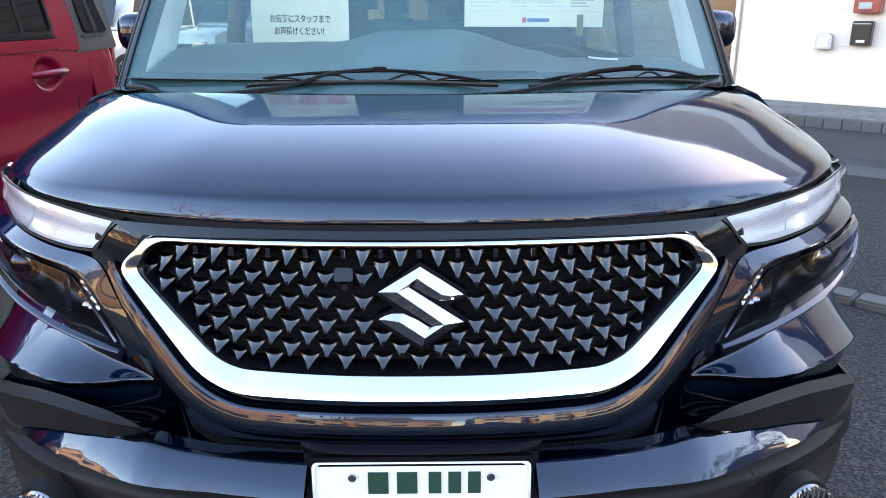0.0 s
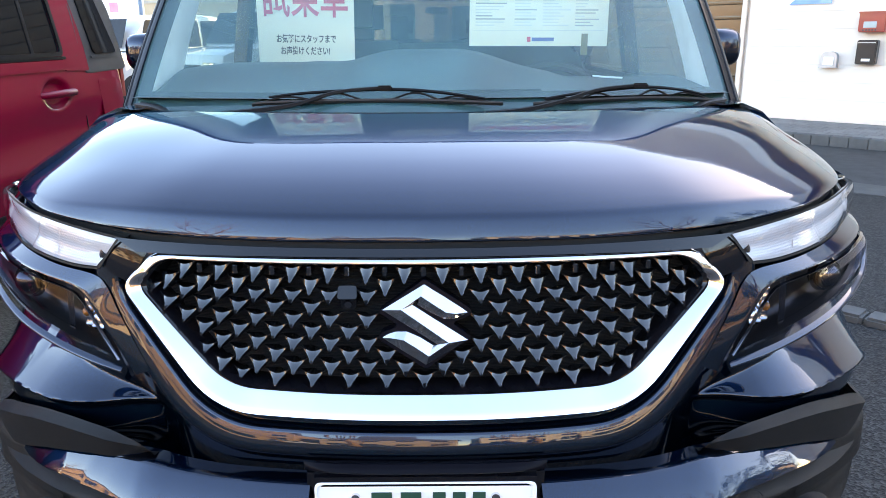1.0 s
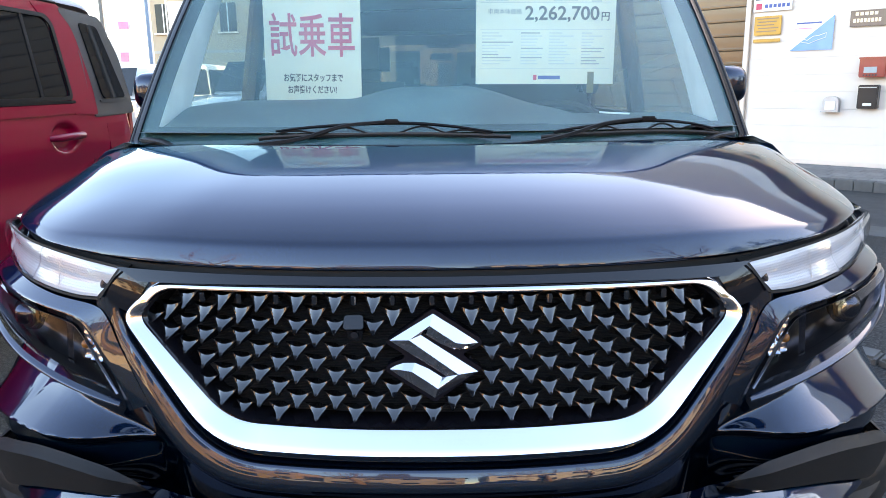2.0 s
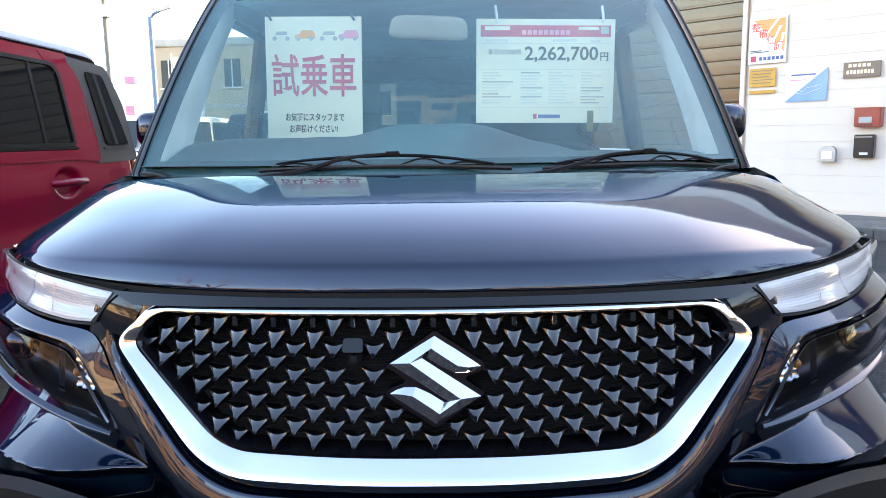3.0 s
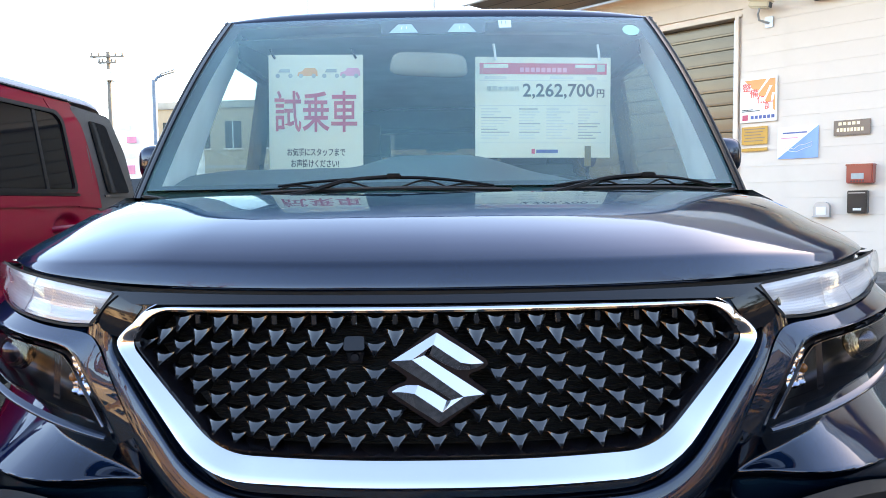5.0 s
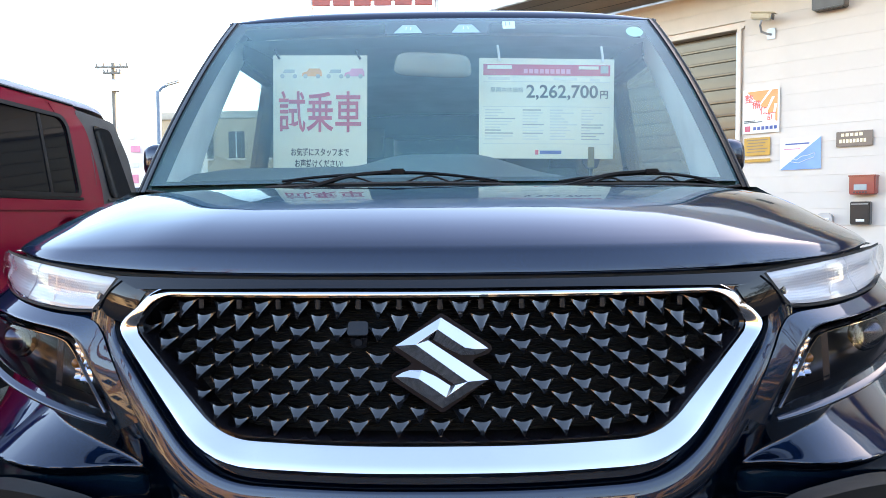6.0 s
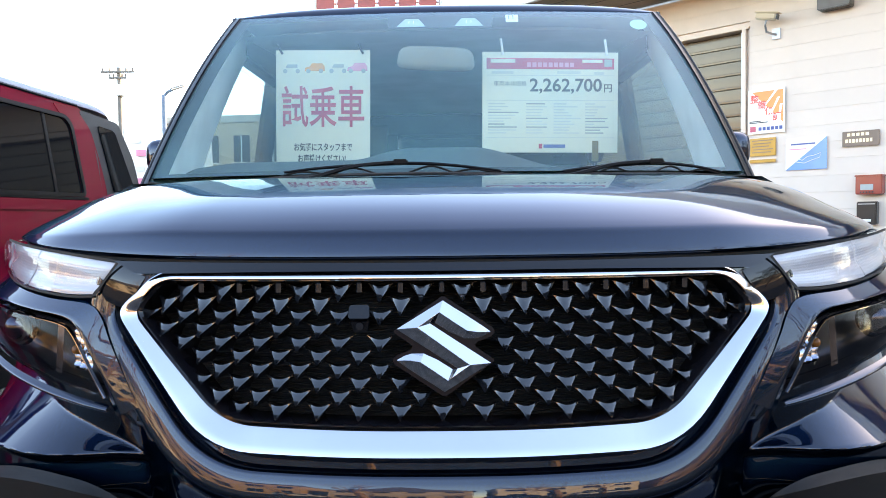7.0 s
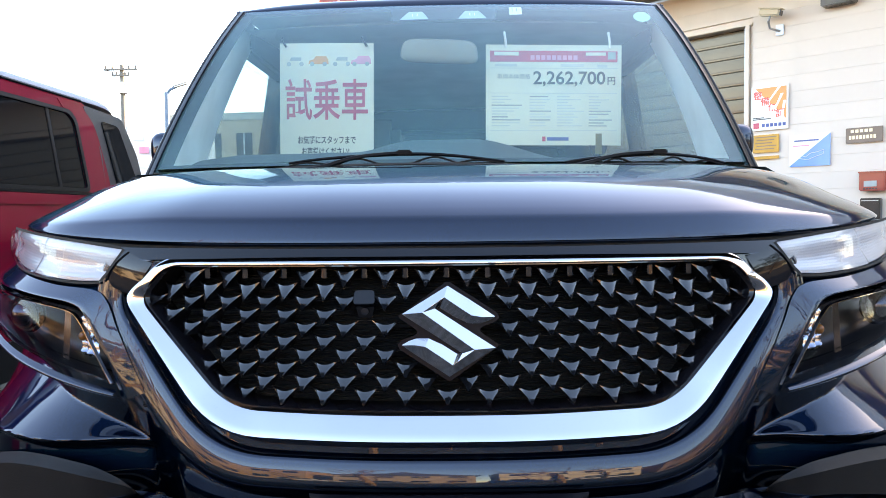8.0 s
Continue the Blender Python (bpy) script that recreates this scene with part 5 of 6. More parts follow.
part("cord", tube(bmesh.new(), [(0.429, 1.08, 1.135), (0.452, 1.03, 1.134), (0.490, 1.005, 1.133)], 0.0025, 6), M_PLATE, lead)

# ---------- ground ----------
bm = bmesh.new()
xs = [-400, -120, -40, -16, -8, -4, 0, 4, 8, 16, 40, 120, 400]
g = sheet([[(x, y, 0.0) for x in xs] for y in [-400, -120, -40, -16, -8, -4, 0, 4, 8, 16, 40, 120, 400]])
tagged(part("ground", g, M_ASPHALT, None, smooth=False), "worn grey asphalt forecourt with pale grit", "ground", kind="structure")

# ---------- showroom building: wall frame of reference ----------
# local x runs along the wall towards the street, local -y faces the forecourt
WALL = Matrix.Translation((5.39, 8.80, 0)) @ Matrix.Rotation(radians(-45), 4, "Z")
X0, X1, ZW = -5.4, 10.4, 4.35      # wall from its far corner to its street corner, up to the eaves
D0, D1, ZD = -5.1, -1.56, 3.70      # the shutter's opening
building = tagged(new("wall_showroom"), "white horizontal siding wall with a roller shutter opening", "wall", kind="structure")
building.matrix_world = WALL
# the leg left of D0 is unseen, added to darken the red car's reflections
for (a, b, z0, z1) in ((D1, X1, 0.0, ZW), (X0 - 3.8, D0, 0.0, ZW), (D0, D1, ZD, ZW)):
    part("wall_core", boxed(((a + b) / 2, 0.16, (z0 + z1) / 2), (b - a, 0.28, z1 - z0)), M_MORTAR if a < D0 else M_TRIMWHITE, building, smooth=False)
# out of view, height assumed: added to keep sun off the cars
part("unseen_upper_block", boxed(((X0 + X1) / 2, 3.2, 5.9), (X1 - X0, 5.6, 3.1)), M_FASCIA, building, smooth=False)
for a, b in ((X0, X0 + 0.25), (X1 - 0.25, X1)):
    part("end_wall", boxed(((a + b) / 2, 3.3, 2.18), (0.25, 6.0, 4.36)), M_CONC, building, smooth=False)
part("back_wall", boxed(((X0 + X1) / 2, 6.2, 2.18), (X1 - X0, 0.25, 4.36)), M_CONC, building, smooth=False)
panel_mesh = bpy.data.meshes.new("facade_panel")
bm = boxed((0, 0, 0), (1.79, 0.03, 0.895), 0.006, None, 1)
bm.to_mesh(panel_mesh), bm.free()
panel_mesh.materials.append(M_PANEL)
for r in range(3):
    for k in range(6):
        pn = new("facade_panel", panel_mesh)
        pn.parent, pn.location = building, (X0 + 0.95 + 1.82 * k, 0.385, 4.95 + 0.925 * r)
part("soffit", boxed(((X0 + X1) / 2, -0.70, 4.46), (X1 - X0 + 0.3, 1.6, 0.10), 0.01), M_SOFFIT, building, "beige soffit boards")
part("fascia", boxed(((X0 + X1) / 2, -1.52, 4.62), (X1 - X0 + 0.4, 0.08, 0.46), 0.01), M_FASCIA, building)
for k in range(3):
    part("soffit_joint", boxed(((X0 + X1) / 2, -0.25 - 0.45 * k, 4.408), (X1 - X0, 0.012, 0.004)), M_MORTAR, building, smooth=False)
part("corner_trim", boxed((D1 + 0.03, -0.012, ZD / 2 + 0.02), (0.06, 0.06, ZD + 0.04), 0.006), M_TRIMWHITE, building, "white metal corner trim")
part("lintel_trim", boxed(((D0 + D1) / 2, -0.014, ZD + 0.018), (D1 - D0 + 0.2, 0.055, 0.035), 0.006), M_TRIMWHITE, building)
part("base_flashing", boxed(((D1 + X1) / 2 + 0.05, -0.016, 0.13), (X1 - D1 - 0.10, 0.03, 0.06), 0.004), M_TRIMWHITE, building)

shutter = thing("roller_shutter", "closed beige steel roller shutter with horizontal slats", "shutter")
shutter.matrix_world = WALL
part("guide_rail", boxed((D1 - 0.03, 0.10, ZD / 2), (0.05, 0.08, ZD), 0.005), M_ALU, shutter)
part("guide_rail", boxed((D0 + 0.03, 0.10, ZD / 2), (0.05, 0.08, ZD), 0.005), M_ALU, shutter)
slat = [(0.002, 0.0), (-0.005, 0.006), (-0.006, 0.030), (-0.0045, 0.040), (-0.0055, 0.120), (-0.005, 0.194), (0.002, 0.200)]
bm = sheet([[(x, 0.15 + y, z) for y, z in slat] for x in (D0 + 0.05, D1 - 0.05)])
slat_mesh = bpy.data.meshes.new("shutter_slat")
bm.to_mesh(slat_mesh), bm.free()
slat_mesh.materials.append(M_SHUTTER)
for k in range(18):
    s = new("shutter_slat", slat_mesh)
    s.parent, s.location = shutter, (0, 0, 0.03 + 0.204 * k)
part("shutter_backing", boxed(((D0 + D1) / 2, 0.22, ZD / 2), (D1 - D0, 0.04, ZD)), M_MORTAR, shutter, smooth=False)

# ---------- things on the wall ----------
def wall_thing(name, label, category, x, z, y=-0.03):
    e = thing(name, label, category)
    e.matrix_world = WALL @ Matrix.Translation((x, y, z))
    return e


s = wall_thing("service_sign", "square orange and white service warranty sign screwed to siding", "sign", -1.20, 2.48, -0.045)
part("sign_board", boxed((0, 0, 0), (0.52, 0.012, 0.63), 0.003), M_PLATE, s, smooth=False)
part("orange_field", prism([(-0.20, 0.285), (0.235, 0.285), (0.235, -0.165), (0.225, -0.165)], 0.001, Matrix.Translation((0, -0.0075, 0))), M_PRINT_ORANGE, s, smooth=False)
for k in range(3):
    part("white_stripe", prism([(-0.08 + 0.12 * k, 0.02 - 0.10 * k), (-0.065 + 0.12 * k, 0.005 - 0.10 * k), (0.16 + 0.035 * k, 0.285 - 0.1 * k), (0.12 + 0.035 * k, 0.285 - 0.1 * k)], 0.001, Matrix.Translation((0, -0.0088, 0))), M_PLATE, s, smooth=False)
for k, ch in enumerate("整備保証"):
    part("letter_tile", boxed((-0.165 + 0.105 * k, -0.009, 0.175 - 0.09 * k), (0.105, 0.001, 0.100)), M_PLATE, s, smooth=False)
    lettering("letter", ch, 0.125, M_PRINT_SCARLET, s, put(-0.165 + 0.105 * k, 0.175 - 0.09 * k, -0.0105), bold=0.0022)
for z, w in ((-0.135, 0.16), (-0.155, 0.26)):
    flat(s, "printed_line", -0.235, z - 0.007, -0.235 + w, z + 0.007, M_PRINT_DARK, -0.0085)
flat(s, "brand_mark", -0.225, -0.285, -0.145, -0.205, M_PRINT_RED, -0.0085)
for k in range(6):
    flat(s, "brand_bar", -0.105 + 0.058 * k, -0.270, -0.062 + 0.058 * k, -0.222, M_PRINT_NAVY, -0.0085)

s = wall_thing("brass_plaque", "brass-coloured registration plaque with dark engraved lines", "plaque", -1.25, 1.975, -0.042)
part("plaque_plate", boxed((0, 0, 0), (0.37, 0.010, 0.255), 0.003), M_BRASS, s, smooth=False)
for k in range(5):
    flat(s, "engraved_line", -0.15 + 0.02 * (k % 2), 0.085 - 0.042 * k, 0.15 - 0.03 * (k % 3), 0.10 - 0.042 * k, M_PLAQUE, -0.0058)
s2 = wall_thing("brass_strip", "narrow brass strip below the plaque", "plaque", -1.25, 1.775, -0.042)
part("strip_plate", boxed((0, 0, 0), (0.37, 0.010, 0.045), 0.002), M_BRASS, s2, smooth=False)

s = wall_thing("map_sticker", "blue and white triangular poster with a pale map outline", "poster", -0.66, 1.84, -0.036)
part("poster_sheet", boxed((0, 0, 0), (0.54, 0.002, 0.44)), M_PLATE, s, smooth=False)
part("blue_field", prism([(0.27, 0.22), (0.27, -0.22), (-0.27, -0.22)], 0.0008, Matrix.Translation((0, -0.0019, 0))), M_PRINT_BLUE, s, smooth=False)
outline = [(-0.17, -0.08), (-0.12, -0.06), (-0.05, -0.09), (0.02, -0.04), (0.10, -0.03), (0.19, 0.0), (0.18, -0.06), (0.08, -0.09), (-0.02, -0.13), (-0.12, -0.11), (-0.17, -0.08)]
part("map_outline", tube(bmesh.new(), [(x, -0.003, z) for x, z in outline], 0.004, 5), M_PLATE, s)
flat(s, "printed_line", -0.20, 0.125, 0.12, 0.145, M_PRINT_NAVY, -0.0022)
flat(s, "printed_line", -0.22, 0.06, 0.0, 0.072, M_PRINT_PINK, -0.0022)

s = wall_thing("bronze_plaque", "dark bronze plaque with pale raised characters as bars", "plaque", 0.02, 1.99, -0.045)
part("plaque_plate", boxed((0, 0, 0), (0.44, 0.012, 0.20), 0.004), M_PLAQUE, s, smooth=False)
for r, (n, w) in enumerate(((5, 0.045), (8, 0.034))):
    for k in range(n):
        x = -0.16 + k * w * 1.22 + 0.02 * r * -1
        flat(s, "raised_bar", x, 0.035 - 0.085 * r, x + w * 0.85, 0.075 - 0.078 * r, M_GOLDTEXT, -0.0075)

s = wall_thing("alarm_box", "red enamelled wall box with grey display window", "box", 0.155, 1.375, -0.10)
part("box_body", boxed((0, 0, 0), (0.31, 0.15, 0.245), 0.012), M_BOXRED, s)
part("box_lid", boxed((0, -0.005, 0.118), (0.325, 0.17, 0.02), 0.005), M_BOXRED, s)
d = part("box_window", boxed((-0.02, -0.077, -0.03), (0.15, 0.006, 0.075), 0.002), M_SCREEN, s)
for k in range(5):
    part("box_button", boxed((-0.09 + 0.035 * k, -0.078, -0.095), (0.02, 0.006, 0.018), 0.002), M_PRINT_DARK, s)
s = wall_thing("mail_box", "black steel wall letter box with white label", "letter box", 0.125, 1.01, -0.085)
part("box_body", boxed((0, 0, 0), (0.235, 0.11, 0.30), 0.010), M_BOXBLACK, s)
part("box_flap", boxed((0, -0.058, 0.105), (0.225, 0.012, 0.06), 0.004), M_BOXBLACK, s)
part("slot_edge", boxed((0, -0.066, 0.118), (0.20, 0.004, 0.012), 0.001), M_ALU, s)
part("box_label", boxed((0.005, -0.057, -0.095), (0.10, 0.004, 0.032), 0.001), M_PLATE, s)
s = wall_thing("vent_hood", "small white rounded vent hood on the wall", "vent", -0.315, 0.915, -0.035)
bm = prism(rounded([(-0.10, 0.10), (0.10, 0.10), (0.10, -0.10), (-0.10, -0.10)], [0.09, 0.09, 0.01, 0.01], 10), 0.085, Matrix.Translation((0, -0.08, 0)), 0.010)
part("hood_shell", bm, M_ALU, s, "grey metal hood")
part("hood_face", boxed((0.0, -0.088, -0.02), (0.13, 0.012, 0.11), 0.005), M_PLATE, s)
part("hood_sill", boxed((0, -0.06, -0.10), (0.22, 0.10, 0.012), 0.003), M_ALU, s)

s = wall_thing("security_camera", "beige bullet security camera on a curved wall bracket", "camera", -1.12, 3.66, -0.03)
bm = boxed((0, 0, 0), (0.29, 0.11, 0.09), 0.02, Matrix.Translation((0.0, -0.22, 0.10)) @ Matrix.Rotation(radians(12), 4, "Y"), 3)
cam_body = part("camera_body", bm, M_CREAM, s, angle=60)
part("camera_hood", boxed((0, 0, 0), (0.33, 0.13, 0.015), 0.005, Matrix.Translation((0.015, -0.22, 0.152)) @ Matrix.Rotation(radians(12), 4, "Y")), M_CREAM, s)
part("camera_glass", boxed((0, 0, 0), (0.012, 0.09, 0.07), 0.003, Matrix.Translation((0.146, -0.22, 0.069)) @ Matrix.Rotation(radians(12), 4, "Y")), M_BOXBLACK, s)
part("bracket", tube(bmesh.new(), [(0.0, -0.22, 0.07), (-0.02, -0.23, -0.02), (-0.02, -0.18, -0.10), (0.02, -0.08, -0.12), (0.05, 0.0, -0.12)], 0.016, 8), M_ALU, s)
part("bracket_plate", boxed((0.05, -0.004, -0.11), (0.11, 0.02, 0.15), 0.005), M_ALU, s)
s = wall_thing("wall_vent_cover", "dark louvred vent cover under the eaves", "vent", -0.28, 3.80, -0.03)
part("vent_body", boxed((0, -0.09, 0), (0.40, 0.20, 0.16), 0.01), M_QUARTER, s)
for k in range(4):
    part("louvre", boxed((0, -0.09 - 0.0, -0.082 - 0.0), (0.34, 0.03, 0.008), 0.002, Matrix.Translation((0, -0.07 + 0.045 * k, 0))), M_BOXBLACK, s)

# ---------- other cars ----------
def lofted_car(name, label, prof_low, prof_roof, width, paint, at, turn, roof_paint=None, glass_mat=None, group=""):
    """A whole car: lower body and cabin drawn from side profiles (y along the car, z up), rounded across its width, with panes, lamps and wheels."""
    c = thing(name, label, "car", group)
    c.matrix_world = pose(*at, 0, 0, turn)
    h = width / 2
    def body(prof, wmax, tuck, nm, mat_):
        n = len(prof)
        rows = []
        for k in np.linspace(-1, 1, 17):
            sh = 1 - 0.06 * abs(k) ** 6
            cy, cz = sum(p[0] for p in prof) / n, min(p[1] for p in prof)
            rows.append([(k * wmax * (1 - tuck * (z - cz)), cy + (y - cy) * sh, cz + (z - cz) * (1 - 0.05 * abs(k) ** 8)) for y, z in prof])
        bm = sheet([r + [r[0]] for r in rows])
        bmesh.ops.remove_doubles(bm, verts=bm.verts, dist=1e-4)
        es = [e for e in bm.edges if e.is_boundary]
        bmesh.ops.holes_fill(bm, edges=es)
        return part(nm, bm, mat_, c, angle=35)
    body(prof_low, h, 0.0, "body", paint)
    body(prof_roof, h * 0.96, 0.16, "cabin", roof_paint or paint)
    ys, zs = [p[0] for p in prof_roof], [p[1] for p in prof_roof]
    z0, z1 = min(zs), max(zs)
    gm = glass_mat or M_PRIVACY
    L0, L1 = min(p[0] for p in prof_low), max(p[0] for p in prof_low)
    for s in (1, -1):
        a0, a1 = min(ys) + 0.35, max(ys) - 0.30
        n = 3
        for k in range(n):
            w = (a1 - a0) / n
            o = rounded([(a0 + w * k + 0.04 + (0.18 if k == 0 else 0), z1 - 0.13), (a0 + w * (k + 1) - 0.03, z1 - 0.12), (a0 + w * (k + 1) - 0.03, z0 + 0.06), (a0 + w * k + 0.02, z0 + 0.06)], 0.03, 4)
            part("side_window", prism(o, 0.006, Matrix(((0, s, -s * 0.16 * h * 0.96, s * (h * 0.965 + 0.16 * h * 0.96 * z0)), (1, 0, 0, 0), (0, 0, 1, 0), (0, 0, 0, 1)))), M_WINDOWDARK, c, smooth=False)
        for y in (L0 + 0.66, L1 - 0.62):
            wh = part("wheel", rod(bmesh.new(), (s * (h - 0.19), y, 0.31), (s * (h + 0.004), y, 0.31), 0.31, 0.30, 32), M_TYRE, c, "black tyre", angle=30)
            part("rim", rod(bmesh.new(), (s * (h - 0.1), y, 0.31), (s * (h + 0.010), y, 0.31), 0.205, 0.195, 24), M_ALLOY, wh)
            for k in range(5):
                an = 2 * math.pi * k / 5
                part("spoke", rod(bmesh.new(), (s * (h + 0.012), y, 0.31), (s * (h + 0.012), y + 0.19 * math.cos(an), 0.31 + 0.19 * math.sin(an)), 0.022, 0.016, 6), M_CHROME_DARK, wh)
        part("headlight", boxed((s * (h - 0.24), L0 + 0.03, 0.76), (0.34, 0.10, 0.17), 0.03), M_REFLECT, c, "clear headlight")
        part("tail_light", boxed((s * (h - 0.09), L1 - 0.05, 0.85), (0.14, 0.08, 0.32), 0.02), M_BOXRED, c)
        part("door_mirror", boxed((s * (h + 0.09), min(ys) + 0.42, z0 + 0.08), (0.18, 0.09, 0.14), 0.03), paint, c)
    f = [p for p in prof_roof if p[0] < sum(ys) / len(ys)]
    fy0, fy1 = min(p[0] for p in f), [p[0] for p in f if p[1] > z0 + 0.3]
    part("windscreen", sheet([[(x * (1 - 0.10 * v), fy0 + 0.06 + (min(fy1) - fy0 - 0.05) * v - 0.035, z0 + 0.06 + (z1 - z0 - 0.17) * v) for x in np.linspace(-h * 0.84, h * 0.84, 9)] for v in np.linspace(0, 1, 5)]), M_WINDOWDARK, c)
    part("front_grille", boxed((0, L0 + 0.015, 0.72), (width * 0.46, 0.07, 0.17), 0.02), M_PIANO, c)
    part("lower_grille", boxed((0, L0 + 0.01, 0.42), (width * 0.62, 0.07, 0.15), 0.03), M_CLAD, c)
    part("plate", boxed((0, L0 - 0.025, 0.55), (0.33, 0.012, 0.165), 0.004), M_PLATE, c)
    return c


VAN_LOW = [(0.0, 0.35), (-0.02, 0.6), (0.05, 0.86), (0.25, 0.98), (0.72, 1.06), (2.2, 1.10), (3.40, 1.10), (3.52, 0.95), (3.52, 0.40), (3.4, 0.26), (0.12, 0.26)]
VAN_CAB = [(0.52, 1.04), (0.80, 1.38), (1.05, 1.62), (1.35, 1.70), (2.4, 1.73), (3.15, 1.70), (3.32, 1.60), (3.46, 1.06)]
SUV_LOW = [(0.0, 0.42), (-0.03, 0.7), (0.03, 0.98), (0.25, 1.06), (1.05, 1.12), (2.4, 1.16), (4.0, 1.16), (4.15, 1.0), (4.15, 0.48), (4.0, 0.32), (0.12, 0.32)]
SUV_CAB = [(0.95, 1.10), (1.35, 1.55), (1.60, 1.76), (2.0, 1.82), (3.0, 1.84), (3.75, 1.80), (3.92, 1.68), (4.05, 1.12)]
lofted_car("parked_suv", "white off-road estate car with round lamps parked further back", SUV_LOW, SUV_CAB, 1.70, M_WHITE_CAR, (-4.60, 12.6, 0), -35, group="cars on the forecourt")
lofted_car("parked_van", "white box-shaped small van parked in the row", VAN_LOW, VAN_CAB, 1.48, M_WHITE_CAR, (-6.75, 12.9, 0), -30, group="cars on the forecourt")

# the wine red car alongside, its flank in close view
red = thing("red_car", "wine red boxy crossover with pale roof and grey rear pillar", "car")
red.matrix_world = pose(-2.0, 0, 0, 0, 0, 0)
def flank_x(z):
    return -0.13 * max(0, z - 1.16) - 0.05 * max(0, 0.62 - z) - 0.02 * smooth01(0.9, 1.16, z)


def red_panel(name, outline, proud, material, label="", depth=0.02, bevel=0.006, parent=None):
    """A piece of the red car's flank, outline in y and z, following its lean."""
    bm = prism(outline, depth, None, bevel)
    for v in bm.verts:
        y, d, z = v.co.x, v.co.y, v.co.z
        v.co = (flank_x(z) + proud - d, y, z)
    return part(name, bm, material, parent or red, label, angle=35)


rows = []
for y in np.linspace(0.55, 3.88, 190):
    tuck = -0.06 * smooth01(3.76, 3.88, y) - 0.25 * smooth01(0.95, 0.55, y)
    rows.append([(flank_x(z) + tuck - 0.018 * math.exp(-((z - 0.78) / 0.09) ** 2) + 0.012 * math.exp(-((z - 0.62) / 0.05) ** 2) - 0.034 * smooth01(1.0, 0.55, math.hypot((y - 2.985) / 0.155, (z - 0.965) / 0.088)), y, z) for z in np.linspace(0.30, 1.135, 90)])
part("body_side", sheet(rows), M_RED, red, "glossy wine red flank", angle=60)
rows = []
for y in np.linspace(1.46, 3.735, 44):
    e = 0.035 * smooth01(3.3, 3.72, y) ** 2 + 0.07 * smooth01(3.62, 3.735, y) ** 2 + 0.05 * smooth01(1.75, 1.46, y)
    arc = [(flank_x(1.665) - 0.13 * (1 - math.cos(a)) - 0.05 * smooth01(3.5, 3.72, y), y, 1.672 - e + 0.060 * math.sin(a)) for a in np.linspace(0, math.pi / 2, 14)]
    rows.append(arc + [(arc[-1][0] - 0.12 * k, y, arc[-1][2] + 0.004 * k * (1 - k / 11)) for k in range(1, 12)])
part("roof", sheet(rows), M_SILVER_ROOF, red, "pale silver roof mirroring the sky", angle=60)
part("drip_rail", tube(bmesh.new(), [(flank_x(1.665) + 0.004, y, 1.670 - 0.035 * smooth01(3.3, 3.72, y) ** 2) for y in np.linspace(1.5, 3.17, 24)], 0.008, 6), M_SEAL, red)
rows = []
for y in np.linspace(0.55, 3.88, 60):
    tuck = -0.06 * smooth01(3.76, 3.88, y) - 0.25 * smooth01(0.95, 0.55, y)
    rows.append([(-1.66 - flank_x(z) - tuck, y, z) for z in np.linspace(0.30, 1.135, 16)])
part("far_side", sheet(rows), M_RED, red, angle=60)
for y0, y1 in ((1.15, 1.88), (1.95, 3.05), (3.30, 3.70)):
    part("far_window", sheet([[(-1.66 - flank_x(z), y, z) for z in (1.15, 1.55)] for y in (y0, y1)]), M_CARWINDOW, red, smooth=False)
for y0, y1 in ((1.86, 1.97), (3.04, 3.31), (3.69, 3.84)):
    part("far_pillar", sheet([[(-1.665 - flank_x(z), y, z) for z in (1.12, 1.60)] for y in (y0, y1)]), M_RED, red, smooth=False)
# front of the red car: windscreen, pillars, bonnet and nose
part("front_windscreen", sheet([[(-0.83 + u * (0.74 - 0.05 * v), 0.98 + 0.49 * v + 0.08 * u * u, 1.12 + 0.50 * v) for u in np.linspace(-1, 1, 15)] for v in np.linspace(0, 1, 6)]), M_CARWINDOW, red, "dark windscreen", angle=60)
for u in (-1, 1):
    part("front_pillar", tube(bmesh.new(), [(-0.83 + u * (0.77 - 0.05 * v), 1.04 + 0.49 * v, 1.12 + 0.50 * v) for v in (0, 0.5, 1)], 0.04, 8), M_RED, red)
nose = [(0.98, 1.13), (0.75, 1.10), (0.45, 1.05), (0.30, 0.98), (0.25, 0.86), (0.24, 0.60), (0.28, 0.34)]
part("front_body", sheet([[(-0.83 + u * 0.80, y + 0.10 * abs(u) ** 3, z - 0.03 * abs(u) ** 4) for y, z in nose] for u in np.linspace(-1, 1, 19)]), M_RED, red, "wine red bonnet and nose", angle=60)
part("front_grille", boxed((-0.83, 0.245, 0.82), (0.80, 0.05, 0.16), 0.03), M_PIANO, red)
part("front_bumper", boxed((-0.83, 0.26, 0.45), (1.40, 0.10, 0.22), 0.04), M_CLAD, red)
for u in (-1, 1):
    part("front_lamp", boxed((-0.83 + u * 0.56, 0.285, 0.83), (0.20, 0.06, 0.18), 0.04), M_REFLECT, red)
red_panel("roof_rail_band", rounded([(1.4, 1.668), (3.20, 1.668), (3.30, 1.585), (1.4, 1.580)], [0.012, 0.07, 0.02, 0.012]), 0.004, M_RED, "red band over the doors")
red_panel("rear_door_window", rounded([(1.95, 1.582), (3.01, 1.582), (3.065, 1.545), (3.095, 1.178), (1.95, 1.168)], [0.02, 0.06, 0.05, 0.03, 0.02], 6), 0.000, M_CARWINDOW, "dark tinted rear door window", 0.012)
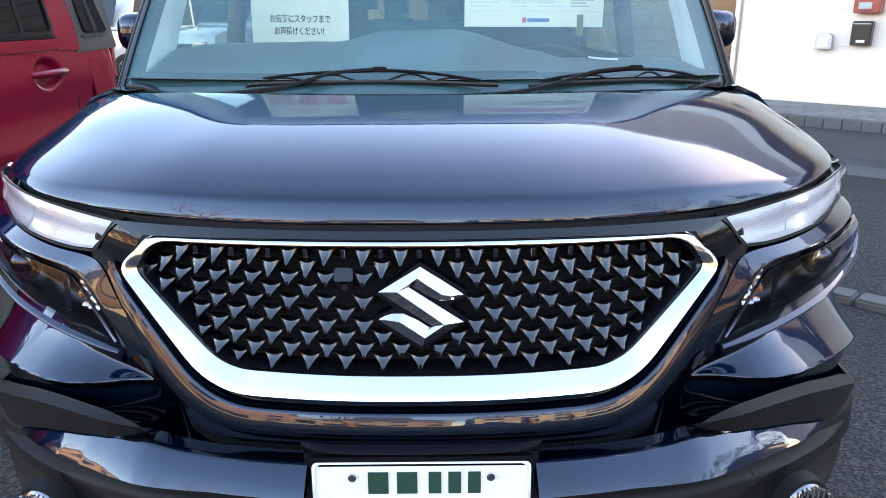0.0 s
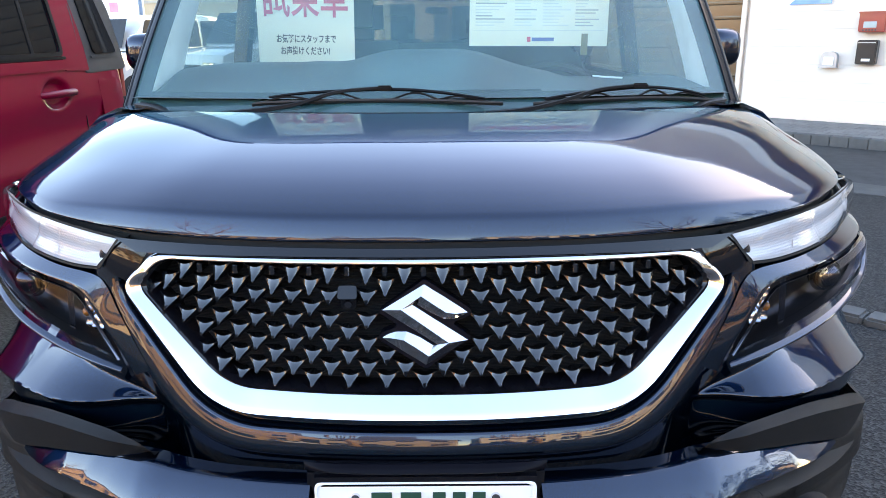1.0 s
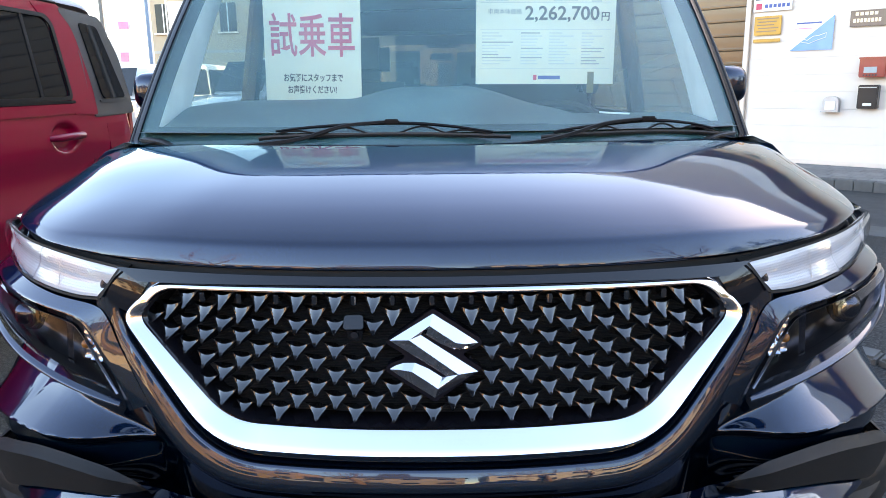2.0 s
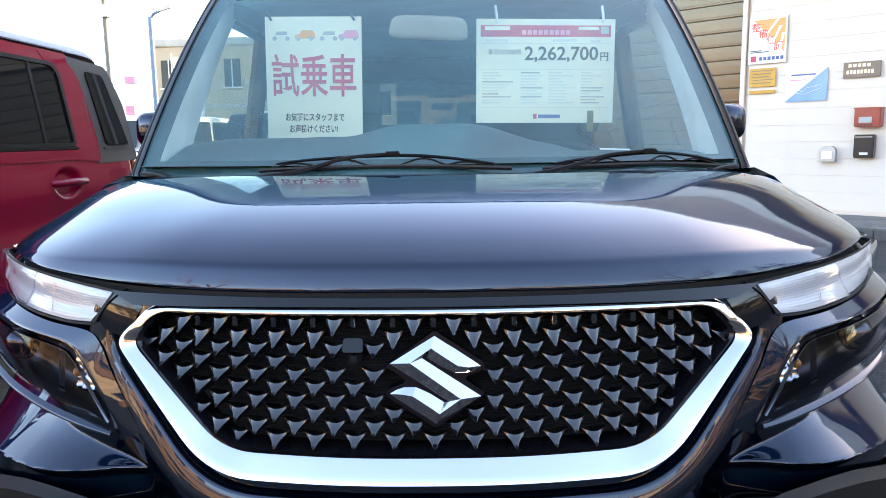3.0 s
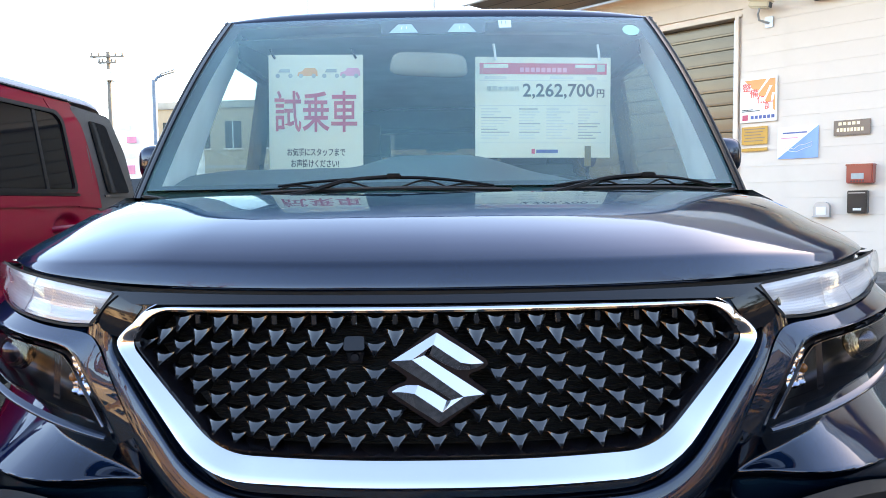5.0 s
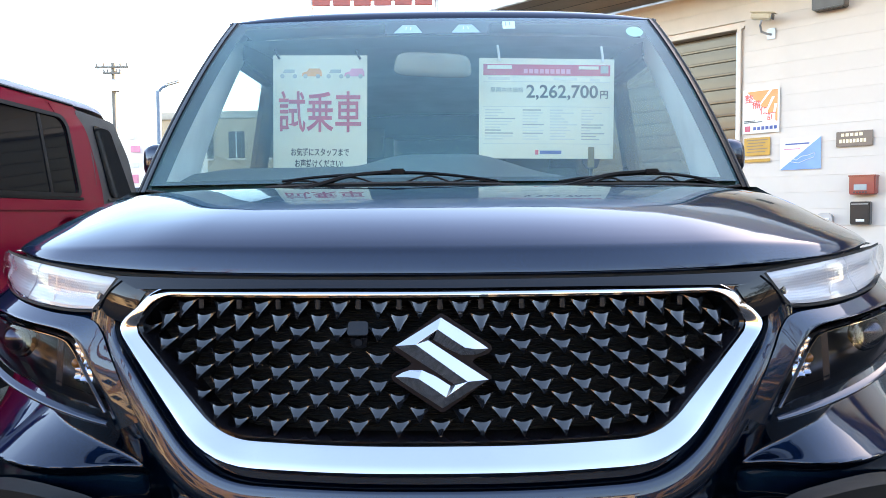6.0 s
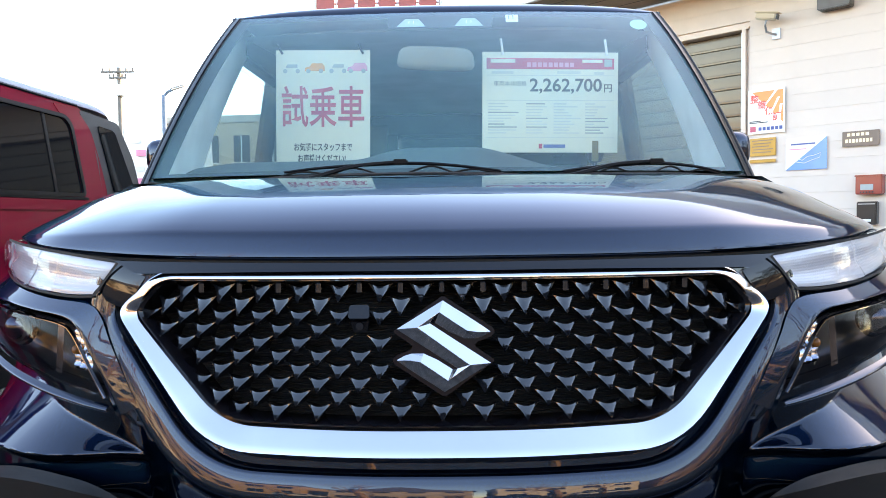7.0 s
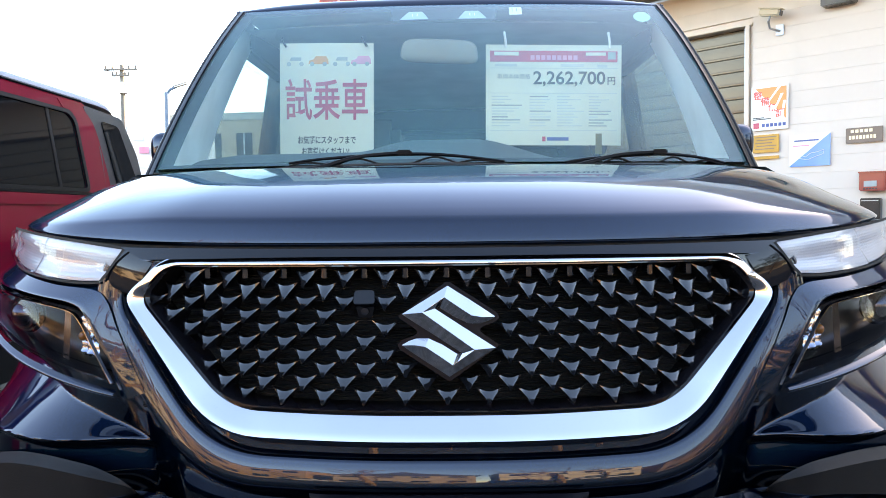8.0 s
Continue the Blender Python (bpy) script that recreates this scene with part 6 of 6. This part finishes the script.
red_panel("front_door_window", rounded([(1.15, 1.52), (1.88, 1.582), (1.88, 1.168), (1.05, 1.16)], 0.03), 0.000, M_CARWINDOW, "dark tinted front door window", 0.012)
red_panel("window_divider", [(2.80, 1.582), (2.83, 1.582), (2.845, 1.172), (2.815, 1.172)], 0.004, M_SEAL, "", 0.012, 0.002)
frame_out = rounded([(1.92, 1.602), (3.035, 1.602), (3.095, 1.555), (3.125, 1.158), (1.92, 1.148)], [0.02, 0.09, 0.06, 0.05, 0.02], 6)
frame_in = rounded([(1.95, 1.582), (3.01, 1.582), (3.065, 1.545), (3.095, 1.178), (1.95, 1.168)], [0.02, 0.06, 0.05, 0.03, 0.02], 6)
part("window_seal", sheet([[(flank_x(b) + 0.004, a, b), (flank_x(b) + 0.010, a, b), (flank_x(d) + 0.010, c, d), (flank_x(d) + 0.0, c, d)] for (a, b), (c, d) in zip(frame_out, frame_in)], True), M_SEAL, red, "black window seal")
red_panel("rear_pillar", rounded([(2.92, 1.652), (3.16, 1.652), (3.29, 1.55), (3.36, 1.30), (3.38, 1.07), (3.112, 1.08), (3.082, 1.55), (2.98, 1.596)], [0.02, 0.03, 0.06, 0.1, 0.02, 0.02, 0.02, 0.02]), 0.007, M_RED, "red door pillar")
red_panel("quarter_pillar", rounded([(3.18, 1.652), (3.66, 1.635), (3.80, 1.42), (3.88, 1.065), (3.33, 1.055), (3.30, 1.45)], 0.04), 0.006, M_CARGREY, "dark grey rear pillar trim")
red_panel("quarter_window", rounded([(3.37, 1.585), (3.585, 1.575), (3.77, 1.165), (3.47, 1.16)], 0.035), 0.012, M_CARWINDOW, "dark tinted quarter window", 0.012, 0.003)
red_panel("quarter_ledge", rounded([(3.43, 1.153), (3.77, 1.156), (3.775, 1.140), (3.44, 1.138)], 0.005), 0.010, M_CARGREY, "grey ledge below the quarter window")
red_panel("belt_moulding", [(1.0, 1.150), (3.14, 1.156), (3.14, 1.140), (1.0, 1.134)], 0.010, M_SEAL, "", 0.012, 0.003)
red_panel("belt_crease", rounded([(1.0, 1.133), (3.18, 1.138), (3.20, 1.085), (1.0, 1.075)], 0.01), 0.008, M_RED, "pale reflecting belt crease", 0.02, 0.008)
red_panel("fuel_lid", rounded([(3.46, 1.02), (3.76, 1.02), (3.77, 0.82), (3.48, 0.80)], 0.03), 0.002, M_RED, "red filler lid", 0.008, 0.003)
red_panel("door_gap", [(3.27, 1.16), (3.276, 1.16), (3.30, 0.40), (3.294, 0.40)], 0.003, M_GAP, "", 0.006, 0.0)
red_panel("door_gap", [(1.905, 1.2), (1.911, 1.2), (1.911, 0.40), (1.905, 0.40)], 0.003, M_GAP, "", 0.006, 0.0)
part("door_handle", tube(bmesh.new(), [(-0.012, 2.825, 0.966), (0.022, 2.86, 0.968), (0.028, 2.98, 0.970), (0.024, 3.11, 0.970), (-0.008, 3.155, 0.970)], [0.016, 0.019, 0.020, 0.019, 0.016], 10), M_RED_TRIM, red, "red bar door handle")
red_panel("side_sill", rounded([(0.9, 0.46), (3.2, 0.46), (3.2, 0.28), (0.9, 0.28)], 0.02), 0.012, M_CLAD, "black sill cladding")
part("tail_light", boxed((-0.10, 3.86, 0.98), (0.14, 0.08, 0.22), 0.02), M_BOXRED, red)
part("tail_panel", boxed((-0.84, 3.84, 0.80), (1.40, 0.06, 0.95), 0.02), M_RED, red)
part("tail_window", boxed((-0.84, 3.74, 1.42), (1.20, 0.05, 0.34), 0.02), M_PRIVACY, red)
part("seats", boxed((-0.45, 2.35, 1.10), (0.45, 0.16, 0.62), 0.05), M_SEAT, red)
for y in (0.98, 3.28):
    wh = part("wheel", rod(bmesh.new(), (-0.20, y, 0.30), (0.012, y, 0.30), 0.30, 0.29, 32), M_TYRE, red, "black tyre", angle=30)
    part("rim", rod(bmesh.new(), (-0.1, y, 0.30), (0.018, y, 0.30), 0.20, 0.19, 24), M_ALLOY, wh)

# ---------- distance ----------
def house(name, label, c, size, turn, wall, roof, storeys, bays, group="", flat_roof=True):
    """A house with its storeys of windows on all four sides."""
    b = thing(name, label, "building", group)
    b.matrix_world = pose(c[0], c[1], 0, 0, 0, turn)
    w, d, h = size
    part("wall", boxed((0, 0, h / 2), (w, d, h), 0.03), wall, b, smooth=False)
    if flat_roof:
        part("parapet", boxed((0, 0, h + 0.15), (w + 0.2, d + 0.2, 0.35), 0.03), roof, b, smooth=False)
    else:
        bm = prism([(-w / 2 - 0.5, 0), (w / 2 + 0.5, 0), (0, w * 0.26)], d + 0.8, Matrix.Translation((0, -d / 2 - 0.4, h)))
        part("roof", bm, roof, b, smooth=False)
    for st in range(storeys):
        z = h / storeys * (st + 0.55)
        for k in range(bays):
            x = -w / 2 + w / bays * (k + 0.5)
            for sgn in (-1, 1):
                ww, hh = w / bays * 0.5, h / storeys * 0.45
                f = part("window", boxed((x, sgn * (d / 2 + 0.02), z), (ww, 0.08, hh), 0.01), M_WINDOWDARK, b, smooth=False)
                part("window_frame", boxed((x, sgn * (d / 2 + 0.05), z), (0.05, 0.06, hh)), M_ALU, f, smooth=False)
                part("window_sill", boxed((x, sgn * (d / 2 + 0.08), z - hh / 2 - 0.04), (ww + 0.16, 0.16, 0.07)), M_TRIMWHITE, f, smooth=False)
        part("storey_band", boxed((0, 0, h / storeys * st + 0.06), (w + 0.08, d + 0.08, 0.12)), M_CONC, b, smooth=False)
    return b


house("apartment_building", "beige three-storey block of flats in the distance", (-10.4, 38, 0), (6.2, 8, 5.7), -6, M_BEIGE, M_CONC, 2, 4)
house("shop_building", "low cream shop building in the distance", (-33, 44, 0), (14, 8, 4.5), 12, M_CREAM, M_CONC, 1, 6)

pole = thing("utility_pole", "grey concrete utility pole with cross arms, transformer and cables", "utility pole")
pole.location = (-16.8, 36.0, 0)
part("pole_shaft", rod(bmesh.new(), (0, 0, 0), (0, 0, 8.8), 0.15, 0.10, 14), M_POLE, pole)
for z, w in ((8.55, 1.7), (8.25, 0.9)):
    arm = part("cross_arm", boxed((0, -0.15, z), (w, 0.10, 0.09), 0.01), M_POLE, pole)
    for k in (-0.9, -0.5, 0.5, 0.9):
        part("insulator", rod(bmesh.new(), (k * w / 2, -0.15, z + 0.04), (k * w / 2, -0.15, z + 0.20), 0.05, 0.04, 8), M_POLE, arm)
part("transformer", rod(bmesh.new(), (0.12, -0.1, 7.35), (0.12, -0.1, 7.9), 0.24, 0.24, 14), M_ALU, pole)
for i, (x, z) in enumerate(((-0.9, 8.75), (0.9, 8.75), (0.5, 8.4))):
    wire = thing("overhead_cable", "thin black overhead cable strung from the utility pole", "cable", "overhead cables")
    part("cable", tube(bmesh.new(), [(-16.8 + x - 32 * t, 36 - 0.15 + 6 * t, z - 4 * 1.0 * t * (1 - t)) for t in np.linspace(0, 1, 14)], 0.012, 5), M_WIRE, wire)
lamp = thing("street_lamp", "slim blue-grey street lamp with a flat angled head", "street lamp")
lamp.location = (-11.6, 28.5, 0)
part("lamp_pole", rod(bmesh.new(), (0, 0, 0), (0, 0, 6.1), 0.12, 0.09, 12), M_STEELBLUE, lamp)
part("lamp_arm", tube(bmesh.new(), [(0, 0, 6.0), (0.15, 0, 6.2), (0.4, 0, 6.32)], 0.06, 8), M_STEELBLUE, lamp)
part("lamp_head", boxed((0, 0, 0), (0.62, 0.30, 0.15), 0.05, Matrix.Translation((0.58, 0, 6.42)) @ Matrix.Rotation(radians(-16), 4, "Y")), M_ALU, lamp)
for k, x in enumerate((-8.35, -7.2)):
    ban = thing("banner", "tall white shop banner with pink printed shapes on a pole", "banner", "banners")
    ban.location = (x, 17.6 + k, 0)
    part("banner_pole", rod(bmesh.new(), (0, 0, 0), (0, 0, 3.5), 0.02), M_ALU, ban)
    part("banner_cloth", sheet([[(0.03 + 0.75 * u, 0.05 * math.sin(7 * u + 3 * v), 0.9 + 2.5 * v) for u in np.linspace(0, 1, 10)] for v in np.linspace(0, 1, 14)]), M_PLATE, ban)
    for j, (dx, z, w, h) in enumerate(((0.30, 3.05, 0.30, 0.10), (0.46, 2.75, 0.24, 0.16), (0.36, 2.35, 0.34, 0.12), (0.42, 2.0, 0.20, 0.22), (0.34, 1.5, 0.30, 0.14))):
        part("banner_print", boxed((dx, -0.055, z), (w, 0.01, h)), M_PRINT_PINK if j % 2 else M_PRINT_PALE, ban, smooth=False)
sign = thing("roof_sign", "roof sign of red letter bars on a steel frame", "sign")
sign.matrix_world = pose(-1.1, 16.0, 0, 0, 0, 0)
for k in range(6):
    part("sign_bar", boxed((-1.75 + 0.47 * k, 0, 6.16), (0.40, 0.06, 0.66), 0.01), M_BOXRED, sign)
for x in (-2.0, 0.9):
    part("sign_post", rod(bmesh.new(), (x, 0.1, 0), (x, 0.1, 6.6), 0.06), M_ALU, sign)
for z in (5.98, 6.35):
    part("sign_rail", rod(bmesh.new(), (-2.05, 0.08, z), (0.95, 0.08, z), 0.025), M_ALU, sign)

# street side behind the camera, seen mirrored in paint and chrome
for x, w, h, mt, fl in ((-27, 12, 6.5, M_CREAM, False), (-14, 10, 8.0, M_TAN, True), (-3, 9, 6.0, M_BEIGE, False), (7.5, 10, 7.5, M_CREAM, True), (19, 11, 6.2, M_BRICK, False), (31, 11, 7.0, M_TAN, True)):
    house("street_house", "sunlit house across the street with rows of windows", (x * 1.25, -33, 0), (w * 1.2, 8, h), 0, mt, M_ROOFTILE, 2, 4, "houses across the street", fl)


for x, y, w, h, mt, fl, turn in ((-36, -20, 11, 5.6, M_CREAM, False, 70), (-38, -4, 12, 6.0, M_TAN, True, 85), (40, -24, 12, 5.5, M_BEIGE, True, -65), (39, -6, 13, 6.4, M_TAN, False, -82)):
    house("street_house", "sunlit house across the street with rows of windows", (x, y, 0), (w, 8, h), turn, mt, M_ROOFTILE, 2, 4, "houses across the street", fl)


def bare_tree(at, height, seed):
    """A leafless winter tree: tapered trunk, limbs and fine twigs."""
    rng = random.Random(seed)
    tree = thing("bare_tree", "leafless winter street tree with brown spreading branches", "tree", "street trees", at=at)
    trunk, crown = bmesh.new(), bmesh.new()
    def grow(bm, p, d, r, length, level):
        pts, rs = [p], [r]
        for k in range(4):
            d = (d + Vector((rng.uniform(-1, 1), rng.uniform(-1, 1), rng.uniform(-0.3, 0.6))) * 0.22).normalized()
            pts.append(pts[-1] + d * length / 4)
            rs.append(r * (1 - 0.13 * (k + 1)))
        tube(bm, pts, rs, 7 if level < 2 else 4)
        if level >= 4:
            return
        for k in range(rng.randint(3, 4)):
            q = pts[rng.randint(2, 4)]
            nd = (d + Vector((rng.uniform(-1, 1), rng.uniform(-1, 1), rng.uniform(-0.1, 0.7)))).normalized()
            grow(crown, q, nd, rs[-1] * rng.uniform(0.6, 0.9), length * rng.uniform(0.55, 0.78), level + 1)
    grow(trunk, Vector((0, 0, 0)), Vector((0, 0, 1)), height * 0.028, height * 0.36, 0)
    part("trunk", trunk, M_BARK, tree)
    part("crown", crown, M_BARK, tree, "fine brown twigs", angle=80)


for k, (x, y, h) in enumerate(((-6.2, -7.0, 7.0), (-2.4, -11.0, 7.5), (3.0, -10.5, 7.0), (6.6, -6.6, 7.0), (-13.5, -12.5, 8.5), (13, -11.5, 8.0))):
    bare_tree((x, y, 0), h, 11 + k)
# unseen tree line, added to screen the bright low horizon from the paint
for k in range(17):
    a = radians(-104 + 11.5 * k)
    r = 21 + 3.5 * math.sin(k * 2.7)
    bare_tree((r * math.sin(a), -r * math.cos(a), 0), 6.0 + 1.6 * math.sin(k * 1.9), 60 + k)


def evergreen(at, height, spread, seed):
    """A dense evergreen: trunk, a few limbs and thousands of small leaves in uneven clumps."""
    rng = random.Random(seed)
    tree = thing("evergreen_tree", "dense dark green evergreen tree beside the street", "tree", "evergreens", at=at)
    tr = rod(bmesh.new(), (0, 0, 0), (0, 0, height * 0.7), 0.14, 0.05)
    for k in range(7):
        a = k * 2.4
        rod(tr, (0, 0, height * (0.2 + 0.06 * k)), (spread * 0.6 * math.cos(a), spread * 0.6 * math.sin(a), height * (0.35 + 0.06 * k)), 0.05, 0.015, 6)
    part("trunk", tr, M_BARK, tree)
    vs, fs = [], []
    for c in range(55):
        a, r, z = rng.uniform(0, 6.28), spread * math.sqrt(rng.random()), height * rng.uniform(0.22, 1.0)
        r *= 1 - 0.5 * max(0, z / height - 0.5) * 2
        for k in range(45):
            p = Vector((r * math.cos(a), r * math.sin(a), z)) + Vector((rng.gauss(0, 0.24), rng.gauss(0, 0.24), rng.gauss(0, 0.2)))
            u = Vector((rng.gauss(0, 1), rng.gauss(0, 1), rng.gauss(0, 1))).normalized() * 0.07
            v = u.orthogonal().normalized() * 0.035
            n = len(vs)
            vs += [p - u, p + v, p + u, p - v]
            fs.append((n, n + 1, n + 2, n + 3))
    m = bpy.data.meshes.new("crown")
    m.from_pydata(vs, [], fs)
    finish("crown", m, M_HEDGE, tree, "uneven mass of small leaves", smooth=False)


for k, (x, y, h, w) in enumerate(((-12.8, -9.5, 4.6, 1.5), (11.0, -12.0, 4.0, 1.4), (17.6, -12.8, 3.4, 1.2), (-15.4, -6.0, 3.6, 1.3), (12.5, -6.0, 5.5, 1.9), (13.8, -3.8, 6.2, 2.0), (15.0, -1.8, 5.8, 1.9), (17.5, -8.5, 6.0, 2.0), (15.8, 0.3, 6.0, 1.9), (16.8, -3.2, 6.4, 2.1))):
    evergreen((x, y, 0), h, w, 40 + k)
for k, (x, mt) in enumerate(((-6.5, M_WHITE_CAR), (-2.2, M_SILVER_CAR), (5.2, M_BLUE_CAR), (10.0, M_WHITE_CAR))):
    lofted_car("street_car", "car parked along the far side of the street", VAN_LOW, VAN_CAB, 1.60, mt, (x, -20.5, 0), 90, group="cars across the street")

# ---------- pieces: siding boards, pavers, kerb stones ----------
def board_mesh(a, b, h=0.228):
    bm = sheet([[(x, y, z) for y, z in ((0.02, 0.0), (-0.012, 0.0), (-0.0145, 0.003), (-0.011, h - 0.003), (-0.010, h), (0.02, h))] for x in (a, b)])
    m = bpy.data.meshes.new("siding_board")
    bm.to_mesh(m), bm.free()
    m.materials.append(M_WALL)
    return m


right, over = board_mesh(D1 + 0.10, X1), board_mesh(D0 - 0.05, D1 + 0.10)
for k in range(18):
    z = 0.16 + 0.2281 * k
    for mesh in ((right, over) if z > ZD + 0.07 else (right,)):
        s = new("siding_board", mesh)
        s.parent, s.location = building, (0, 0.0, z)

apron = tagged(new("road"), "smooth dark apron and pale gutter band in front of the pavement", "road", kind="structure")
apron.matrix_world = WALL
part("apron_sheet", boxed((4.2, -2.75, 0.000), (12.4, 2.10, 0.008), 0.002), M_APRON, apron, smooth=False)
part("gutter_band", boxed((4.2, -4.03, 0.002), (12.4, 0.45, 0.012), 0.003), M_GUTTER, apron, smooth=False)
stop = thing("parking_edging", "low worn concrete edging strip let into the asphalt", "edging")
stop.matrix_world = WALL
for k in range(8):
    part("edging_stone", boxed((1.35 + 0.61 * k, -7.18, 0.010), (0.60, 0.13, 0.055), 0.012), M_KERB, stop)

pavement = tagged(new("pavement"), "grey paver strip with concrete kerb along the showroom wall", "pavement", kind="structure")
pavement.matrix_world = WALL
KD = -1.60       # the kerb's face from the wall
part("paver_bed", boxed(((D1 + X1) / 2 + 0.2, KD / 2, 0.043), (X1 - D1 - 0.4, -KD - 0.05, 0.086)), M_MORTAR, pavement, smooth=False)


def block(name, size, mt, bev=0.006):
    bm = boxed((0, 0, 0), size, bev, None, 1)
    m = bpy.data.meshes.new(name)
    bm.to_mesh(m), bm.free()
    m.materials.append(mt)
    return m


kerb_m, pav_m = block("kerb_stone", (0.196, 0.15, 0.13), M_KERB, 0.008), block("paver", (0.197, 0.284, 0.03), M_PAVER, 0.004)
rng = random.Random(9)
for k in range(54):
    s = new("kerb_stone", kerb_m)
    s.parent, s.location = pavement, (-1.4 + 0.201 * k, KD + 0.02 + rng.uniform(-0.003, 0.003), 0.048 + rng.uniform(-0.002, 0.002))
for r in range(5):
    for k in range(50):
        s = new("paver", pav_m)
        s.parent = pavement
        s.location = (-1.35 + 0.203 * k + (0.1 if r % 2 else 0), KD + 0.245 + 0.2885 * r, 0.0905 + rng.uniform(-0.0015, 0.0015))
        s.rotation_euler = (rng.uniform(-0.004, 0.004), rng.uniform(-0.004, 0.004), 0)
